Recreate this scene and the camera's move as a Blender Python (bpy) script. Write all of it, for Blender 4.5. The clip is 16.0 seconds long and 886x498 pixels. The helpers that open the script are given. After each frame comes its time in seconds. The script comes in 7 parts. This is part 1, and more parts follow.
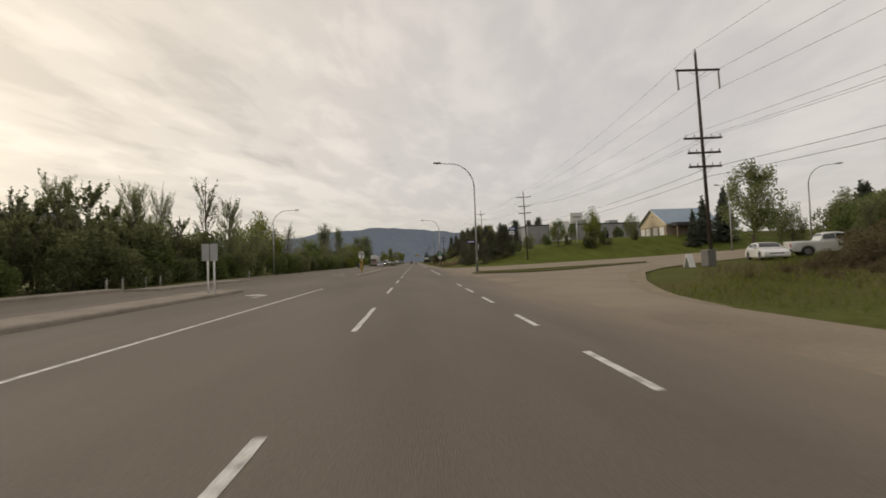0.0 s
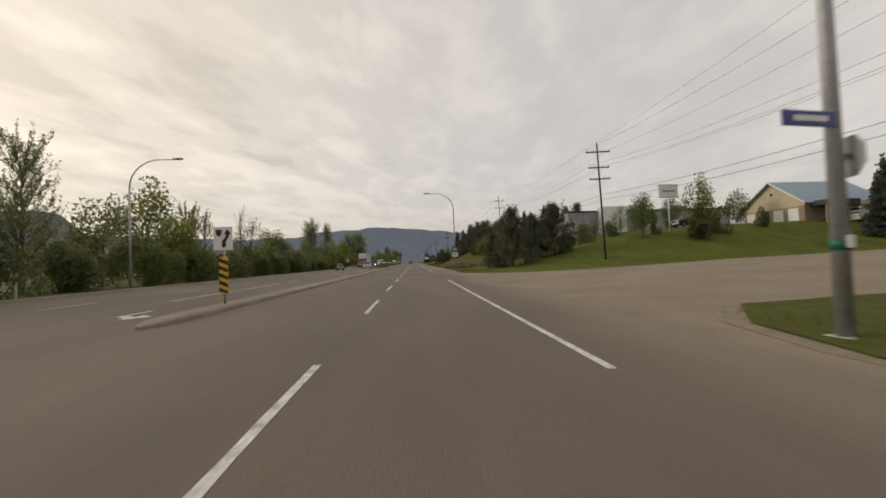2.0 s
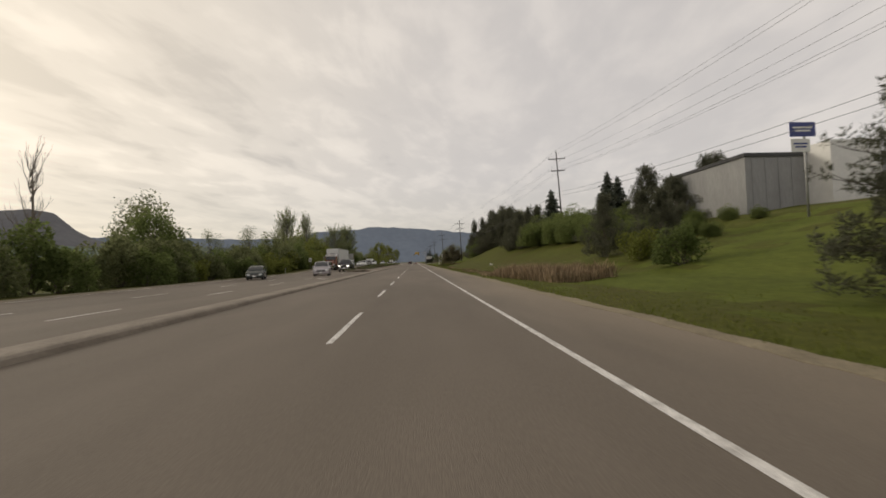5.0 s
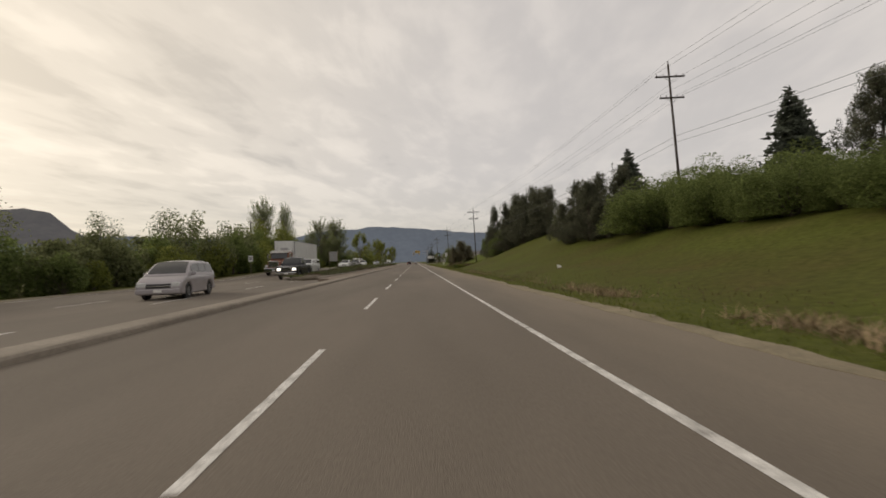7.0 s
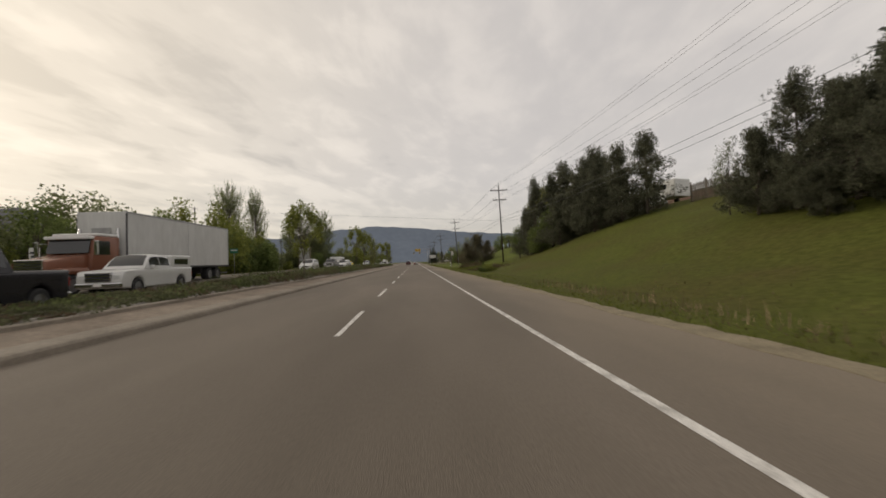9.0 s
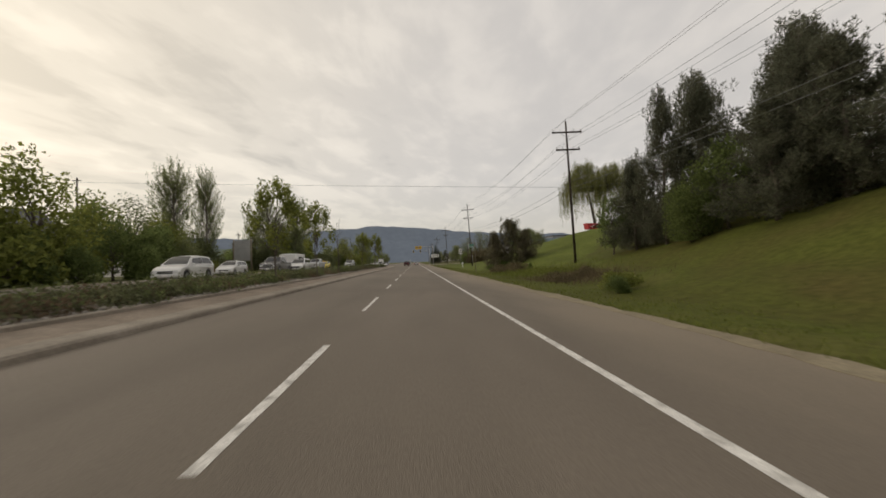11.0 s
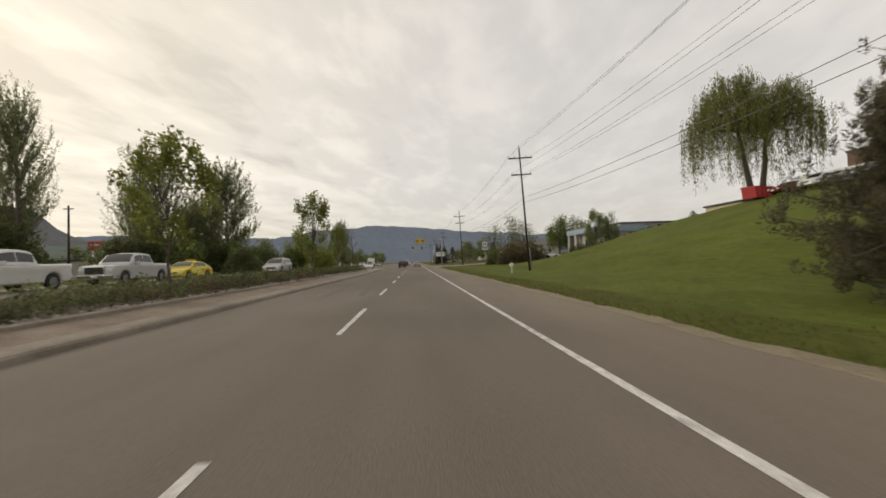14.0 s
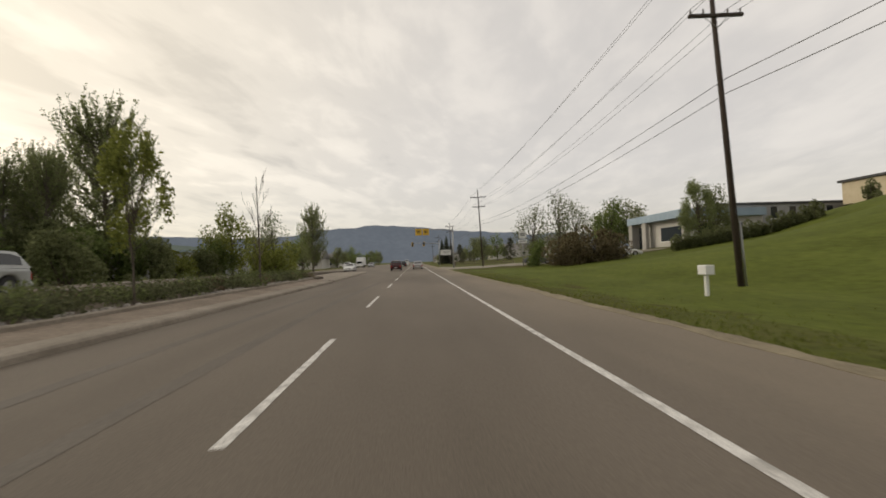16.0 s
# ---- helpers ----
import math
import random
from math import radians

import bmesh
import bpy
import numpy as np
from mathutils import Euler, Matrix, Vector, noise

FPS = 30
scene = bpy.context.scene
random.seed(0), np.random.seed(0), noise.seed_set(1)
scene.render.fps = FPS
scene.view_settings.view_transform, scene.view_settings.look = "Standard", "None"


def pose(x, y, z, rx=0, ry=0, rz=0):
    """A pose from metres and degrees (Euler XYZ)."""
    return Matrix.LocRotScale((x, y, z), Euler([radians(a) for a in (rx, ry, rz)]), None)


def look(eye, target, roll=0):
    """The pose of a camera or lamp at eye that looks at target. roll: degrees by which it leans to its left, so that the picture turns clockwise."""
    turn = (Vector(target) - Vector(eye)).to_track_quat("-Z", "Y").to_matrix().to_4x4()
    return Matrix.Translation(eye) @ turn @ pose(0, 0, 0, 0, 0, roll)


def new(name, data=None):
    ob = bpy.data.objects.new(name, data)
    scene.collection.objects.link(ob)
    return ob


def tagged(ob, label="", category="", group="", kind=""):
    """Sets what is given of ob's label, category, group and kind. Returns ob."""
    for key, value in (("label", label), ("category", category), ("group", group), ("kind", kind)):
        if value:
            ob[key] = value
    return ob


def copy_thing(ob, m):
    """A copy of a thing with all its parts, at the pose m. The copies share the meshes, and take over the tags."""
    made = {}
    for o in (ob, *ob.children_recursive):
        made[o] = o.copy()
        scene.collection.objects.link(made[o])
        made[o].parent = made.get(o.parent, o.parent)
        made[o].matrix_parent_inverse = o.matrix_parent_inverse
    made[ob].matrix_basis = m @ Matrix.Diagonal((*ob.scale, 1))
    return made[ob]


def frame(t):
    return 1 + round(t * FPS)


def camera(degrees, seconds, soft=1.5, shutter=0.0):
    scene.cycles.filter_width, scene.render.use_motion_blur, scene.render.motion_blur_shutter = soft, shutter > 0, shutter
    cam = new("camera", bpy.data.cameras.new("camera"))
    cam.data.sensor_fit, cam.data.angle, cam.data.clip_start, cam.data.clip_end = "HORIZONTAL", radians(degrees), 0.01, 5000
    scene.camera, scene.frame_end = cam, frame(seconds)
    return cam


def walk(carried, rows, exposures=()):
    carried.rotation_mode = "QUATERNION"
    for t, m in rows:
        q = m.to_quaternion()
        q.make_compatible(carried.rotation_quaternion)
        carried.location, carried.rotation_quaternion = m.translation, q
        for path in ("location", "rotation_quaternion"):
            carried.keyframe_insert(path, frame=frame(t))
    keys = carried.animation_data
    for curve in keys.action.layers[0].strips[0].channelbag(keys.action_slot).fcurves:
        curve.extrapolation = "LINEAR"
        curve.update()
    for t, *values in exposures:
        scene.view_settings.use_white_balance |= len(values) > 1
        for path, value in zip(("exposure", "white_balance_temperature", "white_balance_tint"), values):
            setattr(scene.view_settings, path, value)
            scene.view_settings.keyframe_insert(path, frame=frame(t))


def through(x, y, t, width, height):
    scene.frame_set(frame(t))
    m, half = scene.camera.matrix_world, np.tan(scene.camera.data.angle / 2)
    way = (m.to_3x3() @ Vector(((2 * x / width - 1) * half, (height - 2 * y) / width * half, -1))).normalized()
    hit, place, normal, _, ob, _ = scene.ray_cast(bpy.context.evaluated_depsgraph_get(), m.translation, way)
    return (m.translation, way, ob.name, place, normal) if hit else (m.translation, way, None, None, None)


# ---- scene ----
# ---------------------------------------------------------------- camera
# A car drives up the kerb-side lane; its camera looks a little right of the way ahead and leans.
cam = camera(96.07, 16.0, soft=1.7, shutter=0.15)


def drive(t, y):
    """The car eases to the right within its lane past the junction, then holds its line."""
    x = float(np.interp(t, [0.0, 1.0, 1.5, 2.0, 2.5, 3.0, 3.5], [-0.25, -0.25, -0.21, -0.16, -0.11, -0.05, 0.0]))
    turn = float(np.interp(t, [0.0, 1.0, 1.5, 2.0, 2.5, 3.0, 3.5, 4.0], [0.0, 0.0, -0.05, -0.10, -0.17, -0.20, -0.12, 0.0]))
    return pose(x, y, 1.344, 91.71, 0, -4.07 + turn) @ pose(0, 0, 0, 0, 0, -2.0)


WAY = [0.00, 8.54, 17.04, 25.50, 33.89, 42.20, 50.43, 58.59, 66.67, 74.68, 82.62, 90.51, 98.36, 106.18, 113.97, 121.77,
       129.57, 137.40, 145.25, 153.14, 161.08, 169.08, 177.12, 185.22, 193.36, 201.53, 209.73, 217.93, 226.10, 234.21,
       242.22, 250.09, 257.77]
walk(cam, [(0.5 * i, drive(0.5 * i, y)) for i, y in enumerate(WAY)], exposures=[(0.0, -0.13, 6500, 10), (4.2, -0.13, 6500, 10), (6.5, -0.16, 6500, 10), (9.2, -0.14, 6500, 10), (11.5, -0.06, 6500, 8), (12.5, 0.02, 6500, 8), (16.0, 0.03, 6500, 8)])

# ---------------------------------------------------------------- sky and sun
STREET = 17      # bearing of the cloud streets
SUN_AZ, SUN_EL = radians(-60), radians(20)      # left of the way ahead, behind thin cloud
sun_dir = Vector((math.sin(SUN_AZ) * math.cos(SUN_EL), math.cos(SUN_AZ) * math.cos(SUN_EL), math.sin(SUN_EL)))


def build_world():
    w = bpy.data.worlds.new("overcast")
    scene.world = w
    w.use_nodes = True
    nt = w.node_tree
    nt.nodes.clear()
    N, Lk = nt.nodes.new, nt.links.new

    def math_node(op, a, b=None, c=None, clamp=False):
        n = N("ShaderNodeMath")
        n.operation, n.use_clamp = op, clamp
        for i, v in enumerate((a, b, c)):
            if v is None:
                continue
            if isinstance(v, (int, float)):
                n.inputs[i].default_value = v
            else:
                Lk(v, n.inputs[i])
        return n.outputs[0]

    def ramp(fac, stops):
        n = N("ShaderNodeValToRGB")
        n.color_ramp.interpolation = "EASE"
        while len(n.color_ramp.elements) < len(stops):
            n.color_ramp.elements.new(0.5)
        for e, (p, col) in zip(n.color_ramp.elements, stops):
            e.position, e.color = p, (*col, 1)
        Lk(fac, n.inputs[0])
        return n.outputs[0]

    def mix(kind, fac, a, b):
        n = N("ShaderNodeMix")
        n.data_type, n.blend_type = "RGBA", kind
        for sock, v in ((n.inputs[0], fac), (n.inputs[6], a), (n.inputs[7], b)):
            if isinstance(v, (int, float)):
                sock.default_value = v
            elif isinstance(v, tuple):
                sock.default_value = (*v, 1)
            else:
                Lk(v, sock)
        return n.outputs[2]

    tc = N("ShaderNodeTexCoord")
    sep = N("ShaderNodeSeparateXYZ")
    Lk(tc.outputs["Generated"], sep.inputs[0])
    x, y, z = sep.outputs
    up = math_node("MAXIMUM", math_node("ADD", z, 0.12), 0.03)
    px, py = math_node("DIVIDE", x, up), math_node("DIVIDE", y, up)
    # streets of thin cloud that run towards a point on the skyline right of the road
    ca, sa = math.cos(radians(STREET)), math.sin(radians(STREET))
    across = math_node("SUBTRACT", math_node("MULTIPLY", px, ca), math_node("MULTIPLY", py, sa))
    along = math_node("ADD", math_node("MULTIPLY", px, sa), math_node("MULTIPLY", py, ca))

    def cloud(su, sv, detail, rough, warp, shift):
        c = N("ShaderNodeCombineXYZ")
        Lk(math_node("MULTIPLY_ADD", across, su, shift), c.inputs[0])
        Lk(math_node("MULTIPLY", along, sv), c.inputs[1])
        c.inputs[2].default_value = shift * 0.7
        n = N("ShaderNodeTexNoise")
        n.inputs["Scale"].default_value = 1.0
        n.inputs["Detail"].default_value = detail
        n.inputs["Roughness"].default_value = rough
        n.inputs["Distortion"].default_value = warp
        Lk(c.outputs[0], n.inputs["Vector"])
        return n.outputs["Fac"]

    broad = cloud(0.85, 0.22, 4, 0.5, 0.4, 2.3)
    wisps = cloud(2.6, 1.1, 5, 0.55, 0.5, 7.1)
    dapple = cloud(5.6, 3.4, 4, 0.5, 0.3, 4.7)
    dot = N("ShaderNodeVectorMath")
    dot.operation = "DOT_PRODUCT"
    dot.inputs[1].default_value = sun_dir
    Lk(tc.outputs["Generated"], dot.inputs[0])
    near = math_node("MAXIMUM", dot.outputs["Value"], 0.0)
    # the dapples stand out where the sun is behind them and melt into an even veil away from it
    relief = math_node("MULTIPLY_ADD", math_node("POWER", near, 1.5), 0.86, 0.38)
    both = math_node("ADD", math_node("ADD", math_node("MULTIPLY", broad, 0.36), math_node("MULTIPLY", wisps, 0.38)), math_node("MULTIPLY", dapple, 0.26))
    both = math_node("MULTIPLY_ADD", math_node("SUBTRACT", both, 0.5), relief, 0.5)
    veil = ramp(both, [(0.36, (0.485, 0.458, 0.448)), (0.46, (0.625, 0.582, 0.550)), (0.55, (0.750, 0.692, 0.640)), (0.66, (0.91, 0.845, 0.770))])
    # thin warm brightness round the hidden sun
    glow = math_node("POWER", near, 3.0)
    lit = mix("ADD", math_node("MULTIPLY", glow, 1.0, clamp=True), veil, (0.33, 0.25, 0.105))
    # towards the horizon the cloud thins into a pale even band
    band = math_node("SUBTRACT", 1.0, math_node("MULTIPLY", math_node("MAXIMUM", z, 0.0), 5.0, clamp=True), clamp=True)
    sky_col = mix("MIX", math_node("MULTIPLY", band, 0.7), lit, (0.545, 0.500, 0.436))
    sky = N("ShaderNodeTexSky")
    sky.sky_type, sky.sun_disc = "NISHITA", False
    sky.sun_elevation, sky.sun_rotation = SUN_EL, SUN_AZ
    total = mix("ADD", 0.012, sky_col, sky.outputs[0])
    bg = N("ShaderNodeBackground")
    bg.inputs["Strength"].default_value = 1.0
    Lk(total, bg.inputs[0])
    out = N("ShaderNodeOutputWorld")
    Lk(bg.outputs[0], out.inputs[0])


build_world()
lamp = bpy.data.lights.new("sun", "SUN")
lamp.energy, lamp.angle, lamp.color = 1.15, radians(14), (1.0, 0.9, 0.74)
sun = new("sun", lamp)
sun.matrix_world = look(sun_dir * 400, (0, 0, 0))


# ---------------------------------------------------------------- materials
def material(name, colours, scale=4.0, rough=0.8, metal=0.0, bump=0.0, bump_scale=60.0, fine=0.35, fine_scale=45.0,
             place="object", per="", per_amount=0.25, stretch=(1, 1, 1), spec=0.35, through=0.0, towards=None):
    """Two scales of noise between the given colours, fine relief, and a random shade per object or island."""
    m = bpy.data.materials.new(name)
    m.use_nodes = True
    nt = m.node_tree
    N, Lk = nt.nodes.new, nt.links.new
    b = nt.nodes["Principled BSDF"]
    tc = N("ShaderNodeTexCoord")
    if place == "world":
        geo = N("ShaderNodeNewGeometry")
        src = geo.outputs["Position"]
    else:
        src = tc.outputs["Object"]
    mp = N("ShaderNodeMapping")
    mp.inputs["Scale"].default_value = stretch
    Lk(src, mp.inputs[0])

    def noise_tex(s, d):
        n = N("ShaderNodeTexNoise")
        n.inputs["Scale"].default_value, n.inputs["Detail"].default_value = s, d
        n.inputs["Roughness"].default_value = 0.6
        Lk(mp.outputs[0], n.inputs["Vector"])
        return n.outputs["Fac"]

    big, small = noise_tex(scale, 4), noise_tex(fine_scale, 3)
    ramp = N("ShaderNodeValToRGB")
    els = ramp.color_ramp.elements
    while len(els) < len(colours):
        els.new(0.5)
    for i, (e, c) in enumerate(zip(els, colours)):
        e.position = 0.3 + 0.4 * i / max(1, len(colours) - 1)
        e.color = (*c, 1)
    Lk(big, ramp.inputs[0])
    hsv = N("ShaderNodeHueSaturation")
    base = ramp.outputs[0]
    if towards:
        # dust that gathers across the road: from x to x, and its colours
        lo, hi, dust = towards
        sep = N("ShaderNodeSeparateXYZ")
        Lk(src, sep.inputs[0])
        mr = N("ShaderNodeMapRange")
        mr.interpolation_type = "SMOOTHSTEP"
        mr.inputs["From Min"].default_value, mr.inputs["From Max"].default_value = lo, hi
        ad = N("ShaderNodeMath")
        ad.operation = "MULTIPLY_ADD"
        Lk(big, ad.inputs[0])
        ad.inputs[1].default_value = (hi - lo) * 1.2
        shift = N("ShaderNodeMath")
        shift.operation = "SUBTRACT"
        shift.inputs[1].default_value = (hi - lo) * 0.6
        Lk(sep.outputs[0], shift.inputs[0])
        Lk(shift.outputs[0], ad.inputs[2])
        Lk(ad.outputs[0], mr.inputs["Value"])
        r2 = N("ShaderNodeValToRGB")
        r2.color_ramp.elements[0].position, r2.color_ramp.elements[1].position = 0.3, 0.7
        r2.color_ramp.elements[0].color, r2.color_ramp.elements[1].color = (*dust[0], 1), (*dust[1], 1)
        Lk(big, r2.inputs[0])
        mx = N("ShaderNodeMix")
        mx.data_type = "RGBA"
        Lk(mr.outputs[0], mx.inputs[0]), Lk(base, mx.inputs[6]), Lk(r2.outputs[0], mx.inputs[7])
        base = mx.outputs[2]
    Lk(base, hsv.inputs["Color"])
    val = N("ShaderNodeMapRange")
    val.inputs["From Min"].default_value, val.inputs["From Max"].default_value = 0.25, 0.75
    val.inputs["To Min"].default_value, val.inputs["To Max"].default_value = 1 - fine, 1 + fine
    Lk(small, val.inputs["Value"])
    value = val.outputs[0]
    if per:
        if per == "island":
            rnd = N("ShaderNodeNewGeometry").outputs["Random Per Island"]
        else:
            rnd = N("ShaderNodeObjectInfo").outputs["Random"]
        pr = N("ShaderNodeMapRange")
        pr.inputs["To Min"].default_value, pr.inputs["To Max"].default_value = 1 - per_amount, 1 + per_amount
        Lk(rnd, pr.inputs["Value"])
        mu = N("ShaderNodeMath")
        mu.operation = "MULTIPLY"
        Lk(value, mu.inputs[0]), Lk(pr.outputs[0], mu.inputs[1])
        value = mu.outputs[0]
    Lk(value, hsv.inputs["Value"])
    Lk(hsv.outputs[0], b.inputs["Base Color"])
    b.inputs["Roughness"].default_value, b.inputs["Metallic"].default_value = rough, metal
    b.inputs["Specular IOR Level"].default_value = spec
    if bump:
        bp = N("ShaderNodeBump")
        bp.inputs["Strength"].default_value, bp.inputs["Distance"].default_value = bump, 0.02
        Lk(noise_tex(bump_scale, 4), bp.inputs["Height"])
        Lk(bp.outputs[0], b.inputs["Normal"])
    if through:
        tr = N("ShaderNodeBsdfTranslucent")
        Lk(hsv.outputs[0], tr.inputs["Color"])
        mx = N("ShaderNodeMixShader")
        mx.inputs[0].default_value = through
        Lk(b.outputs[0], mx.inputs[1]), Lk(tr.outputs[0], mx.inputs[2])
        Lk(mx.outputs[0], nt.nodes["Material Output"].inputs["Surface"])
    return m


def paint(name, c, rough=0.3, metal=0.0):
    return material(name, [tuple(v * 0.93 for v in c), tuple(min(1, v * 1.05) for v in c)], scale=1.2, rough=rough, metal=metal,
                    fine=0.04, fine_scale=12, spec=0.5)


ASPHALT = material("worn_asphalt", [(0.122, 0.102, 0.080), (0.152, 0.128, 0.101), (0.182, 0.153, 0.122)], scale=0.16, rough=0.88, bump=0.5,
                   bump_scale=55, fine=0.20, fine_scale=38, place="world", stretch=(1.6, 0.35, 1), towards=(1.8, 4.6, ((0.180, 0.150, 0.113), (0.235, 0.195, 0.146))))
SIDE_ASPHALT = material("dusty_asphalt", [(0.130, 0.111, 0.092), (0.158, 0.135, 0.112), (0.190, 0.162, 0.134)], scale=0.22, rough=0.92, bump=0.5,
                        bump_scale=40, fine=0.22, fine_scale=22, place="world", towards=(0.4, 6.5, ((0.210, 0.171, 0.125), (0.285, 0.231, 0.165))))
GRAVEL = material("roadside_gravel", [(0.175, 0.150, 0.105), (0.215, 0.184, 0.128), (0.26, 0.222, 0.156)], scale=0.9, rough=0.95, bump=0.8,
                  bump_scale=30, fine=0.35, fine_scale=18, place="world")
DRIVE = material("pale_driveway", [(0.20, 0.178, 0.142), (0.25, 0.223, 0.180), (0.30, 0.27, 0.22)], scale=0.5, rough=0.95, bump=0.5, bump_scale=30, fine=0.25, fine_scale=14, place="world")
LIP = material("pale_sand_lip", [(0.18, 0.150, 0.100), (0.235, 0.198, 0.132), (0.285, 0.242, 0.162)], scale=1.3, rough=0.95, bump=0.8, bump_scale=30, fine=0.35, fine_scale=18, place="world")
LINE = material("worn_road_paint", [(0.30, 0.285, 0.26), (0.60, 0.58, 0.54), (0.72, 0.70, 0.66)], scale=4.0, rough=0.7, fine=0.42, fine_scale=30, place="world")
CONCRETE = material("kerb_concrete", [(0.185, 0.158, 0.126), (0.245, 0.212, 0.170), (0.295, 0.258, 0.21)], scale=0.7, rough=0.9, bump=0.4, bump_scale=40, fine=0.2,
                    fine_scale=14, place="world")
PAVING = material("stamped_red_concrete", [(0.165, 0.132, 0.100), (0.215, 0.172, 0.131), (0.26, 0.212, 0.165)], scale=0.8, rough=0.9, bump=0.5, bump_scale=18,
                  fine=0.22, fine_scale=9, place="world")
TYRE_MARK = material("tyre_rubber_on_asphalt", [(0.112, 0.098, 0.081), (0.142, 0.122, 0.100)], scale=1.1, rough=0.85, fine=0.25, fine_scale=20, place="world")
STONE = material("river_stone", [(0.17, 0.155, 0.135), (0.31, 0.285, 0.25)], scale=3, rough=0.85, per="island", per_amount=0.3, place="world")
BED_SOIL = material("bark_mulch", [(0.075, 0.060, 0.042), (0.125, 0.100, 0.070)], scale=2, rough=0.95, bump=0.8, bump_scale=25, place="world")
GROUND = material("meadow_soil_and_grass", [(0.086, 0.073, 0.022), (0.077, 0.078, 0.018), (0.080, 0.090, 0.017), (0.104, 0.100, 0.028)], scale=0.11, rough=0.95,
                  bump=0.7, bump_scale=9, fine=0.3, fine_scale=3.5, place="world", spec=0.1)
LAWN = material("mown_grass_blades", [(0.118, 0.142, 0.030), (0.176, 0.190, 0.050)], scale=0.3, rough=0.9, per="island", per_amount=0.3, place="world", spec=0.1, through=0.6)
LAWN_GROUND = material("mown_lawn", [(0.077, 0.090, 0.016), (0.092, 0.112, 0.019), (0.114, 0.130, 0.025)], scale=0.5, rough=0.95, bump=0.8, bump_scale=10, fine=0.25,
                       fine_scale=5, place="world", stretch=(1, 0.34, 1.2), spec=0.1)
DRY = material("dry_reed", [(0.20, 0.145, 0.088), (0.36, 0.275, 0.175)], scale=2, rough=0.9, per="island", per_amount=0.55, place="world", spec=0.1)


def foliage(name, a, b, amount=0.4, through=0.3):
    return material(name, [a, b], scale=0.6, rough=0.75, fine=0.25, fine_scale=4, per="island", per_amount=amount, spec=0.15, through=through)


LEAF_OLIVE = foliage("olive_leaf", (0.150, 0.166, 0.078), (0.212, 0.230, 0.110), 0.3, 0.7)
LEAF_FRESH = foliage("fresh_spring_leaf", (0.154, 0.174, 0.040), (0.220, 0.237, 0.064), 0.3, 0.65)
LEAF_GREEN = foliage("green_leaf", (0.121, 0.155, 0.052), (0.184, 0.224, 0.078), 0.3, 0.7)
LEAF_GREY = foliage("grey_green_leaf", (0.150, 0.164, 0.088), (0.212, 0.228, 0.126), 0.3, 0.6)
LEAF_WILLOW = foliage("willow_leaf", (0.180, 0.188, 0.066), (0.250, 0.254, 0.098), 0.35, 0.5)
NEEDLE = foliage("dark_pine_needle", (0.095, 0.100, 0.068), (0.151, 0.154, 0.103), 0.4, 0.55)
NEEDLE_BLUE = foliage("spruce_needle", (0.081, 0.094, 0.073), (0.130, 0.146, 0.112), 0.4, 0.5)
LEAF_POPLAR = foliage("poplar_leaf", (0.186, 0.214, 0.094), (0.258, 0.288, 0.130), 0.3, 0.68)
LEAF_HEDGE = foliage("hedge_leaf", (0.129, 0.161, 0.053), (0.198, 0.235, 0.081), 0.35, 0.7)
BUSH_NEEDLE = foliage("brown_green_needle", (0.113, 0.103, 0.065), (0.186, 0.167, 0.103), 0.4, 0.55)
BED_LEAF = foliage("evergreen_bed_leaf", (0.088, 0.095, 0.050), (0.147, 0.155, 0.083), 0.4, 0.5)
BED_FRESH = foliage("green_bed_leaf", (0.106, 0.128, 0.050), (0.175, 0.203, 0.083), 0.4, 0.5)
BED_RED = foliage("red_brown_bed_leaf", (0.106, 0.077, 0.050), (0.168, 0.126, 0.082), 0.4, 0.45)
BRUSH = foliage("brown_brush_leaf", (0.112, 0.092, 0.052), (0.182, 0.151, 0.084), 0.4, 0.5)
BARK = material("tree_bark", [(0.075, 0.062, 0.048), (0.14, 0.118, 0.092)], scale=3, rough=0.95, bump=0.8, bump_scale=14, stretch=(4, 4, 0.7))
PALE_BARK = material("pale_twig_bark", [(0.12, 0.10, 0.08), (0.20, 0.175, 0.14)], scale=3, rough=0.95, bump=0.5, bump_scale=14, stretch=(4, 4, 0.7))
POLE_WOOD = material("creosoted_pole_wood", [(0.035, 0.026, 0.02), (0.075, 0.057, 0.043)], scale=2, rough=0.9, bump=0.6, bump_scale=16, stretch=(6, 6, 0.4))
STEEL = material("galvanised_steel", [(0.30, 0.30, 0.295), (0.42, 0.42, 0.41)], scale=2, rough=0.55, metal=0.6, fine=0.12, fine_scale=15)
PORCELAIN = paint("grey_porcelain", (0.16, 0.15, 0.14), 0.3)
CABLE = paint("weathered_cable", (0.15, 0.15, 0.15), 0.7)
WHITE = paint("white_paint", (0.74, 0.74, 0.72), 0.45)
TRAILER_SKIN = material("trailer_aluminium_paint", [(0.50, 0.50, 0.48), (0.62, 0.62, 0.60)], scale=0.8, rough=0.45, fine=0.08, fine_scale=6, stretch=(1, 0.6, 0.2))
DULL_WHITE = material("weathered_white_paint", [(0.30, 0.29, 0.26), (0.48, 0.47, 0.43)], scale=4, rough=0.7, fine=0.2, fine_scale=20)
SIGN_WHITE = paint("sign_white", (0.72, 0.71, 0.68), 0.5)
PALE_GREEN = paint("pale_green_reflective", (0.16, 0.36, 0.27), 0.5)
SIGN_GREEN = paint("sign_green", (0.015, 0.13, 0.075), 0.45)
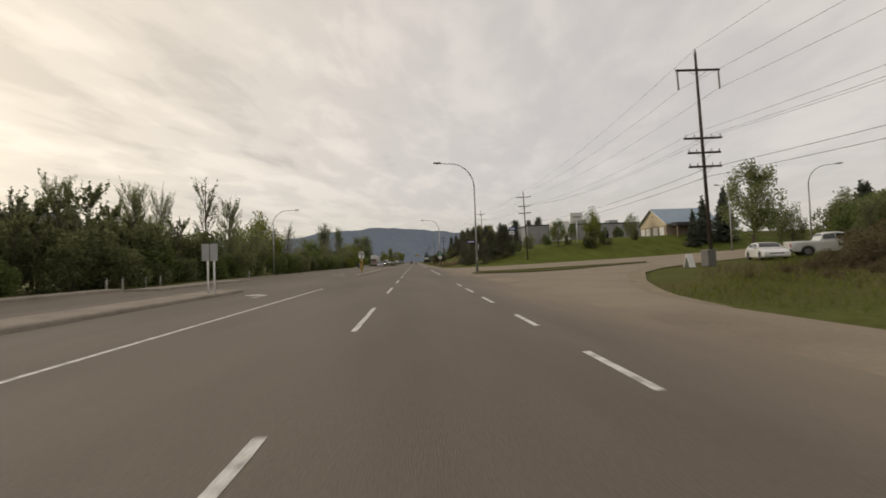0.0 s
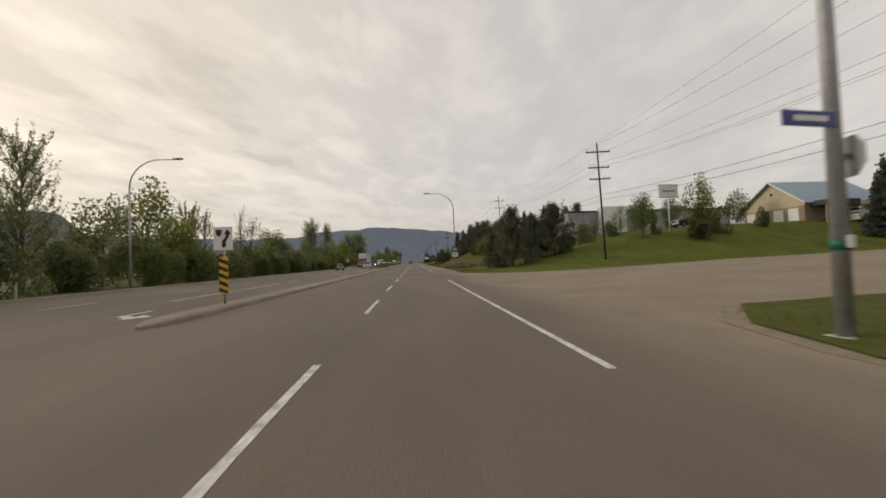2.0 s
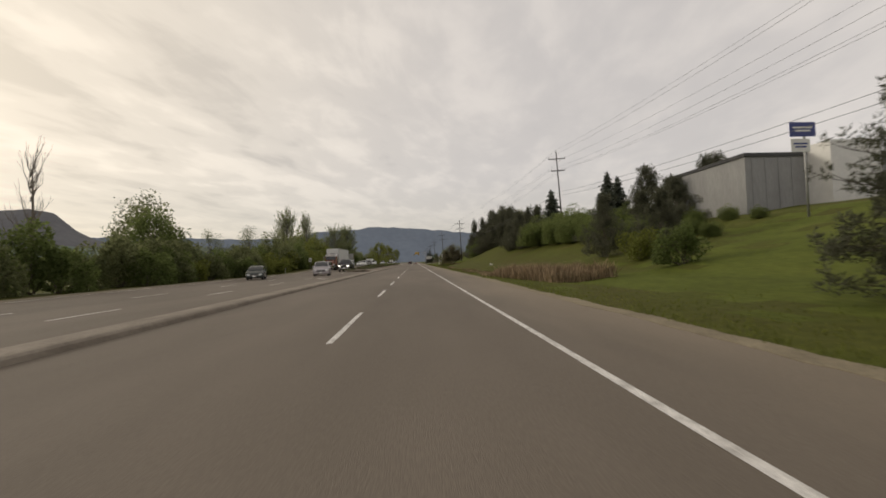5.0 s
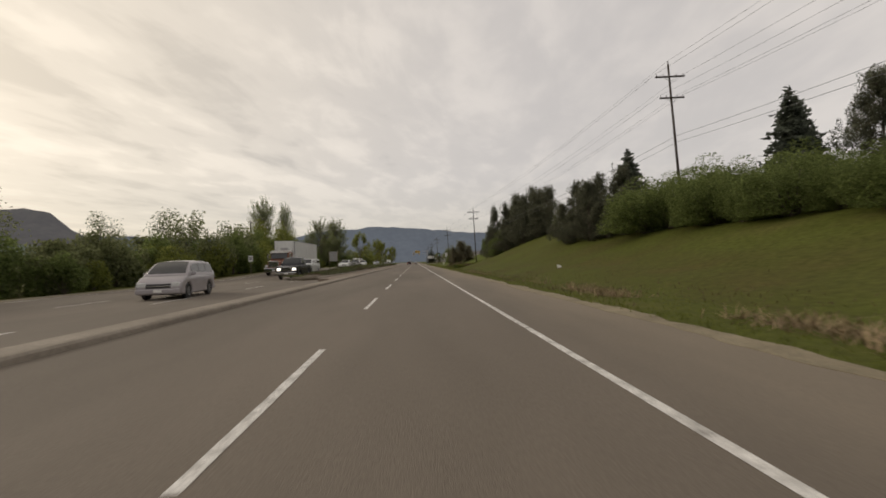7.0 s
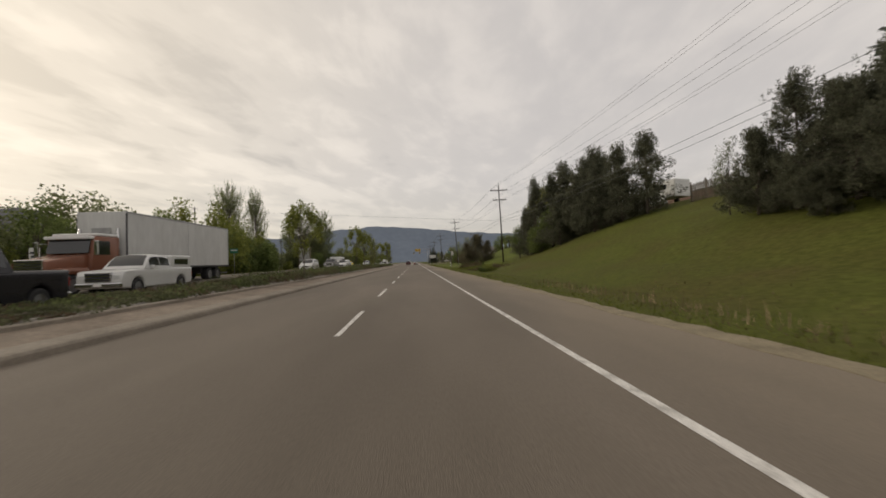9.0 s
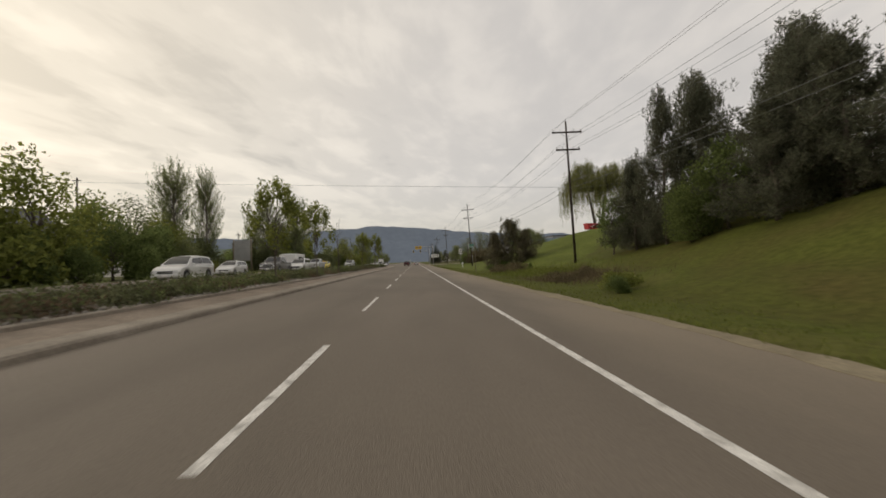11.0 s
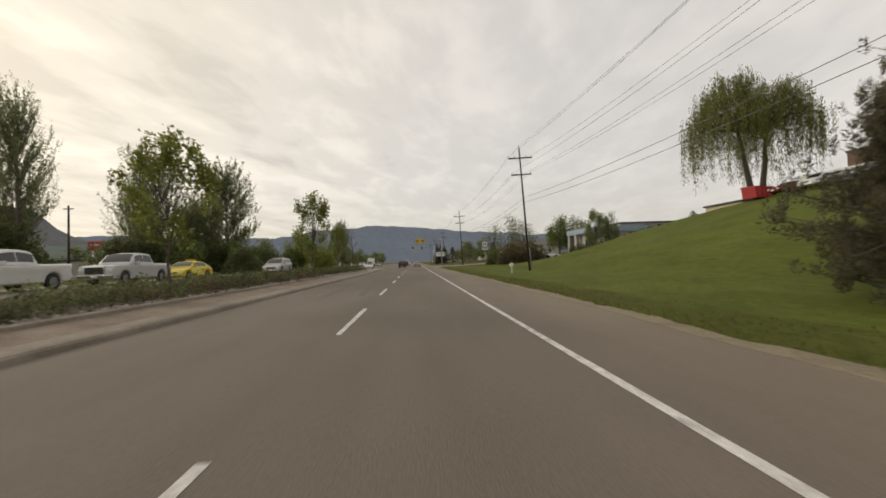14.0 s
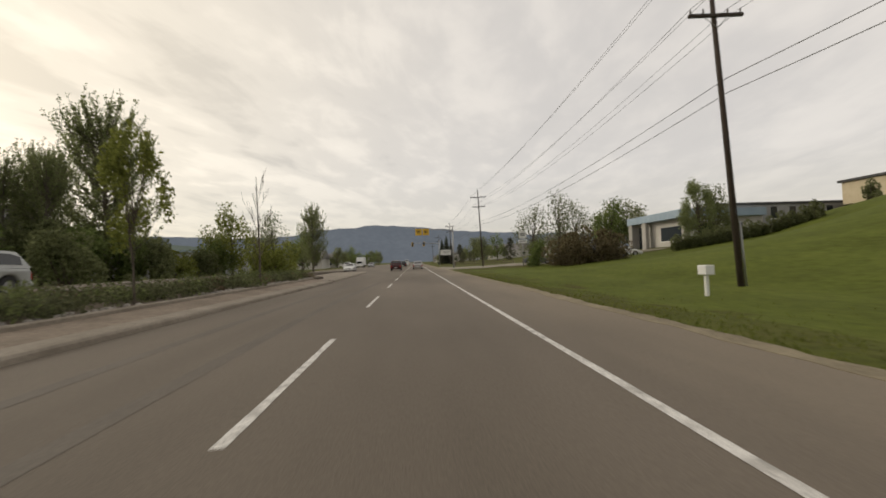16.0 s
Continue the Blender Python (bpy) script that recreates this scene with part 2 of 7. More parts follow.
SIGN_BLUE = paint("sign_blue", (0.03, 0.045, 0.20), 0.45)
SIGN_RED = paint("sign_red", (0.42, 0.03, 0.035), 0.5)
YELLOW = paint("signal_yellow", (0.62, 0.38, 0.02), 0.5)
BLACK = paint("matt_black", (0.015, 0.015, 0.016), 0.6)
GREY_BACK = material("aluminium_sign_back", [(0.33, 0.33, 0.32), (0.43, 0.43, 0.42)], scale=1.5, rough=0.6, metal=0.3, fine=0.1)
WOOD_POST = material("weathered_timber", [(0.14, 0.115, 0.085), (0.22, 0.185, 0.14)], scale=3, rough=0.9, bump=0.5, bump_scale=20, stretch=(5, 5, 0.6))
RUBBER = paint("tyre_rubber", (0.02, 0.02, 0.021), 0.8)
RIM = paint("alloy_rim", (0.35, 0.35, 0.36), 0.35, 0.8)
GLASS = material("dark_car_glass", [(0.012, 0.014, 0.015), (0.018, 0.021, 0.023)], scale=1.2, rough=0.08, fine=0.05, spec=0.8)
CHROME = paint("chrome_trim", (0.6, 0.6, 0.6), 0.15, 1.0)
LENS = paint("headlamp_lens", (0.62, 0.63, 0.62), 0.12)
LAMP_ON = paint("lit_headlamp", (0.8, 0.78, 0.72), 0.2)
LAMP_ON.node_tree.nodes["Principled BSDF"].inputs["Emission Color"].default_value = (1.0, 0.93, 0.8, 1)
LAMP_ON.node_tree.nodes["Principled BSDF"].inputs["Emission Strength"].default_value = 2.5
RED_LENS = paint("tail_lamp_lens", (0.35, 0.015, 0.012), 0.2)
STUCCO = material("cream_stucco", [(0.50, 0.42, 0.29), (0.58, 0.50, 0.36)], scale=0.8, rough=0.9, fine=0.1, fine_scale=8)
TAN = material("tan_masonry", [(0.26, 0.20, 0.145), (0.33, 0.26, 0.19)], scale=1.2, rough=0.9, fine=0.2, fine_scale=6)
BLUE_ROOF = material("blue_metal_roof", [(0.26, 0.34, 0.42), (0.31, 0.39, 0.47)], scale=0.8, rough=0.5, fine=0.08, fine_scale=5)
GREY_CLAD = material("grey_metal_cladding", [(0.25, 0.25, 0.25), (0.33, 0.33, 0.325)], scale=0.4, rough=0.65, fine=0.1, fine_scale=4, stretch=(1, 1, 0.3))
DARK_ROOF = material("dark_roof_edge", [(0.05, 0.05, 0.052), (0.085, 0.085, 0.085)], scale=1, rough=0.8, fine=0.1)
BRICK = material("brown_red_brick", [(0.115, 0.074, 0.058), (0.16, 0.105, 0.082)], scale=0.6, rough=0.9, fine=0.2, fine_scale=7)
HOUSE_WALL = material("pale_house_wall", [(0.42, 0.40, 0.37), (0.55, 0.53, 0.49)], scale=0.5, rough=0.85, fine=0.1, per="object", per_amount=0.3)
HOUSE_ROOF = material("grey_house_roof", [(0.12, 0.11, 0.11), (0.19, 0.18, 0.17)], scale=0.7, rough=0.85, fine=0.2, per="object", per_amount=0.3)
WINDOW = paint("window_glass", (0.03, 0.035, 0.04), 0.08)


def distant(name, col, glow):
    """Far hills as a plain backdrop; the haze before them is painted in as emission."""
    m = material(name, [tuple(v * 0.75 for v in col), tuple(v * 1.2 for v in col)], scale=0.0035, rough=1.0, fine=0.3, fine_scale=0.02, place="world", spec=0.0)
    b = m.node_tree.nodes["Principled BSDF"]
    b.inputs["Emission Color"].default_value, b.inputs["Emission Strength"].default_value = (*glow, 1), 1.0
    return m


# the far ridge carries the haze's blue in both base colour and glow
FAR_HAZED = distant("far_hazed_forest", (0.040, 0.048, 0.054), (0.098, 0.108, 0.128))
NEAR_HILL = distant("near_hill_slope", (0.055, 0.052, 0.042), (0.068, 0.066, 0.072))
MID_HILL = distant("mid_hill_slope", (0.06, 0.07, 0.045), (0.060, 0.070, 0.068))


# ---------------------------------------------------------------- mesh helpers
def mesh_ob(name, verts, faces, mat, parent=None, label="", smooth=False):
    me = bpy.data.meshes.new(name)
    me.from_pydata([tuple(v) for v in verts], [], [tuple(f) for f in faces])
    me.materials.append(mat)
    if smooth:
        me.shade_smooth()
    me.update()
    ob = new(name, me)
    if parent:
        ob.parent = parent
    if label:
        tagged(ob, label=label)
    return ob


def part(name, bm, mat, parent=None, label="", smooth=False):
    me = bpy.data.meshes.new(name)
    bm.normal_update()
    bm.to_mesh(me)
    bm.free()
    me.materials.append(mat)
    if smooth:
        me.shade_smooth()
        me.set_sharp_from_angle(angle=radians(38))
    ob = new(name, me)
    if parent:
        ob.parent = parent
    if label:
        tagged(ob, label=label)
    return ob


def thing(name, m, label, category, group=""):
    ob = new(name)
    ob.empty_display_size = 0.3
    ob.matrix_world = m
    return tagged(ob, label=label, category=category, group=group)


def block(x0, x1, y0, y1, z0, z1, bevel=0.0):
    bm = bmesh.new()
    bmesh.ops.create_cube(bm, size=1)
    for v in bm.verts:
        v.co = ((x0 + x1) / 2 + v.co.x * (x1 - x0), (y0 + y1) / 2 + v.co.y * (y1 - y0), (z0 + z1) / 2 + v.co.z * (z1 - z0))
    if bevel:
        bmesh.ops.bevel(bm, geom=list(bm.edges), offset=bevel, segments=2, affect="EDGES", profile=0.6)
    return bm


def tube(pts, radii, sides=8, verts=None, faces=None):
    """A tapered tube along points, appended to the lists."""
    verts = [] if verts is None else verts
    faces = [] if faces is None else faces
    pts = [Vector(p) for p in pts]
    base = len(verts)
    for i, p in enumerate(pts):
        d = (pts[min(i + 1, len(pts) - 1)] - pts[max(i - 1, 0)]).normalized()
        a = d.cross(Vector((0.13, 1, 0.21))).normalized()
        b = d.cross(a)
        r = radii[i] if hasattr(radii, "__len__") else radii
        for k in range(sides):
            t = 2 * math.pi * k / sides
            verts.append(p + a * (r * math.cos(t)) + b * (r * math.sin(t)))
    for i in range(len(pts) - 1):
        for k in range(sides):
            a0, a1 = base + i * sides + k, base + i * sides + (k + 1) % sides
            faces.append((a0, a1, a1 + sides, a0 + sides))
    faces.append(tuple(base + k for k in range(sides))[::-1])
    faces.append(tuple(base + (len(pts) - 1) * sides + k for k in range(sides)))
    return verts, faces


def tube_part(name, pts, radii, mat, parent=None, sides=8, label=""):
    v, f = tube(pts, radii, sides)
    return mesh_ob(name, v, f, mat, parent, label, smooth=True)


def lerp_table(x, xs, vs):
    return float(np.interp(x, xs, vs))


# ---------------------------------------------------------------- lie of the land
# heights across the bank beside the road: distance from the driving line, and stations along the road
BANK_X = [4.8, 9, 14, 22, 30, 40, 50, 70]
BANK_Y = [0, 60, 76, 90, 105, 150, 188, 215, 245, 275, 298, 320, 400]
BANK_Z = np.array([
    [0.0, 0.0, 0.1, 0.3, 0.6, 0.9, 1.2, 2.0],
    [0.0, 0.0, 0.1, 0.3, 0.5, 0.9, 1.4, 2.2],
    [0.0, 0.0, 0.02, 0.14, 0.3, 0.55, 0.9, 2.0],
    [0.0, -0.05, 0.4, 2.2, 3.9, 5.0, 5.4, 5.7],
    [0.0, -0.1, 0.5, 2.2, 4.3, 5.6, 5.9, 6.2],
    [0.0, -0.2, 0.7, 3.4, 5.2, 6.4, 7.2, 7.6],
    [0.0, -0.2, 0.9, 4.6, 7.2, 9.0, 10.4, 10.8],
    [0.0, -0.32, 0.2, 2.5, 5.4, 8.0, 9.4, 10.8],
    [0.0, -0.3, 0.4, 3.2, 5.6, 7.5, 8.5, 11.0],
    [0.0, -0.48, -0.2, 2.2, 4.4, 6.9, 9.2, 11.4],
    [0.0, -0.22, -0.05, 0.65, 1.4, 3.0, 6.2, 10.6],
    [0.0, 0.0, 0.1, 0.4, 1.0, 1.9, 3.2, 7.0],
    [0.0, 0.0, 0.0, 0.3, 0.8, 1.5, 2.0, 3.5]])
_rng = np.random.default_rng(5)


def rise(y):
    """The oncoming carriageway climbs a little beside the planted median."""
    f = min(1.0, max(0.0, (y - 152) / 32))
    g = min(1.0, max(0.0, (y - 288) / 60))
    return 0.6 * f * f * (3 - 2 * f) * (1 - g * g * (3 - 2 * g))


def land(x, y):
    """Height of the ground."""
    if x <= BANK_X[0]:
        return -0.12 + rise(y) if x < -22 else 0.0
    fy = np.interp(y, BANK_Y, np.arange(len(BANK_Y)))
    i = min(int(fy), len(BANK_Y) - 2)
    f = fy - i
    f = f * f * (3 - 2 * f) if not 0 < i < 4 else f
    row = BANK_Z[i] * (1 - f) + BANK_Z[i + 1] * f
    z = float(np.interp(x, BANK_X, row))
    if y < 77:
        return z
    fade = min(1, (y - 77) / 8)
    bumps = fade * 0.10 * min(1, (x - 4.8) / 5) * noise.noise((x * 0.35, y * 0.35, 0.0)) + 0.22 * min(1, (x - 4.8) / 12) * fade * noise.noise((x * 0.08, y * 0.08, 3.0))
    return z + bumps
# ---------------------------------------------------------------- ground, roads, islands
def frange(a, b, n):
    return [a + (b - a) * i / n for i in range(n + 1)]


def build_ground():
    xs = [-4900, -2500, -1200, -600, -300, -160, -90, -60, -45, -35, -29, -25, -23, -22.2, -10, 2, 4.5] + frange(4.9, 60, 60) + [65, 70, 80, 100, 140, 220, 400, 800, 1600, 3000, 4900]
    ys = [-120, -60] + frange(-30, 420, 290) + [440, 480, 540, 640, 800, 1100, 1600, 2400, 3600, 4900]
    verts, faces = [], []
    for y in ys:
        for x in xs:
            z = land(min(x, 75), y)
            if -22.5 < x < 5:
                z = -0.08
            if y > 420:
                z *= max(0.0, 1 - (y - 420) / 400)
            if x <= -23:
                z += 0.12 * noise.noise((x * 0.05, y * 0.05, 9.0))
            verts.append((x, y, z))
    w = len(xs)
    for j in range(len(ys) - 1):
        for i in range(w - 1):
            a = j * w + i
            faces.append((a, a + 1, a + w + 1, a + w))
    ob = mesh_ob("ground", verts, faces, GROUND, smooth=True)
    ob.data.materials.append(LAWN_GROUND)
    for p in ob.data.polygons:
        x, y, _ = p.center
        k = 3 * noise.noise((x * 0.4, y * 0.3, 1.0)) + 5 * noise.noise((x * 0.13, y * 0.1, 4.0)) + 3 * _rng.normal()
        if 6 < x < 76 and (216 + k < y < 312 or (52 if x > 38 else 66) < y < 107 + k) and not (x < 8.2 + noise.noise((y * 0.2, 3.0, 0.0)) + 0.9 * _rng.normal()):
            p.material_index = 1
    tagged(ob, label="grassy ground and bank beside the highway", category="ground", kind="structure")


def columns(name, rows, mat, lift, label, category, steps=1.5, follow=True):
    """A sheet from rows of x, low y, high y, laid on the land."""
    verts, faces, n = [], [], 40
    xs, los, his = zip(*rows)
    xs = sorted(set(xs) | {float(k) for k in range(math.ceil(xs[0]), int(xs[-1]))})
    rows = [(x, lerp_table(x, [r[0] for r in rows], los), lerp_table(x, [r[0] for r in rows], his)) for x in xs]
    for x, lo, hi in rows:
        for k in range(n + 1):
            y = lo + (hi - lo) * k / n
            verts.append((x, y, land(x, y) + (0.006 if x > 4.4 else -0.012) + lift * min(1.0, max(0.0, (x - 4.6) / 1.6))))
    for i in range(len(rows) - 1):
        for k in range(n):
            a = i * (n + 1) + k
            faces.append((a, a + n + 1, a + n + 2, a + 1))
    return tagged(mesh_ob(name, verts, faces, mat, smooth=True), label=label, category=category, kind="structure")


def strip(name, x0, x1, y0, y1, z, mat, label, category, step=1.0, rough_left=0.0, rough_right=0.0, kind="structure", thick=0.0, climb=False):
    """A long flat band along the road, with uneven edges where asked; climb lifts it with the oncoming carriageway."""
    n = max(1, int((y1 - y0) / step))
    verts, faces = [], []
    for k in range(n + 1):
        y = y0 + (y1 - y0) * k / n
        a = x0 + rough_left * (noise.noise((y * 0.45, 1.3, x0)) + 0.6 * noise.noise((y * 1.7, 4.3, x0)))
        b = x1 + rough_right * (noise.noise((y * 0.45, 8.3, x1)) + 0.6 * noise.noise((y * 1.7, 2.3, x1)))
        h = z + (rise(y) if climb else 0.0)
        verts += [(a, y, h), (b, y, h)]
    for k in range(n):
        a = 2 * k
        faces.append((a, a + 1, a + 3, a + 2))
    if thick:
        m = len(verts)
        verts += [(x, y, zz - thick) for x, y, zz in verts]
        for k in range(n):
            a = 2 * k
            faces += [(a, a + 2, a + 2 + m, a + m), (a + 1, a + 1 + m, a + 3 + m, a + 3)]
        faces += [(0, m, m + 1, 1), (2 * n, 2 * n + 1, 2 * n + 1 + m, 2 * n + m)]
    return tagged(mesh_ob(name, verts, faces, mat), label=label, category=category, kind=kind)


def profile_run(name, prof, y0, y1, mat, label, category, step=3.0, nose=0.0, bend=None):
    """A cross-section of (x, z) points swept along the road; the near end is rounded over a length of nose."""
    ys = frange(y0, y1, max(2, int((y1 - y0) / step)))
    if nose:
        ys = [y0 + nose * f for f in (0, 0.06, 0.2, 0.45, 0.75)] + [y for y in ys if y > y0 + nose]
    cx = sum(p[0] for p in prof) / len(prof)
    verts, faces, n = [], [], len(prof)
    for y in ys:
        s = 1.0
        if nose and y < y0 + nose:
            s = math.sqrt(max(0.02, 1 - (1 - (y - y0) / nose) ** 2))
        dx = bend(y) if bend else 0.0
        for x, z in prof:
            verts.append((cx + (x - cx) * s + dx, y, (z if z < 0.05 else z * (0.3 + 0.7 * s)) + 0.006 * noise.noise((x, y * 0.8, 2.0))))
    for j in range(len(ys) - 1):
        for i in range(n - 1):
            a = j * n + i
            faces.append((a, a + 1, a + n + 1, a + n))
    faces.append(tuple(range(n))[::-1])
    faces.append(tuple((len(ys) - 1) * n + i for i in range(n)))
    return tagged(mesh_ob(name, verts, faces, mat), label=label, category=category, kind="structure")


build_ground()
strip("road", -22.3, 4.75, -60, 900, 0.0, ASPHALT, "worn grey asphalt highway with patched lanes", "road", step=2.0, rough_left=0.15, rough_right=0.10)
columns("side_road", [(4.3, -60, 82), (4.7, -60, 79.0), (5.0, -60, 75.2), (5.5, -60, 73.3), (6.3, -60, 72.0), (6.7, -60, 71.5), (6.9, 8.6, 71.2), (7.6, 11.6, 70.5), (8.4, 13.6, 69.9), (10.5, 18, 69.0), (14.3, 24.5, 69.0), (18, 28.5, 69.8), (22, 31.5, 71.2),
                      (28, 34.5, 73.4), (36, 38, 76.0), (42, 40.5, 72.5), (47, 42.5, 66.5), (52, 45, 61.5), (60, 48, 61), (75, 54, 66)], SIDE_ASPHALT, 0.05, "dusty asphalt side road joining the highway", "road")
columns("corner_rim", [(6.95, 8.6, 9.6), (7.6, 11.5, 13.0), (8.4, 13.5, 15.2), (10.5, 17.9, 19.8), (14.3, 24.4, 26.3), (18, 28.4, 30.2), (22, 31.4, 33.0), (28, 34.4, 35.7), (36, 37.9, 38.8)],
        LIP, 0.058, "pale sandy rim along the corner grass", "shoulder")
columns("island_edge", [(4.95, 37.0, 38.6), (5.5, 36.3, 41), (7.3, 35.7, 43.0), (10.5, 34.4, 43.4), (13.5, 35.0, 43.0), (16.5, 36.5, 43.0), (20, 38.3, 42.8), (25.2, 40.3, 41.7)],
        LIP, 0.07, "pale sandy rim round the grass island", "traffic island")
columns("grass_island", [(5.2, 37.3, 38.2), (5.7, 36.7, 40.5), (7.3, 36.1, 42.6), (10.5, 34.8, 43.0), (13.5, 35.4, 42.6), (16.5, 36.9, 42.6), (20, 38.7, 42.4), (24.6, 40.7, 41.3)],
        GROUND, 0.12, "low grass traffic island between the turning lanes", "traffic island")
columns("driveway", [(4.3, 318.5, 341), (6, 317.2, 343), (9, 316.6, 338), (14, 317.0, 335), (20, 318.0, 333), (28, 319.0, 332), (36, 320.0, 331), (42, 320.5, 330)], DRIVE, 0.05,
        "pale dusty driveway to the offices", "driveway")
strip("gravel_edge", 4.56, 5.05, 81, 900, 0.007, LIP, "pale gravel lip along the grass", "shoulder", step=0.3, rough_left=0.14, rough_right=0.24, thick=0.05)
strip("shoulder", -22.9, -21.4, 40, 900, 0.012, GRAVEL, "dusty gravel shoulder below the trees", "shoulder", step=1.2, rough_left=0.3, rough_right=0.2, climb=True)
strip("oncoming_road", -22.3, -12.12, 146, 350, 0.005, ASPHALT, "worn grey asphalt carriageway of the oncoming lanes", "road", step=1.0, rough_left=0.15, thick=0.6, climb=True)

# white paint
for k in range(-6, 68):
    y = 9.03 * k + 3.27 - {12: 0.75, 13: 0.25}.get(k, 0.0)
    strip("lane_dash", -1.57, -1.455, y - 4.0 - 0.3 * math.sin(k * 2.2), y + 0.15 * math.sin(k * 3.9), 0.004, LINE, "worn white lane dash on asphalt", "road marking", step=0.16, rough_left=0.014, rough_right=0.014)
strip("edge_line", 2.05, 2.17, 83, 900, 0.004, LINE, "worn solid white edge line", "road marking", step=0.4, rough_left=0.01, rough_right=0.01)
strip("edge_line", 2.08, 2.20, 38.5, 62.1, 0.004, LINE, "worn solid white edge line", "road marking", step=4)
for y, n in ((-6.4, 3), (3.8, 1.7), (7.76, 1.7), (12.2, 2.0), (16.4, 2.4), (20.7, 2.2)):
    strip("turn_lane_dash", 2.05, 2.17, y, y + n, 0.004, LINE, "short white dash beside the turning lane", "road marking", step=3)
strip("turn_line", -5.58, -5.46, -60, 23.2, 0.004, LINE, "solid white line beside the left turn lane", "road marking", step=4)
strip("oncoming_line", -10.82, -10.70, 52, 66, 0.004, LINE, "solid white line on the oncoming side", "road marking", step=4)
strip("oncoming_edge_line", -20.6, -20.48, 74, 900, 0.009, LINE, "faded white edge line on the oncoming side", "road marking", step=2, climb=True)
for k in range(0, 60):
    y = 9.0 * k + 50
    dx = 0.0 if y < 160 else -2.6
    strip("lane_dash", -14.5 + dx, -14.38 + dx, y, y + 3, 0.010, LINE, "worn white lane dash on the oncoming side", "road marking", step=1, kind="structure", climb=True)
    if 66 < y < 150:
        strip("lane_dash", -10.8, -10.68, y, y + 3, 0.004, LINE, "worn white lane dash on the oncoming side", "road marking", step=3, kind="structure")


def turn_arrow(x, y, flip):
    s = -1 if flip else 1
    outline = [(-0.07, 0), (0.07, 0), (0.07, 1.5), (-0.45, 2.05), (-0.45, 2.35), (-0.95, 1.75), (-0.45, 1.2), (-0.45, 1.6), (-0.07, 1.25)]
    bm = bmesh.new()
    vs = [bm.verts.new((x + px * 1.15 * s, y + s * py, 0.006)) for px, py in outline]
    bm.faces.new(vs)
    bmesh.ops.triangulate(bm, faces=list(bm.faces))
    tagged(part("turn_arrow", bm, LINE), label="worn white turn arrow painted on asphalt", category="road marking", kind="structure")


for x, y, f in ((-7.45, 18.2, False), (-9.0, 48.0, True), (-9.1, 84.8, True), (-9.6, 124.2, True)):
    turn_arrow(x, y, f)

# tyre marks that sweep towards the far opening
for off in (0.0, 1.5):
    verts, faces = [], []
    for k in range(46):
        y = 243 + k * 0.95
        x = -4.1 + off + 0.0016 * (y - 262) ** 2 * (1 if y > 262 else 0.25) - 0.02 * (y - 250)
        wide = 0.13 + 0.03 * noise.noise((y * 0.7, off, 5.0))
        verts += [(x - wide, y, 0.003), (x + wide, y, 0.003)]
    faces = [(2 * k, 2 * k + 1, 2 * k + 3, 2 * k + 2) for k in range(45)]
    tagged(mesh_ob("tyre_mark", verts, faces, TYRE_MARK), label="dark curved tyre mark on asphalt", category="tyre mark", kind="structure")

# raised islands and the planted median
profile_run("median_start", [(-9.82, -0.02), (-9.84, 0.09), (-9.89, 0.13), (-10.0, 0.15), (-11.65, 0.16), (-11.75, 0.12), (-11.78, -0.02)], -60, 23, CONCRETE,
            "raised concrete traffic island beside the turn lane", "traffic island")
profile_run("median_narrow", [(-6.14, -0.02), (-6.16, 0.09), (-6.21, 0.135), (-6.32, 0.155), (-6.84, 0.16), (-6.93, 0.13), (-6.96, 0.08), (-6.97, -0.02)], 43.6, 146.5, CONCRETE,
            "narrow raised concrete median kerb", "median", nose=1.6)
profile_run("median_kerb", [(-6.14, -0.02), (-6.16, 0.09), (-6.21, 0.135), (-6.32, 0.155), (-6.66, 0.175), (-6.70, 0.175)], 146.5, 288, CONCRETE, "pale concrete median kerb", "kerb")
profile_run("median_apron", [(-6.70, -0.02), (-6.70, 0.158), (-7.2, 0.22), (-7.78, 0.28), (-7.78, -0.02)], 146.5, 289, PAVING, "red-brown stamped concrete strip along the median", "median")
profile_run("bed_kerb", [(-7.78, 0.24), (-7.79, 0.36), (-7.83, 0.39), (-7.97, 0.39), (-7.99, 0.3)], 146.6, 289, CONCRETE, "pale kerb round the planted median bed", "kerb")
profile_run("planting_bed", [(-7.98, -0.02), (-7.98, 0.34), (-9, 0.46), (-10.6, 0.45), (-12.1, 0.3), (-12.2, 0.0)], 151, 293, BED_SOIL, "mulched planting bed in the median", "planting bed", nose=4)
profile_run("median_tail", [(-6.2, -0.02), (-6.25, 0.13), (-6.6, 0.17), (-11.0, 0.17), (-11.4, 0.13), (-11.5, -0.02)], 289, 318, CONCRETE, "flat concrete end of the median", "median",
            bend=lambda y: -0.012 * (y - 289) ** 1.3)
profile_run("corner_kerb", [(-17.3, -0.02), (-17.33, 0.13), (-17.4, 0.16), (-19.6, 0.16), (-19.7, -0.02)], 28, 43, CONCRETE, "low concrete kerb island at the far corner", "kerb")
profile_run("corner_kerb", [(-21.0, -0.02), (-21.03, 0.13), (-21.1, 0.16), (-22.9, 0.16), (-23.0, -0.02)], 10, 30, CONCRETE, "low concrete kerb at the far corner", "kerb")


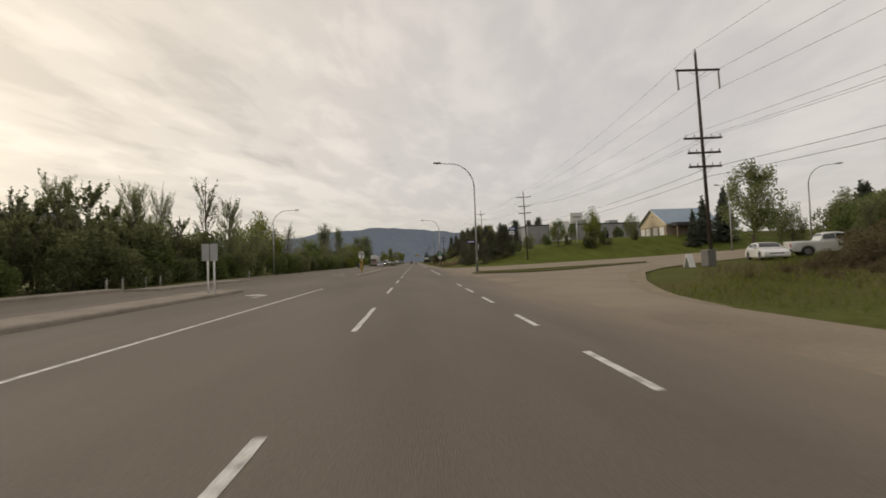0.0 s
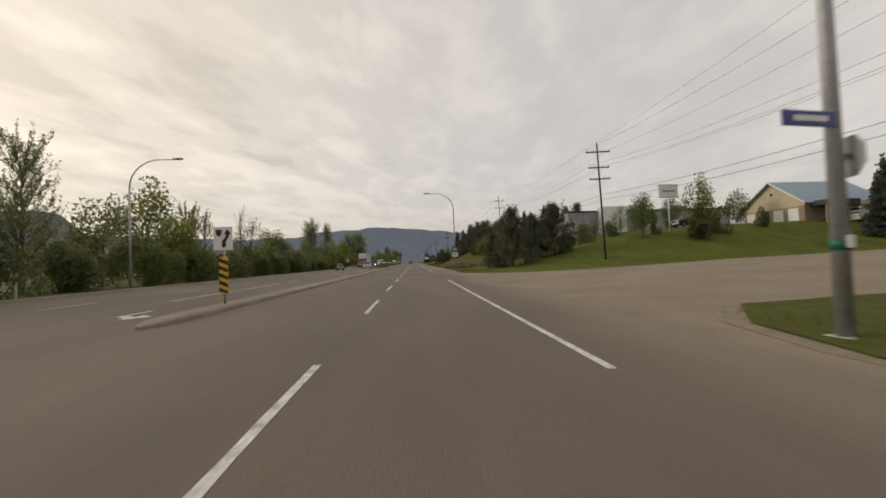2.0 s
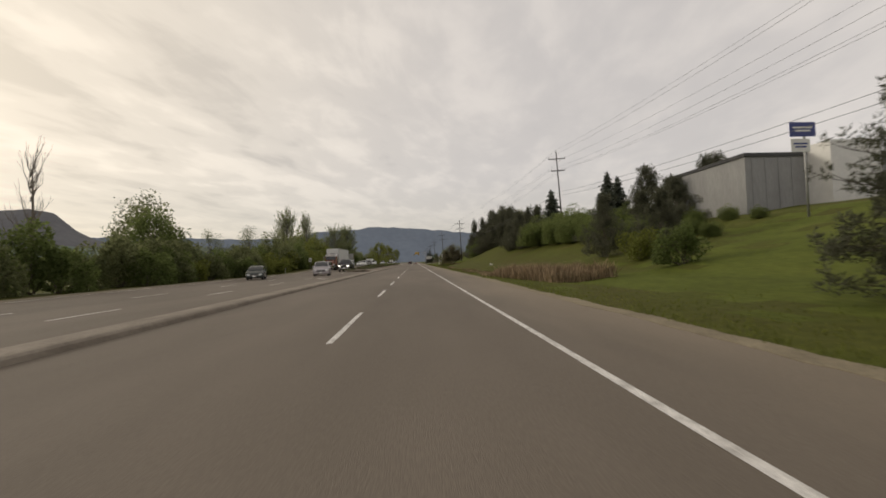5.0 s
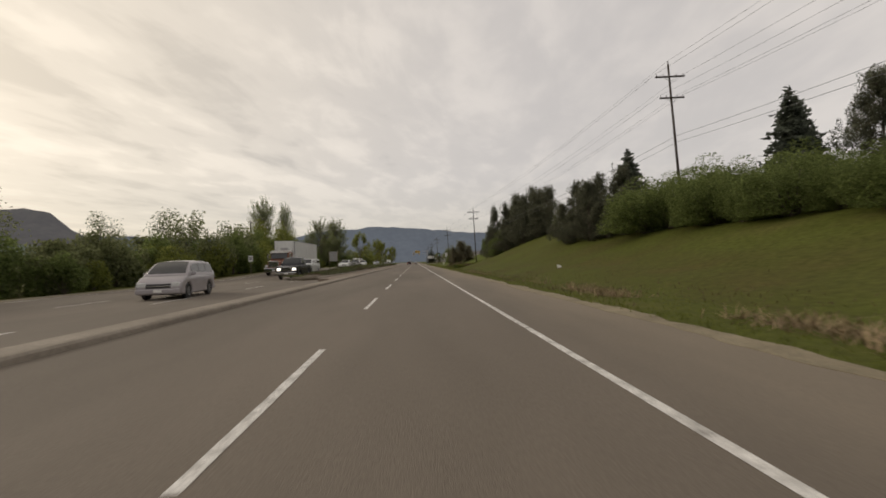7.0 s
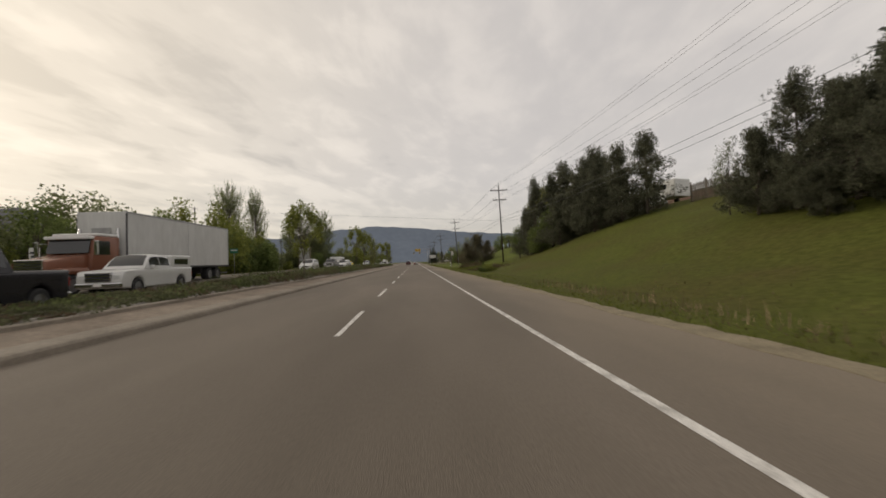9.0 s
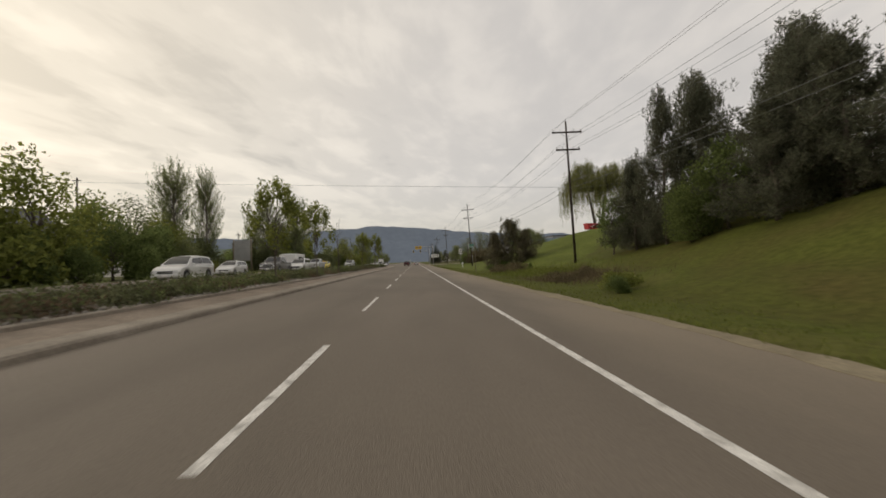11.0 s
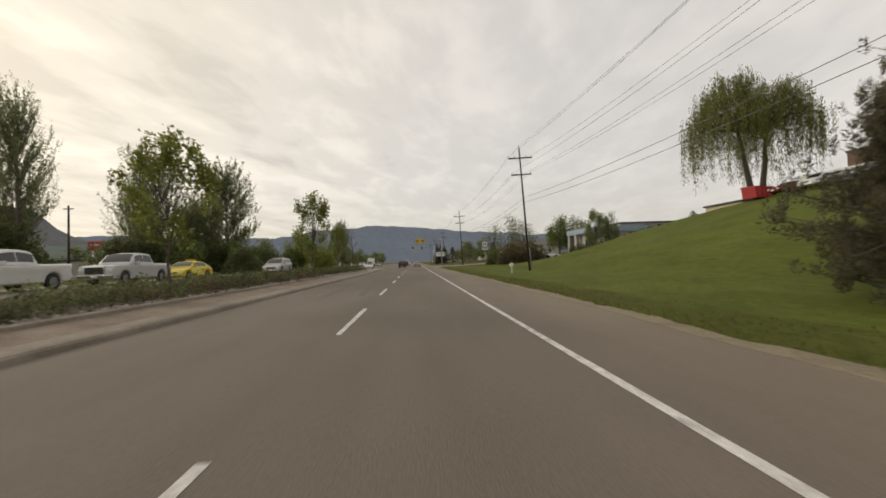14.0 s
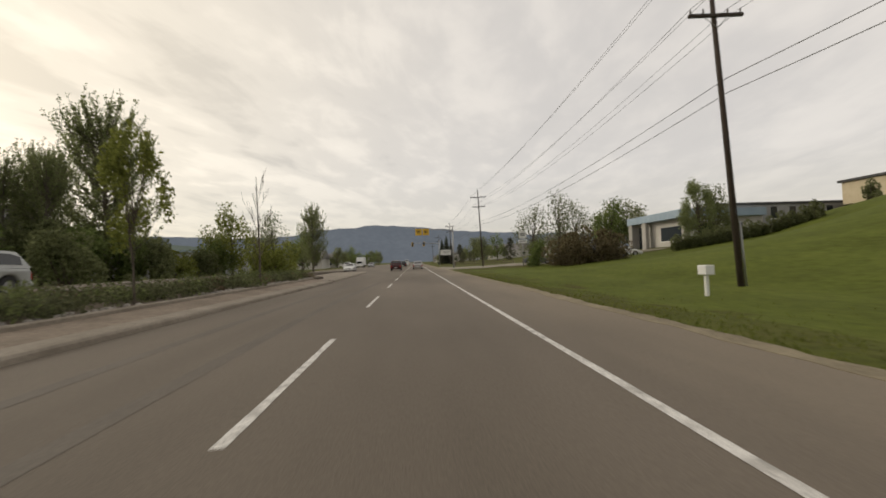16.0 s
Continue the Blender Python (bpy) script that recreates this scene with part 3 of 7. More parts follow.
# ---------------------------------------------------------------- far hills
def ridge(name, x0, x1, y, crest, mat, label, rows=14, cols=160, depth=900, amp=14, seed=0.0):
    verts, faces = [], []
    for j in range(rows + 1):
        f = j / rows
        for i in range(cols + 1):
            x = x0 + (x1 - x0) * i / cols
            top = crest(x) + amp * noise.fractal((x * 0.004, seed, 1.0), 1.0, 2.0, 5)
            fold = 0.25 * noise.fractal((x * 0.003, f * 2.5, seed + 4.0), 1.0, 2.0, 4) * math.sin(math.pi * f)
            verts.append((x, y - depth * (1 - f), -12 + (top + 12) * max(0, f ** 0.8 + fold)))
    w = cols + 1
    for j in range(rows):
        for i in range(cols):
            a = j * w + i
            faces.append((a, a + 1, a + w + 1, a + w))
    tagged(mesh_ob(name, verts, faces, mat, smooth=True), label=label, category="mountain", kind="structure")


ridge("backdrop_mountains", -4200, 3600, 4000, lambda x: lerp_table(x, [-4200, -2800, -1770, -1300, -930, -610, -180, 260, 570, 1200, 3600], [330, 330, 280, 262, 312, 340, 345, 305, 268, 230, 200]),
      FAR_HAZED, "forested mountain ridge tinted haze-blue on the skyline", seed=3.0, amp=24)
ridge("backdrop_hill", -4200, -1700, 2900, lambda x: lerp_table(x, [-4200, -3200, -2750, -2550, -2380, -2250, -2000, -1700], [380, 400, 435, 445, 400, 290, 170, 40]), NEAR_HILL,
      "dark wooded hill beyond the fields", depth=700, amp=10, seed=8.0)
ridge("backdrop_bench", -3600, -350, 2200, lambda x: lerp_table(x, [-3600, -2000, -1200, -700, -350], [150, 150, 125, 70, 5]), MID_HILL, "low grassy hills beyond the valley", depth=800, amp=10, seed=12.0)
# ---------------------------------------------------------------- plants
def leaf_mesh(name, centres, sizes, rng, mat, parent, label="", droop=None, slim=0.62, flat=0.0, pointed=True, aim=None):
    """Many small leaves, pointed or diamond, each turned its own way; droop hangs them down, flat lays them level, aim points each along its own line."""
    n = len(centres)
    c = np.asarray(centres, float)
    s = np.broadcast_to(np.asarray(sizes, float), (n,)) * rng.uniform(0.6, 1.35, n)
    a = rng.normal(size=(n, 3))
    if droop is not None:
        a = a * 0.3 + np.array([0, 0, -1.0]) * droop
    if flat:
        a[:, 2] *= 1 - flat
    if aim is not None:
        a = a * 0.28 + np.asarray(aim, float)
    a /= np.linalg.norm(a, axis=1, keepdims=True)
    b = np.cross(a, rng.normal(size=(n, 3)))
    b /= np.linalg.norm(b, axis=1, keepdims=True)
    if pointed:
        v = np.empty((n, 3, 3))
        v[:, 0] = c + a * (s * 1.05)[:, None]
        v[:, 1] = c - a * (s * 0.9)[:, None] + b * (s * slim * 1.1)[:, None]
        v[:, 2] = c - a * (s * 0.75)[:, None] - b * (s * slim * 1.1)[:, None]
    else:
        v = np.empty((n, 4, 3))
        v[:, 0], v[:, 2] = c - a * s[:, None], c + a * s[:, None]
        v[:, 1], v[:, 3] = c + b * (s * slim)[:, None], c - b * (s * slim)[:, None]
    f = np.arange(v.shape[1] * n).reshape(n, v.shape[1])
    me = bpy.data.meshes.new(name)
    me.from_pydata(v.reshape(-1, 3).tolist(), [], f.tolist())
    me.materials.append(mat)
    ob = new(name, me)
    ob.parent = parent
    if label:
        tagged(ob, label=label)
    return ob


def limb_points(a, b, rng, bow=0.12, n=4):
    a, b = np.asarray(a, float), np.asarray(b, float)
    L = np.linalg.norm(b - a)
    return [a + (b - a) * t + rng.normal(size=3) * bow * L * t * (1 - t) * 1.2 + np.array([0, 0, bow * L * t * (1 - t)]) for t in np.linspace(0, 1, n)]


def broadleaf(h, r, bare, n, leaf, leaf_mat, bark, label, category="tree", clusters=26, gap=0.17, seed=1, top=0.5, stout=1.0):
    """A trunk with limbs to clumps of leaves inside a loose egg."""
    def build():
        rng = np.random.default_rng(seed)
        root = thing("tree", Matrix(), label, category)
        tube_part("trunk", limb_points((0, 0, -0.3), (rng.normal() * 0.3, rng.normal() * 0.3, h * 0.62), rng, 0.05, 6), np.linspace(0.02 * h + 0.02, 0.006 * h, 6) * stout, bark, root)
        tops, verts, faces = [], [], []
        for _ in range(clusters):
            d = rng.normal(size=3)
            d /= np.linalg.norm(d)
            q = rng.uniform(0.35, 1.0) ** 0.5
            zc = bare + (h - bare) * top
            p = np.array([d[0] * r * q, d[1] * r * q, zc + d[2] * (h - bare) * 0.5 * q])
            wide = 1 - 0.45 * max(0, (p[2] - zc) / (h - zc))
            p[:2] *= wide
            tops.append(p)
            z0 = min(h * 0.58, max(bare * 0.6, p[2] * 0.55))
            tube(limb_points((0, 0, z0), p, rng, 0.15), np.linspace(0.006 * h, 0.012, 4) * stout, 5, verts, faces)
        mesh_ob("branch", verts, faces, bark, root)
        pts = []
        for i in range(n):
            t = tops[i % clusters]
            pts.append(t + np.clip(rng.normal(size=3), -1.7, 1.7) * (r * gap, r * gap, (h - bare) * gap * 0.55))
        leaf_mesh("crown", pts, leaf, rng, leaf_mat, root)
        return root
    return build


def poplar(h, r, n, leaf, leaf_mat, label, seed=2, limbs=84, bark=BARK, thin=1.0, oval=False):
    """Up-swept limbs with leaves strung along them; few leaves leave the twigs bare; oval rounds the crown."""
    def build():
        rng = np.random.default_rng(seed)
        root = thing("tree", Matrix(), label, "tree")
        tube_part("trunk", limb_points((0, 0, -0.3), (0.2, 0.1, h * 0.93), rng, 0.02, 7), np.linspace(0.016 * h, 0.02, 7), bark, root)
        verts, faces, pts = [], [], []
        for k in range(limbs):
            z0 = h * rng.uniform(0.05, 0.8)
            a = rng.uniform(0, 2 * math.pi)
            reach = r * (1 - 0.55 * (z0 / h)) * rng.uniform(0.55, 1.0)
            rise = h * rng.uniform(0.12, 0.24)
            if oval:
                reach = r * math.sqrt(max(0.06, 1 - (((z0 + rise) / h - 0.52) / 0.52) ** 2)) * rng.uniform(0.35, 1.0)
            end = np.array([reach * math.cos(a), reach * math.sin(a), min(h, z0 + rise)])
            line = limb_points((0, 0, z0), end, rng, -0.10, 5)
            tube(line, np.linspace(0.0045 * h, 0.012, 5) * thin, 4, verts, faces)
            for q in range(5):
                t = rng.uniform(0.3, 0.95) if q else 1.0
                p = line[0] + (line[-1] - line[0]) * t
                e = p + np.array([0.28 * math.cos(a) + rng.normal() * 0.2, 0.28 * math.sin(a) + rng.normal() * 0.2, 0.7 + rng.uniform(0, 0.9)]) * (h / 14)
                tube([p, (p + e) / 2 + rng.normal(size=3) * 0.05, e], [0.016, 0.012, 0.007], 3, verts, faces)
                if n:
                    pts += [p + (e - p) * rng.uniform(0.05, 1.08) + rng.normal(size=3) * 0.07 * (h / 14) for _ in range(n // (limbs * 7) + 1)]
            if n:
                pts += [line[0] + (line[-1] - line[0]) * rng.uniform(0.25, 1.05) + rng.normal(size=3) * 0.14 * (h / 14) for _ in range(n // (limbs * 6) + 1)]
        mesh_ob("branch", verts, faces, bark, root)
        if n:
            leaf_mesh("crown", pts, leaf, rng, leaf_mat, root)
        return root
    return build


def pine(h, r, label, seed=3, n=6500, mat=NEEDLE, bare=0.02, limbs=46, name="pine_tree", category="pine tree", leaf=0.14, full=1.0):
    """An irregular pine: long uneven limbs that turn up, each ending in lumps of needles with gaps of sky between."""
    def build():
        rng = np.random.default_rng(seed)
        root = thing(name, Matrix(), label, category)
        lean = rng.normal(size=2) * 0.03 * h
        tube_part("trunk", limb_points((0, 0, -0.3), (lean[0], lean[1], h * 0.9), rng, 0.03, 7), np.linspace(0.02 * h, 0.03, 7), BARK, root)
        verts, faces, lumps = [], [], []
        for k in range(limbs):
            f = ((k + rng.uniform(0, 1)) / limbs) ** 1.2
            z0 = h * (bare + (0.86 - bare) * f)
            a = k * 2.4 + rng.normal() * 0.5
            form = (0.62 + 0.38 * math.sin(math.pi * min(1.0, f / 0.62 + 0.08))) * (1 - 0.82 * max(0.0, (f - 0.35) / 0.65) ** 1.3)
            reach = r * form * rng.choice((0.5, 0.75, 0.9, 1.0, 1.25))
            tip = z0 + reach * rng.uniform(-0.05, 0.28) + 0.10 * h * f
            foot = np.array([lean[0] * f, lean[1] * f, z0])
            end = np.array([reach * math.cos(a), reach * math.sin(a), max(0.3, min(h, tip))])
            line = limb_points(foot, end, rng, -0.04, 4)
            tube(line, np.linspace(0.045, 0.014, 4), 4, verts, faces)
            for t in (0.35, 0.55, 0.72, 0.86, 1.0):
                c = foot + (end - foot) * t + rng.normal(size=3) * 0.05 * r
                lumps.append((c, full * r * (0.062 + 0.05 * t) * rng.uniform(0.75, 1.2), 1.0, 1.0))
            # side shoots, each ending in an upright tuft
            for _ in range(4):
                p = foot + (end - foot) * rng.uniform(0.5, 1.0)
                c = p + np.array([rng.normal() * 0.15 * r, rng.normal() * 0.15 * r, (0.06 + 0.10 * rng.uniform(0, 1)) * r + 0.02 * h])
                tube([p, (p + c) / 2 + np.array([0, 0, -0.02 * r]), c], [0.02, 0.015, 0.008], 3, verts, faces)
                lumps.append((c, full * r * rng.uniform(0.045, 0.07), 1.3, 2.0))
        for k in range(5):
            lumps.append((np.array([lean[0], lean[1], h * (0.84 + 0.035 * k)]) + rng.normal(size=3) * 0.04 * r, r * (0.11 - 0.016 * k), 0.8, 1.6))
        mesh_ob("branch", verts, faces, BARK, root)
        w = np.array([q[2] * q[1] ** 2 for q in lumps])
        pick = rng.choice(len(lumps), n, p=w / w.sum())
        d = rng.normal(size=(n, 3))
        d /= np.linalg.norm(d, axis=1, keepdims=True)
        size = np.array([lumps[i][1] for i in pick])
        pts = np.array([lumps[i][0] for i in pick]) + d * (size * rng.uniform(0.2, 1.0, n) ** 0.5)[:, None]
        tall = np.array([lumps[i][3] for i in pick])
        pts[:, 2] += (tall - 1.0) * d[:, 2] * size * 0.9
        pts[:, 2] = np.maximum(0.05, pts[:, 2])
        leaf_mesh("crown", pts, leaf * 1.15, rng, mat, root, slim=0.27, aim=d * 0.75 + np.array([0, 0, 0.55]))
        return root
    return build


def spruce(h, r, label, seed=4, n=3600):
    def build():
        rng = np.random.default_rng(seed)
        root = thing("spruce_tree", Matrix(), label, "spruce tree")
        tube_part("trunk", [(0, 0, -0.3), (0, 0, h * 0.5), (0, 0, h)], [0.018 * h, 0.01 * h, 0.015], BARK, root)
        pts = []
        tiers = 19
        for i in range(n):
            tier = int(tiers * (1 - math.sqrt(rng.uniform(0, 1))))
            f = tier / tiers
            reach = r * (1 - f) ** 0.9 * (0.85 + 0.3 * math.sin(tier * 2.4)) + 0.08
            a = rng.uniform(0, 2 * math.pi)
            lobes = 0.72 + 0.28 * math.cos(a * 5 + tier * 1.9)
            q = rng.uniform(0.15, 1.0) ** 0.55 * reach * lobes
            pts.append((q * math.cos(a), q * math.sin(a), h * (0.05 + 0.95 * f) + (h / tiers) * rng.uniform(0.0, 0.8) - 0.16 * q + rng.normal() * 0.06))
        leaf_mesh("crown", pts, 0.028 * h + 0.03, rng, NEEDLE_BLUE, root, slim=0.35, flat=0.35)
        return root
    return build


def shrub(h, r, n, leaf, mat, label, seed=5, lumps=14, category="shrub", name="shrub"):
    """A dense bush of several lumps that reach the ground."""
    def build():
        rng = np.random.default_rng(seed)
        root = thing(name, Matrix(), label, category)
        verts, faces, lump = [], [], []
        for _ in range(lumps):
            a, q = rng.uniform(0, 2 * math.pi), rng.uniform(0, 1) ** 0.6
            p = np.array([r * 0.72 * q * math.cos(a), r * 0.72 * q * math.sin(a), h * rng.uniform(0.12, 0.85) * (1 - 0.35 * q)])
            lump.append(p)
            tube(limb_points((rng.normal() * 0.2, rng.normal() * 0.2, -0.2), p, rng, 0.1), [0.05, 0.04, 0.025, 0.012], 4, verts, faces)
        mesh_ob("branch", verts, faces, BARK, root)
        pts = []
        for i in range(n):
            p = lump[i % lumps]
            d = rng.normal(size=3)
            d /= np.linalg.norm(d)
            q = p + d * np.array([0.34 * r, 0.34 * r, 0.24 * h]) * rng.uniform(0.35, 1.0) ** 0.4
            q[2] = abs(q[2])
            pts.append(q)
        leaf_mesh("crown", pts, leaf, rng, mat, root)
        return root
    return build


def willow(h, r, label, seed=6):
    """Two stout stems, a domed top and long hanging twigs."""
    def build():
        rng = np.random.default_rng(seed)
        root = thing("willow_tree", Matrix(), label, "willow tree")
        for x, lean in ((-1.3, -2.6), (1.2, 2.8)):
            tube_part("trunk", limb_points((x, 0, -0.4), (x + lean, 0.3, h * 0.62), rng, 0.05, 6), np.linspace(0.55, 0.2, 6), BARK, root)
        verts, faces, pts, twigs, twig_faces = [], [], [], [], []
        for k in range(170):
            a, q = rng.uniform(0, 2 * math.pi), math.sqrt(rng.uniform(0.02, 1))
            side = -0.45 if k % 2 else 0.45
            px, py = r * (side + 0.58 * q * math.cos(a)), r * 0.6 * q * math.sin(a)
            z = h * (0.98 - 0.40 * q * q - 0.06 * rng.uniform(0, 1)) - abs(px) * 0.10
            tube(limb_points((side * 4, 0, h * 0.5), (px, py, z), rng, 0.12), np.linspace(0.1, 0.03, 4), 4, verts, faces)
            for _ in range(5):
                x0, y0, z0 = px + rng.normal() * 0.8, py + rng.normal() * 0.8, z + rng.normal() * 0.35
                length = h * rng.uniform(0.14, 0.45) * (0.7 + 0.45 * q)
                tube([(x0, y0, z0), (x0 + rng.normal() * 0.2, y0, z0 - length * 0.5), (x0 + rng.normal() * 0.35, y0 + rng.normal() * 0.2, z0 - length)], [0.02, 0.014, 0.008], 3, twigs, twig_faces)
                for t in rng.uniform(-0.12, 1, 70):
                    pts.append((x0 + rng.normal() * (0.35 if t < 0.25 else 0.16), y0 + rng.normal() * 0.25, z0 - length * t + rng.normal() * 0.1))
        mesh_ob("branch", verts, faces, BARK, root)
        mesh_ob("twig", twigs, twig_faces, LEAF_WILLOW, root)
        leaf_mesh("crown", pts, 0.155, rng, LEAF_WILLOW, root, droop=1.0, slim=0.3)
        return root
    return build


BUILT = {}


def plant(key, x, y, top=None, turn=None, wide=1.0, z=None):
    """Set a plant of that kind on the land; top: the height of its tip over the road."""
    maker, h = KINDS[key]
    base = land(x, y) if z is None else z
    s = 1.0 if top is None else max(0.15, (top - base) / h)
    turn = (x * 37.3 + y * 91.7) % 360 if turn is None else turn
    m = pose(x, y, base, 0, 0, turn) @ Matrix.Diagonal((s * wide, s * wide, s, 1))
    if key not in BUILT:
        BUILT[key] = maker()
        BUILT[key].matrix_world = m
        return BUILT[key]
    o = BUILT[key].scale
    return copy_thing(BUILT[key], m @ Matrix.Diagonal((1 / o[0], 1 / o[1], 1 / o[2], 1)))


KINDS = {
    "round_green": (broadleaf(10, 3.6, 1.0, 3800, 0.17, LEAF_GREEN, BARK, "round leafy green tree with a dark trunk", seed=11), 10),
    "round_fresh": (broadleaf(10, 3.8, 0.6, 3800, 0.175, LEAF_FRESH, BARK, "round tree in fresh yellow-green spring leaf", seed=12), 10),
    "round_olive": (broadleaf(9, 3.4, 0.4, 3800, 0.17, LEAF_OLIVE, BARK, "dense dark olive-green roadside tree", seed=13), 9),
    "airy_grey": (broadleaf(10, 3.6, 1.0, 2600, 0.13, LEAF_GREY, BARK, "airy grey-green tree with open twigs", seed=14, clusters=34), 10),
    "poplar_olive": (poplar(16, 3.8, 13000, 0.095, LEAF_POPLAR, "tall upright poplar with sparse olive leaves", seed=21, bark=PALE_BARK, thin=0.8), 16),
    "poplar_grey": (poplar(16, 3.5, 10500, 0.085, LEAF_POPLAR, "tall upright poplar just coming into leaf", seed=22, bark=PALE_BARK, thin=0.8), 16),
    "poplar_full": (poplar(16, 4.1, 30000, 0.095, LEAF_POPLAR, "broad upright poplar in young olive leaf", seed=27, limbs=150, oval=True, bark=PALE_BARK, thin=0.8), 16),
    "poplar_tall": (poplar(26, 5.6, 26000, 0.12, LEAF_POPLAR, "very tall poplar with upswept fingers of young leaf", seed=29, limbs=170, oval=True, bark=PALE_BARK, thin=0.7), 26),
    "poplar_open": (poplar(16, 3.9, 15000, 0.09, LEAF_POPLAR, "broad upright poplar with open twigs and young leaves", seed=28, limbs=130, oval=True, bark=PALE_BARK, thin=0.8), 16),
    "thicket": (poplar(10, 2.7, 4600, 0.135, LEAF_OLIVE, "slender upright olive tree in the roadside wood", seed=25, limbs=44), 10),
    "thicket_grey": (poplar(10, 2.4, 3400, 0.12, LEAF_GREY, "slender upright tree coming into leaf", seed=26, limbs=44), 10),
    "leafy": (broadleaf(13, 4.4, 1.2, 7600, 0.17, LEAF_POPLAR, BARK, "tall leafy green tree beside the side road", seed=15, clusters=44, gap=0.13), 13),
    "brush": (shrub(2, 2.0, 2600, 0.085, BRUSH, "low brown brush beside the corner", seed=57, lumps=18), 2),
    "bare": (poplar(14, 2.2, 0, 0.2, LEAF_GREY, "bare dead tree with upright branches", seed=23, limbs=30, bark=PALE_BARK), 14),
    "half_bare": (poplar(14, 2.6, 2600, 0.11, LEAF_OLIVE, "half-dead tree with few leaves", seed=24, limbs=30), 14),
    "pine": (pine(9, 3.3, "bushy dark-green pine on the bank", seed=31, n=27000, full=1.25, limbs=60, leaf=0.10), 9),
    "pine_b": (pine(9, 3.8, "broad irregular dark pine on the bank", seed=32, n=28000, full=1.25, limbs=60, leaf=0.10), 9),
    "pine_tall": (pine(13, 4.4, "tall dark pine with tufted branches", seed=33, n=32000, limbs=70, leaf=0.11, full=1.15), 13),
    "spruce": (spruce(9, 2.3, "conical dark spruce tree with tiered branches", seed=41), 9),
    "shrub_green": (shrub(5, 3.2, 3000, 0.15, LEAF_GREEN, "dense green shrub thicket beside the road", seed=51), 5),
    "shrub_fresh": (shrub(4, 2.8, 2800, 0.125, LEAF_FRESH, "yellow-green flowering shrub beside the road", seed=52), 4),
    "shrub_olive": (shrub(5, 3.2, 3000, 0.15, LEAF_OLIVE, "dark olive roadside thicket", seed=53), 5),
    "hedge": (shrub(7, 3.8, 17000, 0.088, LEAF_HEDGE, "tall leafy hedge bush on the bank", seed=54, lumps=40), 7),
    "bush_pine": (pine(7, 3.9, "bushy brown-green pine with upright tufts on the bank", 55, 28000, BUSH_NEEDLE, 0.03, 70, "pine_tree", "pine tree", 0.09, 0.88), 7),
    "dome": (shrub(2, 1.0, 1300, 0.09, LEAF_OLIVE, "clipped dark round bush on the lawn", seed=56, lumps=10), 2),
    "young": (broadleaf(6.2, 1.65, 1.9, 2500, 0.085, LEAF_FRESH, BARK, "young street tree with a thin trunk and clumped leaves", seed=61, clusters=30, gap=0.11, stout=0.45), 6.2),
    "dead_young": (poplar(6, 1.5, 0, 0.1, LEAF_GREY, "dead young street tree with thin bare shoots", seed=62, limbs=18, bark=BARK, thin=0.3, oval=True), 6),
    "far_green": (broadleaf(10, 3.8, 0.6, 1400, 0.26, LEAF_GREEN, BARK, "leafy green tree across the fields", seed=71), 10),
    "far_olive": (broadleaf(9, 3.6, 0.4, 1400, 0.26, LEAF_OLIVE, BARK, "olive-green tree across the fields", seed=72), 9),
    "far_pine": (pine(9, 2.8, "dark pine at the far end", seed=73, n=1600, leaf=0.3), 9),
    "willow": (willow(15, 12.5, "large weeping willow with hanging twigs"), 15),
}


def belt(rng, kinds, x0, x1, y0, y1, n, lo, hi, wide=1.0):
    for i in range(n):
        y = y0 + (y1 - y0) * (i + rng.uniform(0.1, 0.9)) / n
        x = rng.uniform(x0, x1)
        plant(kinds[int(rng.integers(len(kinds)))], x, y, rng.uniform(lo, hi), None, wide)


_r = np.random.default_rng(77)
# the wood beside the oncoming lanes
belt(_r, ["shrub_olive", "shrub_olive", "shrub_green"], -28, -25.5, -6, 96, 25, 3.0, 4.6)
belt(_r, ["thicket", "thicket", "shrub_olive", "thicket_grey"], -33, -28.5, -4, 60, 28, 5.6, 7.6)
belt(_r, ["thicket", "thicket_grey", "thicket"], -43, -35, -8, 62, 16, 8.6, 11.2, 1.15)
for k, x, y, top in (("half_bare", -32.2, 63.5, 14.4), ("poplar_olive", -30, 66.5, 12.3), ("poplar_grey", -39, 64, 13.2), ("poplar_grey", -47, 70, 15.5), ("half_bare", -35, 52, 11.5),
                     ("poplar_olive", -37, 44, 11.5), ("round_fresh", -33, 85.5, 12.0), ("round_green", -31, 91, 5.2), ("half_bare", -36.5, 100.5, 11.6), ("half_bare", -37.5, 108, 11.4), ("round_olive", -30.5, 75, 8.5), ("airy_grey", -36, 96, 9), ("bare", -39, 126, 14.8),
                     ("half_bare", -48, 124, 15.0), ("poplar_olive", -54, 125, 13.5), ("round_olive", -38, 143, 11.0), ("round_green", -35, 139, 9.5), ("airy_grey", -50, 160, 15),
                     ("airy_grey", -39, 180, 10.4), ("airy_grey", -46, 176, 9.5), ("round_fresh", -36, 208, 11.4), ("round_green", -32, 200, 9), 
                     ("round_fresh", -36, 225, 10), ("airy_grey", -37, 232, 10.5), ("round_fresh", -31, 212, 11.0), ("round_green", -32, 220, 8.5), ("round_olive", -31, 228, 6.3)):
    plant(k, x, y, top)
belt(_r, ["shrub_olive", "shrub_green", "shrub_olive"], -30, -26.5, 96, 176, 19, 3.0, 4.6)
belt(_r, ["shrub_green", "shrub_fresh", "shrub_fresh"], -27.5, -25, 122, 232, 19, 2.6, 4.2)
belt(_r, ["round_green", "round_fresh", "round_olive"], -36, -30, 168, 236, 11, 6.0, 9.0)
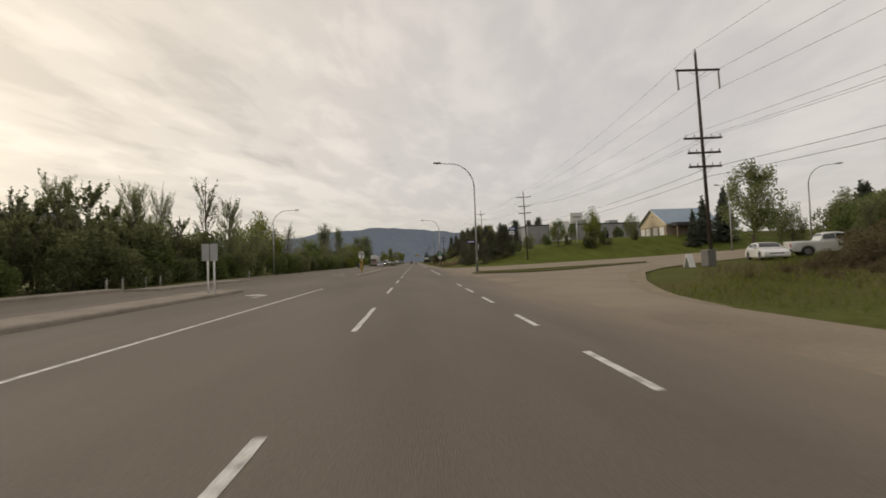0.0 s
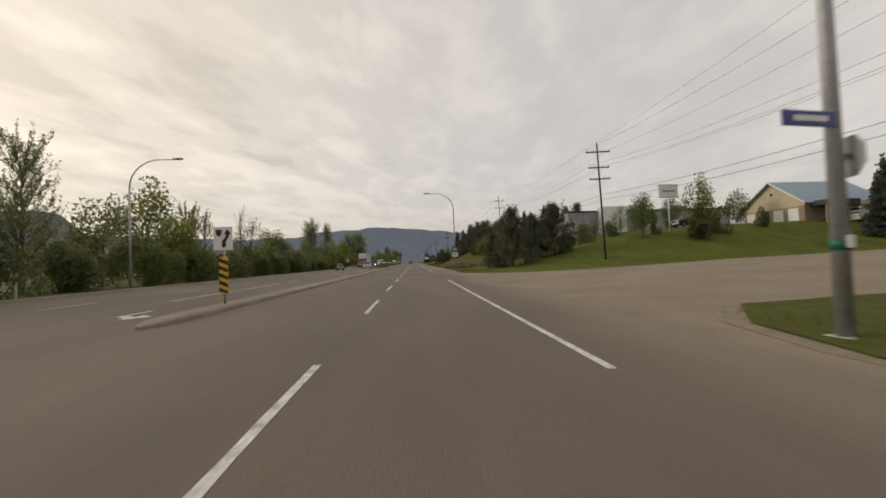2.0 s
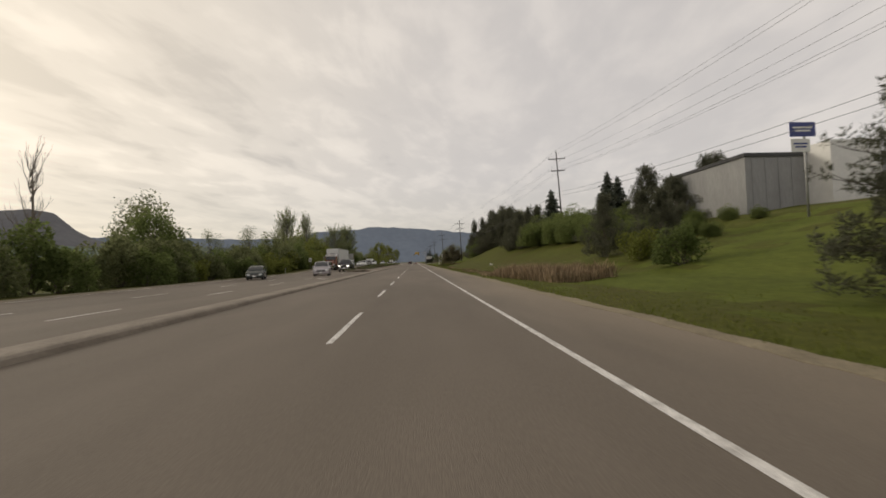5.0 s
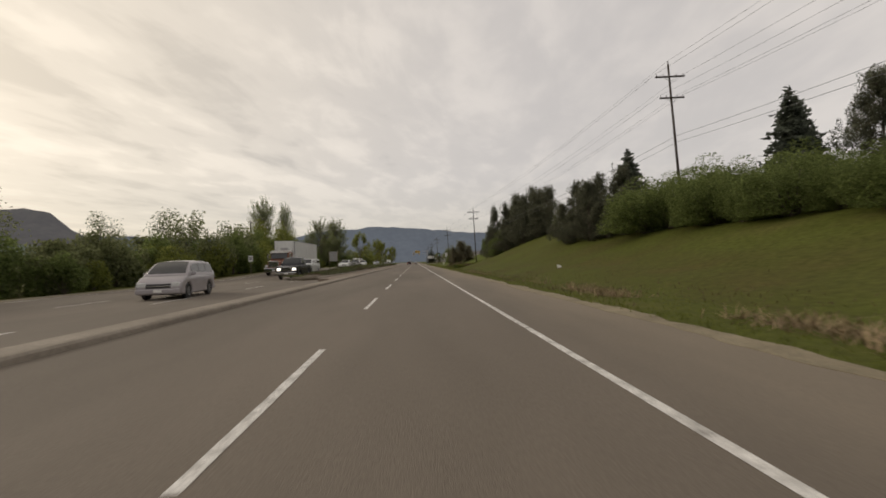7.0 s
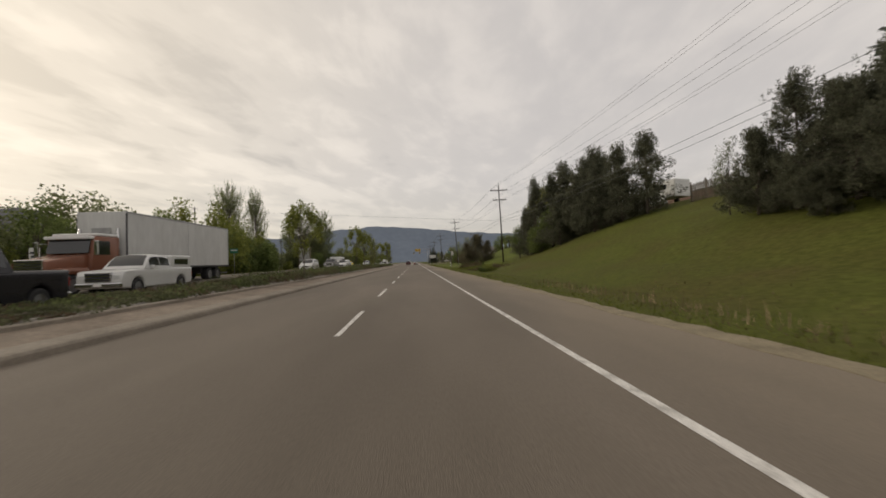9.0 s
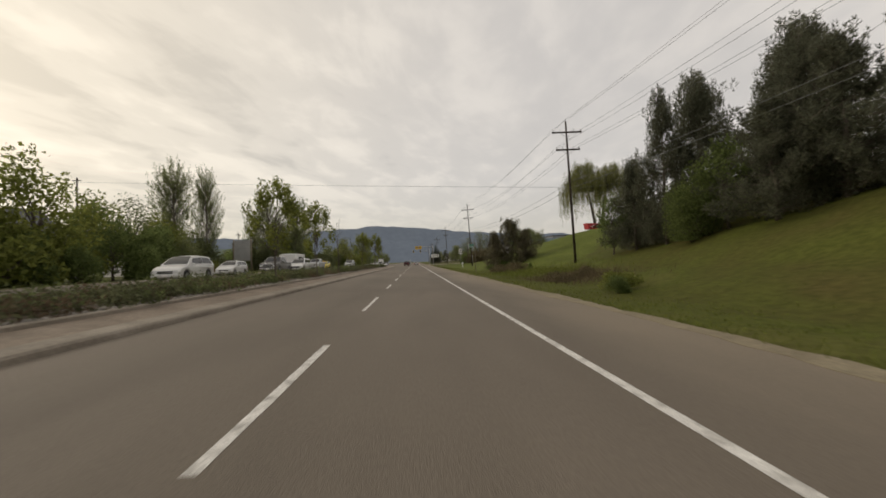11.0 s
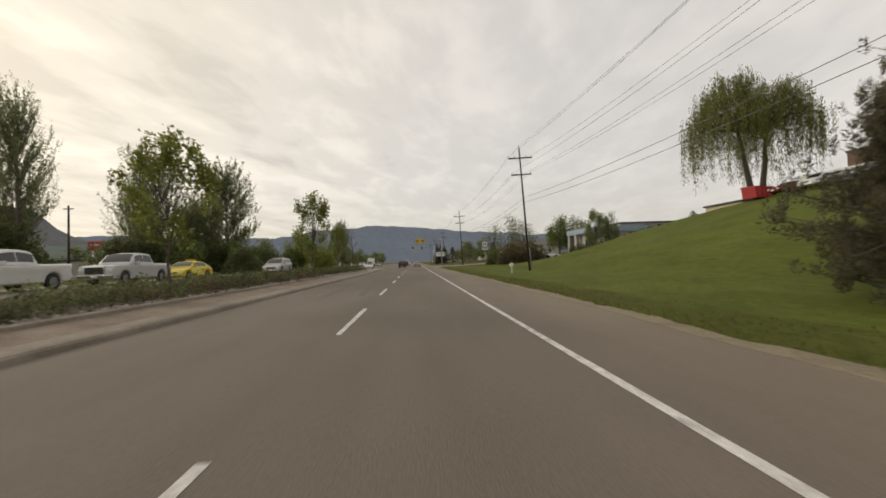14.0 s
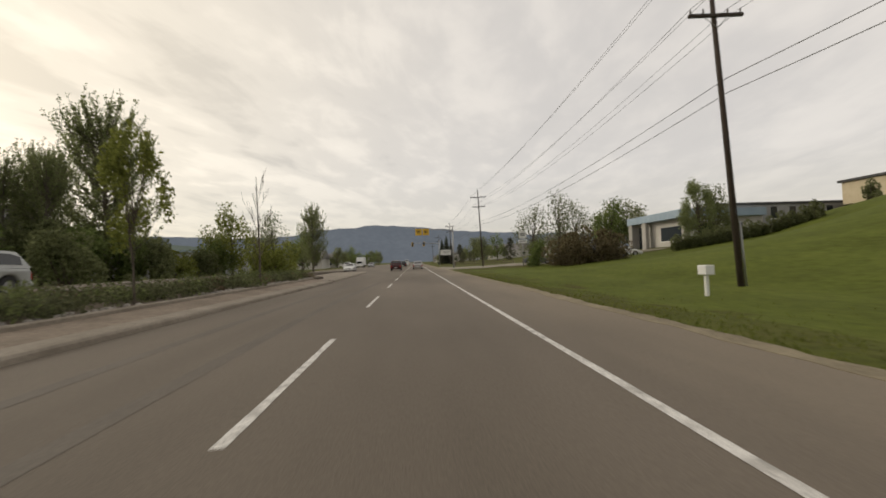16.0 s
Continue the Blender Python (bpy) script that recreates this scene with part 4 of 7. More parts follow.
belt(_r, ["far_olive", "far_olive", "far_green"], -52, -40, 95, 250, 20, 4.0, 6.5, 1.3)
# poplar groups farther along
for k, x, y, top, wide in (("poplar_tall", -53.2, 283.5, 26.0, 0.8), ("poplar_tall", -64.0, 288.5, 29.0, 1.2), ("round_fresh", -57.5, 281, 12.0, 1.1), ("round_fresh", -63, 282, 13.0, 1.2), ("shrub_olive", -53, 281, 9.0, 1.0), ("round_olive", -67, 285, 14.0, 1.2),
                           ("poplar_open", -41.0, 292, 20.9, 1.3), ("poplar_full", -41.5, 305, 14.8, 1.0), ("poplar_open", -46, 296, 17, 1.1), ("poplar_full", -37.8, 309.4, 21.8, 1.1), ("poplar_full", -35.6, 299, 13.0, 0.9), ("poplar_full", -38.6, 298, 12.2, 0.95), ("shrub_green", -32, 297.5, 6.4, 1.1), ("shrub_green", -28.6, 300, 5.4, 1.0), ("shrub_olive", -35.5, 298, 7.2, 1.1), ("shrub_fresh", -27, 304, 4.6, 1.0), ("shrub_olive", -39.5, 289, 7.4, 1.1), ("shrub_olive", -44, 289, 7.0, 1.1), ("shrub_green", -36, 291, 6.5, 1.6),
                           ("shrub_olive", -41, 290, 6.5, 1.6), ("round_fresh", -23.5, 311, 9.0, 0.95), ("shrub_fresh", -20.6, 316, 6.2, 1.1), ("shrub_green", -24.5, 309, 5.2, 0.9), ("poplar_full", -20.8, 341, 13.0, 1.0),
                           ("airy_grey", -27, 336, 11, 1.0), ("round_green", -26, 352, 9, 1.0), ("shrub_fresh", -22, 322, 4.5, 1.1)):
    plant(k, x, y, top, None, wide)
belt(_r, ["shrub_olive", "shrub_green"], -30, -25, 256, 296, 7, 0.7, 1.5)
belt(_r, ["far_green", "far_olive"], -60, -26, 360, 640, 34, 6, 11)
belt(_r, ["far_olive", "far_green"], -160, -70, 150, 500, 44, 6, 11, 1.2)
# closing growth between the roadside trees
_q = np.random.default_rng(5)
belt(_q, ["shrub_olive", "thicket", "shrub_green"], -31, -27.5, 100, 178, 17, 4.4, 6.0)
belt(_q, ["shrub_green", "round_green", "shrub_fresh", "round_olive"], -31.5, -27, 160, 236, 22, 5.0, 6.8, 1.1)
belt(_q, ["thicket", "thicket_grey", "shrub_olive"], -34, -29, -12, 40, 16, 4.6, 7.2, 1.1)
# young trees in the planted median
for x, y, top in ((-8.2, 175.5, 6.2), (-8.15, 201, 6.6), (-8.2, 211.3, 6.7), (-8.3, 240.2, 6.2), (-8.1, 258.8, 7.3), (-8.3, 270.2, 5.8)):
    plant("young", x, y, top, None, 0.68 if y > 262 else 0.95, 0.42)
for x, y, top in ((-8.2, 220.8, 6.3), (-8.6, 231.2, 5.0), (-8.2, 279.5, 6.6)):
    plant("dead_young", x, y, top, None, 0.62, 0.42)

# corner with the side road
for k, x, y, top, wide in (("leafy", 58.5, 65, 16.6, 0.85), ("spruce", 62.3, 82, 13.6, 1.0), ("spruce", 58.5, 80, 10.5, 1.0), ("spruce", 67, 82, 15.0, 1.0), ("spruce", 70.5, 86, 16.0, 1.0),
                           ("round_fresh", 39.2, 86, 11.6, 0.72), ("round_green", 32.2, 88, 9.8, 0.85), ("dome", 42.2, 86, 7.4, 0.95), ("dome", 50.3, 88, 7.5, 0.95), ("airy_grey", 27, 92, 6.8, 1.3), ("dome", 38.6, 84.5, 6.4, 1.6), ("dome", 34.8, 89, 6.8, 0.7),
                           ("shrub_olive", 28, 97, 7.0, 1.0), ("shrub_green", 24.5, 98, 5.8, 1.0), ("round_olive", 55, 98, 11.5, 0.9), ("airy_grey", 36, 101, 9.6, 0.9), ("round_green", 42, 104, 10.4, 0.7), ("shrub_green", 33, 99, 7.4, 0.9), ("round_green", 50, 108, 12.2, 0.8), ("airy_grey", 45.5, 111, 9.6, 0.8), ("shrub_green", 55, 105, 9.4, 0.8),
                           ("brush", 17.5, 18.0, 0.65, 1.1), ("brush", 19.5, 18.4, 0.95, 1.1), ("brush", 21.3, 18.2, 1.35, 1.0), ("brush", 22.9, 18.4, 2.1, 0.9), ("brush", 24.8, 19.2, 2.5, 0.9), ("brush", 19.0, 15.2, 0.8, 1.1), ("brush", 21.0, 15.6, 1.3, 1.0),
                           ("brush", 23.0, 16.0, 2.1, 0.9), ("brush", 16.0, 14.6, 0.55, 1.2), ("brush", 18.0, 12.6, 0.8, 1.1), ("brush", 20.0, 12.2, 1.2, 1.0), ("brush", 22.5, 13.0, 2.1, 0.9), ("brush", 26.4, 20.8, 2.6, 0.9), ("brush", 28.2, 22.4, 3.0, 0.9),
                           ("brush", 14.4, 16.6, 0.4, 1.2), ("brush", 24.8, 22.4, 1.3, 1.0), ("brush", 22.6, 21.0, 0.9, 1.1), ("brush", 25.5, 16.5, 2.6, 0.9),
                           ("shrub_olive", 31.4, 24.2, 5.0, 0.75), ("shrub_olive", 34.4, 26.6, 5.6, 0.8), ("shrub_green", 38.6, 31, 6.0, 0.9), ("half_bare", 29.6, 24, 4.4, 1.2), ("shrub_olive", 29.0, 20.0, 4.6, 0.8),
                           ("shrub_olive", 42, 32, 7.0, 0.9), ("shrub_olive", 52, 45, 7.4, 0.8), ("shrub_olive", 33, 18, 4.0, 0.9), ("round_olive", 64, 55, 9.0, 0.9), ("round_olive", 70, 60, 10.5, 0.9), ("spruce", 78, 64, 13, 1.2), ("spruce", 84, 68, 13.5, 1.2), ("round_olive", 60, 50, 7.5, 0.9),
                           ("round_olive", 72.5, 72, 9.8, 0.75), ("round_green", 78, 80, 10.0, 0.8), ("far_green", 78, 100, 10.6, 0.9), ("far_olive", 86, 103, 10.8, 1.0), ("far_green", 93, 98, 11.5, 1.0), ("far_olive", 84, 92, 8.6, 0.9)):
    plant(k, x, y, top, None, wide)
# pines, hedge and spruces on the bank
for k, x, y, top, wide in (("pine_b", 13.2, 87.2, 8.3, 1.0), ("pine", 11.2, 90, 5.2, 1.2), ("pine", 19.9, 89.6, 9.2, 1.1), ("pine_b", 17.2, 91, 7.8, 0.9), ("pine_b", 16.5, 116, 6.6, 0.9), ("pine", 19, 112, 6.4, 1.0),
                           ("shrub_green", 15, 104, 3.2, 1.0), ("shrub_fresh", 16, 110, 3.6, 1.1),
                           ("spruce", 31.3, 144.5, 14.8, 1.25), ("spruce", 33.8, 146, 14.3, 1.4), ("pine_b", 36.4, 142, 15.0, 0.95), ("pine_tall", 38.5, 132, 14.0, 1.0), ("pine_tall", 43, 136, 15.4, 1.1), ("pine_b", 26.6, 127, 8.7, 1.35), ("pine_b", 28.6, 124, 9.6, 1.3), ("pine", 33.5, 132, 11.4, 1.2), ("spruce", 30.0, 167, 16.0, 1.5), ("pine_b", 22.4, 154.5, 8.6, 1.1), ("pine", 23.6, 157.5, 11.4, 1.0), ("pine_b", 21.6, 157.2, 7.2, 1.1),
                           ("pine", 20.6, 159.5, 10.3, 1.0), ("pine_b", 21.5, 163, 9.6, 1.15), ("pine_tall", 22.3, 166.6, 11.5, 1.0), ("pine_b", 20.4, 167.4, 8.6, 0.9), ("pine", 24.2, 166, 11.0, 1.0), ("pine_tall", 23.4, 162.4, 11.6, 1.0), ("airy_grey", 20.8, 170.0, 8.4, 0.5), ("pine_b", 20.6, 165.2, 6.4, 1.2), ("pine", 19.4, 162.6, 5.4, 1.2), ("pine_b", 22.6, 169.2, 8.2, 1.0),
                           ("pine_tall", 25.2, 186.5, 14.6, 1.05), ("pine_tall", 24.2, 190.5, 14.4, 1.0), ("pine_b", 21.4, 191, 10.6, 1.15), ("pine_b", 23.2, 188, 11.0, 1.0),
                           ("pine", 21.2, 195, 12.0, 1.05), ("pine_b", 19.4, 197, 9.6, 1.1), ("pine_tall", 18.8, 205.5, 13.6, 0.62), ("pine_tall", 21.4, 205, 14.2, 0.72), ("pine_b", 18.4, 209, 9.2, 0.8), ("pine", 20.3, 212, 9.3, 0.8), ("hedge", 18.2, 201.8, 7.2, 0.8), ("round_green", 17.7, 211.5, 6.8, 0.7), ("round_green", 19.6, 200.6, 8.6, 0.8), ("pine_tall", 25.5, 210.5, 17.2, 1.0), ("pine_tall", 27.5, 203, 17.5, 1.0), ("pine_tall", 24, 199, 15, 1.0),
                           ("hedge", 24.5, 208, 8.8, 0.9), ("pine_tall", 31, 208, 18, 1.0), ("shrub_olive", 21, 216, 3.6, 0.8)):
    plant(k, x, y, top, None, wide)
for i in range(15):
    y = 112 + i * 2.75
    plant("hedge", 22.9 + 0.5 * math.sin(i * 1.7), y, min(8.6, 5.3 + 0.13 * (y - 122)) + 0.35 * math.sin(i * 2.3), None, 1.3 + 0.35 * math.sin(i * 3.7))
for i in range(14):
    y = 113 + i * 4.0
    plant("hedge", 28.0 + 0.7 * math.sin(i * 1.3), y, min(10.4, 6.9 + 0.14 * (y - 126)) + 0.4 * math.sin(i * 2.9), None, 1.3)
# bush pines, willow and the planting by the low offices
for x, y, top, wide, turn in ((14.2, 235.2, 7.0, 0.95, 40), (11.8, 234.8, 5.2, 0.72, 300), (16.6, 236.0, 5.6, 0.8, 120)):
    plant("bush_pine", x, y, top, turn, wide)
plant("willow", 48.7, 279, 27.0, 8, 0.64, 9.7)
for k, x, y, top, wide in (("round_green", 43.5, 343, 13.6, 1.0), ("round_olive", 50, 347, 13.4, 1.1), ("leafy", 39.8, 311, 11.6, 0.75), ("round_olive", 43.2, 312, 10.6, 0.8), ("airy_grey", 23.4, 321, 11.0, 1.0), ("airy_grey", 27, 323, 10.0, 1.0),
                           ("airy_grey", 19, 320, 9.0, 1.0), ("brush", 19.2, 306.3, 4.4, 0.85), ("brush", 21.4, 305.8, 5.3, 0.8), ("brush", 23.8, 306.4, 4.8, 0.85), ("shrub_green", 17, 312, 4.2, 0.9), ("round_fresh", 46, 350, 12, 1.0), ("round_fresh", 55, 352, 12, 1.0),
                           ("airy_grey", 74, 304, 13.4, 0.6), ("dome", 56.5, 303, 9.6, 1.2), ("shrub_olive", 28, 330, 6.0, 1.0)):
    plant(k, x, y, top, None, wide)
for i in range(14):
    x, y = 31.5 + i * 1.05, 303.5 - 0.3 * i
    plant("dome", x, y, land(x, y) + 1.9 + 0.2 * math.sin(i * 2.1), None, 1.25)
# shrubs before the poplars, brush and weeds in the ditch
belt(_r, ["shrub_green", "shrub_fresh", "shrub_olive"], -30, -25.5, 288, 312, 6, 3.6, 5.6)
for k, x, y, top, wide in (("shrub_fresh", 8.7, 193.6, 0.8, 1.5), ("shrub_green", 7.8, 192.0, 0.55, 1.6), ("shrub_fresh", 9.4, 195.0, 0.75, 1.7), ("brush", 9.2, 201.2, 0.35, 1.6), ("brush", 11.0, 202.4, 0.6, 1.5), ("brush", 9.8, 204.2, 0.4, 1.6), ("brush", 12.0, 204.6, 0.75, 1.3),
                           ("brush", 9.6, 223.4, 0.55, 1.6), ("brush", 11.4, 225.6, 0.85, 1.4), ("brush", 10.6, 227.2, 0.75, 1.4), ("brush", 12.4, 223.2, 0.95, 1.3), ("brush", 11.0, 221.2, 0.7, 1.5), ("brush", 12.8, 227.6, 1.0, 1.1), ("shrub_green", 13.2, 222.0, 0.95, 0.5), ("shrub_green", 10.6, 233.0, 0.7, 1.6), ("shrub_green", 12.6, 233.0, 1.3, 1.4)):
    plant(k, x, y, top, None, wide)
belt(_r, ["far_pine", "far_olive", "far_green"], 16, 46, 372, 640, 30, 6, 11)
for x, y, top in ((10.4, 409, 9.4), (12.2, 410.5, 11.0), (13.8, 409, 8.6)):
    plant("spruce", x, y, top, None, 0.9)


# low planting of the median bed, rough grass by the shoulder, dry reeds
def mounds(count, seed, mat, tall, label):
    """Low cushions of leaves, thicker in some stretches of the bed than in others."""
    rng = np.random.default_rng(seed)
    pts, size = [], []
    while count:
        x, y = rng.uniform(-11.7, -8.3), rng.uniform(151.3, 291)
        if noise.noise((x * 0.5, y * 0.16, seed)) < rng.uniform(-0.5, 0.25):
            continue
        count -= 1
        h, r = rng.uniform(0.5, 1.0) * tall * lerp_table(y, [151, 160, 178], [0.22, 0.35, 1.0]), rng.uniform(0.4, 0.75)
        for _ in range(165):
            d = rng.normal(size=3)
            d /= np.linalg.norm(d)
            pts.append((x + d[0] * r, y + d[1] * r * 1.2, 0.38 + abs(d[2]) * h * rng.uniform(0.2, 1) ** 0.7))
            size.append(rng.uniform(0.035, 0.062))
    root = leaf_mesh("bed_planting", pts, np.array(size), rng, mat, None)
    tagged(root, label=label, category="planting", kind="stuff")


def bed_stones():
    """Pale rounded stones between the bed's kerb and its plants."""
    rng = np.random.default_rng(43)
    verts, faces = [], []
    for _ in range(1300):
        y = rng.uniform(151.5, 290)
        if noise.noise((y * 0.3, 2.0, 6.0)) < -0.15:
            continue
        x, r = -8.02 - abs(rng.normal()) * 0.16, rng.uniform(0.04, 0.11)
        k = len(verts)
        ring = [(math.cos(a) * r * rng.uniform(0.8, 1.1), math.sin(a) * r * rng.uniform(0.8, 1.2)) for a in np.linspace(0, 2 * math.pi, 7)[:-1]]
        verts += [(x + u, y + v, 0.34) for u, v in ring] + [(x + 0.7 * u, y + 0.7 * v, 0.37 + 0.5 * r) for u, v in ring] + [(x, y, 0.38 + 0.65 * r)]
        for i in range(6):
            j = (i + 1) % 6
            faces += [(k + i, k + j, k + 6 + j, k + 6 + i), (k + 6 + i, k + 6 + j, k + 12)]
    tagged(mesh_ob("bed_stones", verts, faces, STONE, smooth=True), label="pale rounded stones along the planted bed", category="stones", kind="stuff")


def blades(name, spots, mat, label, category, wide=0.02):
    """Grass or reed blades: spots of x, y, height, lean."""
    verts, faces = [], []
    rng = np.random.default_rng(17)
    for x, y, h, lean in spots:
        a = rng.uniform(0, 2 * math.pi)
        z = land(x, y) if x > 4.8 else 0.0
        c, s = math.cos(a) * wide, math.sin(a) * wide
        lx, ly = rng.normal() * lean, rng.normal() * lean
        k = len(verts)
        verts += [(x - c, y - s, z - 0.03), (x + c, y + s, z - 0.03), (x + lx * 0.4 + c * 0.7, y + ly * 0.4 + s * 0.7, z + h * 0.6), (x + lx * 0.4 - c * 0.7, y + ly * 0.4 - s * 0.7, z + h * 0.6),
                  (x + lx, y + ly, z + h)]
        faces += [(k, k + 1, k + 2, k + 3), (k + 3, k + 2, k + 4)]
    tagged(mesh_ob(name, verts, faces, mat), label=label, category=category, kind="stuff")


bed_stones()
mounds(560, 9, BED_LEAF, 0.85, "low dark-green evergreen planting in the median bed")
mounds(330, 19, BED_FRESH, 1.0, "taller green shrubby planting in the median bed")
mounds(300, 29, BED_RED, 0.7, "low red-brown planting in the median bed")
_g = np.random.default_rng(21)
spots = []
for _ in range(26000):
    y = _g.uniform(69, 300)
    x = 4.95 + abs(_g.normal()) * 2.2
    if y > lerp_table(x, [4.7, 5.0, 5.5, 6.3, 7.2, 8.4, 10.5, 14.3], [80, 75.8, 73.8, 72.5, 71.4, 70.4, 69.5, 69.5]):
        spots.append((x, y, _g.uniform(0.04, 0.13) * (0.7 + 0.6 * noise.noise((x * 0.5, y * 0.3, 2.0))), 0.08))
for _ in range(6000):
    u = _g.uniform(0, 1)
    x, y = 8 + u * 26 + _g.normal(), 12 + u * 22 - abs(_g.normal()) * 4
    if y < lerp_table(x, [6.9, 7.6, 8.4, 10.5, 14.3, 18, 22, 28, 36], [8.4, 11.3, 13.2, 17.7, 24.2, 28.2, 31.2, 34.2, 37.7]) and x > 7.1:
        spots.append((x, y, _g.uniform(0.06, 0.3), 0.12))
for _ in range(3500):
    u = _g.uniform(0, 1)
    spots.append((6 + u * 18, 39.2 + u * 1.8 + np.clip(_g.normal(), -1.7, 1.7) * 1.5 * (1 - 0.8 * u), _g.uniform(0.06, 0.2), 0.08))
for _ in range(4200):
    spots.append((11.4 + _g.normal() * 2.0, 214.5 + _g.normal() * 4.5, _g.uniform(0.15, 0.42), 0.14))
blades("roadside_grass", spots, LAWN, "rough green grass along the shoulder", "grass", wide=0.013)
spots = []
for _ in range(6200):
    y = _g.uniform(103.5, 116.2)
    front = 6.2 + max(0.0, 112.5 - y) * 0.12
    x = front + 3.6 * _g.uniform(0, 1) ** 0.8 + 0.4 * noise.noise((y * 1.3, 7.0, 0.0))
    spots.append((x, y, _g.uniform(0.55, 1.3) * min(1.0, 0.35 + (116.4 - y) * 0.22) * (0.8 + 0.35 * noise.noise((x * 0.9, y * 0.9, 4.0))), 0.24))
for _ in range(200):
    y = 114 + 5 * _g.uniform(0, 1) ** 1.4
    spots.append((6.5 + _g.normal() * 0.4, y, _g.uniform(0.15, 0.38), 0.15))
thin_stalks = []
for _ in range(80):
    y = 120 + 55 * _g.uniform(0, 1) ** 1.8
    if noise.noise((y * 0.35, 5.0, 0.0)) > 0.05:
        thin_stalks.append((6.6 + _g.normal() * 0.4, y, _g.uniform(0.15, 0.45), 0.05))
blades("dry_reeds", spots, DRY, "dry brown cattail reeds in the ditch", "reeds", wide=0.026)
spots = thin_stalks
for y0, y1, n, tall, lean in ((118.4, 121.9, 700, 0.28, 0.30), (126.4, 130.9, 620, 0.34, 0.24), (134.2, 135.4, 40, 0.50, 0.07), (136.6, 138.5, 46, 0.50, 0.07),
                            (142.5, 145.5, 40, 0.42, 0.07), (149.5, 157.0, 120, 0.42, 0.08), (159.0, 165.0, 110, 0.36, 0.08)):
    for _ in range(n):
        y = _g.uniform(y0, y1)
        if noise.noise((y * 1.1, 9.0, 0.0)) > -0.3:
            spots.append((6.75 + _g.normal() * 0.35, y, 0.08 + tall * _g.uniform(0, 1) ** 1.8, lean))
blades("fallen_reeds", spots, DRY, "pale broken reed stalks in the ditch grass", "reeds", wide=0.011)
spots = [(10.8 + _g.normal() * 1.1, 224 + _g.normal() * 2.4, _g.uniform(0.12, 0.45), 0.1) for _ in range(1500)] + [(10.2 + _g.normal() * 1.3, 202.5 + _g.normal() * 2.4, _g.uniform(0.12, 0.42), 0.12) for _ in range(2600)]
for _ in range(2600):
    x, y = _g.uniform(13, 27), _g.uniform(9, 23)
    if y < lerp_table(x, [10.5, 14.3, 18, 22, 28], [13, 20, 23.5, 26, 29]):
        spots.append((x, y, _g.uniform(0.2, 0.5) * (0.6 + 0.08 * (x - 13)), 0.2))
for _ in range(3000):
    u = _g.uniform(0, 1)
    spots.append((6 + u * 18, 38.4 + u * 2.2 + np.clip(_g.normal(), -1.7, 1.7) * 1.2 * (1 - 0.8 * u), _g.uniform(0.08, 0.3), 0.1))
for _ in range(9000):
    y = _g.uniform(117, 182)
    x = 5.6 + abs(_g.normal()) * 2.6
    if noise.noise((x * 0.35, y * 0.12, 8.0)) > _g.uniform(-0.25, 0.5):
        spots.append((x, y, _g.uniform(0.04, 0.14), 0.07))
blades("dry_weeds", spots, material("brown_weed", [(0.09, 0.065, 0.035), (0.15, 0.115, 0.06)], per="island", place="world"), "brown dry weeds in rough grass", "weeds", wide=0.014)
# ---------------------------------------------------------------- poles, wires, lamps
def utility_pole(x, y, top, arms, label, base=None, hung=False, cans=False, lean=0.0):
    z0 = land(x, y) if base is None else base
    root = thing("utility_pole", pose(x, y, z0, 0, -lean, 0), label, "utility pole", "power poles beside the highway")
    h = top - z0
    tube_part("pole", [(0, 0, -0.4), (0, 0, h * 0.5), (0, 0, h)], [0.135, 0.112, 0.085], POLE_WOOD, root, 10)
    for i, (z, half) in enumerate(arms):
        arm = part("crossarm", block(-half, half, -0.19, -0.07, z - z0 - 0.07, z - z0 + 0.07, 0.012), POLE_WOOD, root)
        for sx in (-1, 1):
            tube_part("brace", [(sx * half * 0.45, -0.13, z - z0 - 0.05), (0, -0.16, z - z0 - 0.55)], 0.018, STEEL, root, 5)
        for u in ((-0.94, 0.94) if hung and i == 0 else (-0.92, -0.45, 0.45, 0.92)):
            if hung and i == 0:
                bell = [(u * half, -0.13, z - z0 - 0.05)] + [(u * half, -0.13, z - z0 - 0.1 - 0.09 * k) for k in range(16)]
                tube_part("insulator", bell, [0.02] + [0.09 if k % 2 else 0.04 for k in range(16)], PORCELAIN, arm, 8)
            else:
                tube_part("insulator", [(u * half, -0.13, z - z0 + 0.07), (u * half, -0.13, z - z0 + 0.16), (u * half, -0.13, z - z0 + 0.2), (u * half, -0.13, z - z0 + 0.28)], [0.02, 0.05, 0.03, 0.045], PORCELAIN, arm, 6)
    tube_part("insulator", [(0, 0, h), (0, 0, h + 0.14), (0, 0, h + 0.18), (0, 0, h + 0.28)], [0.025, 0.06, 0.035, 0.05], PORCELAIN, root, 6)
    if cans:
        tube_part("cable_riser", [(0.2, -0.05, -0.2), (0.2, -0.05, 2.8)], 0.045, STEEL, root, 6)
    return root


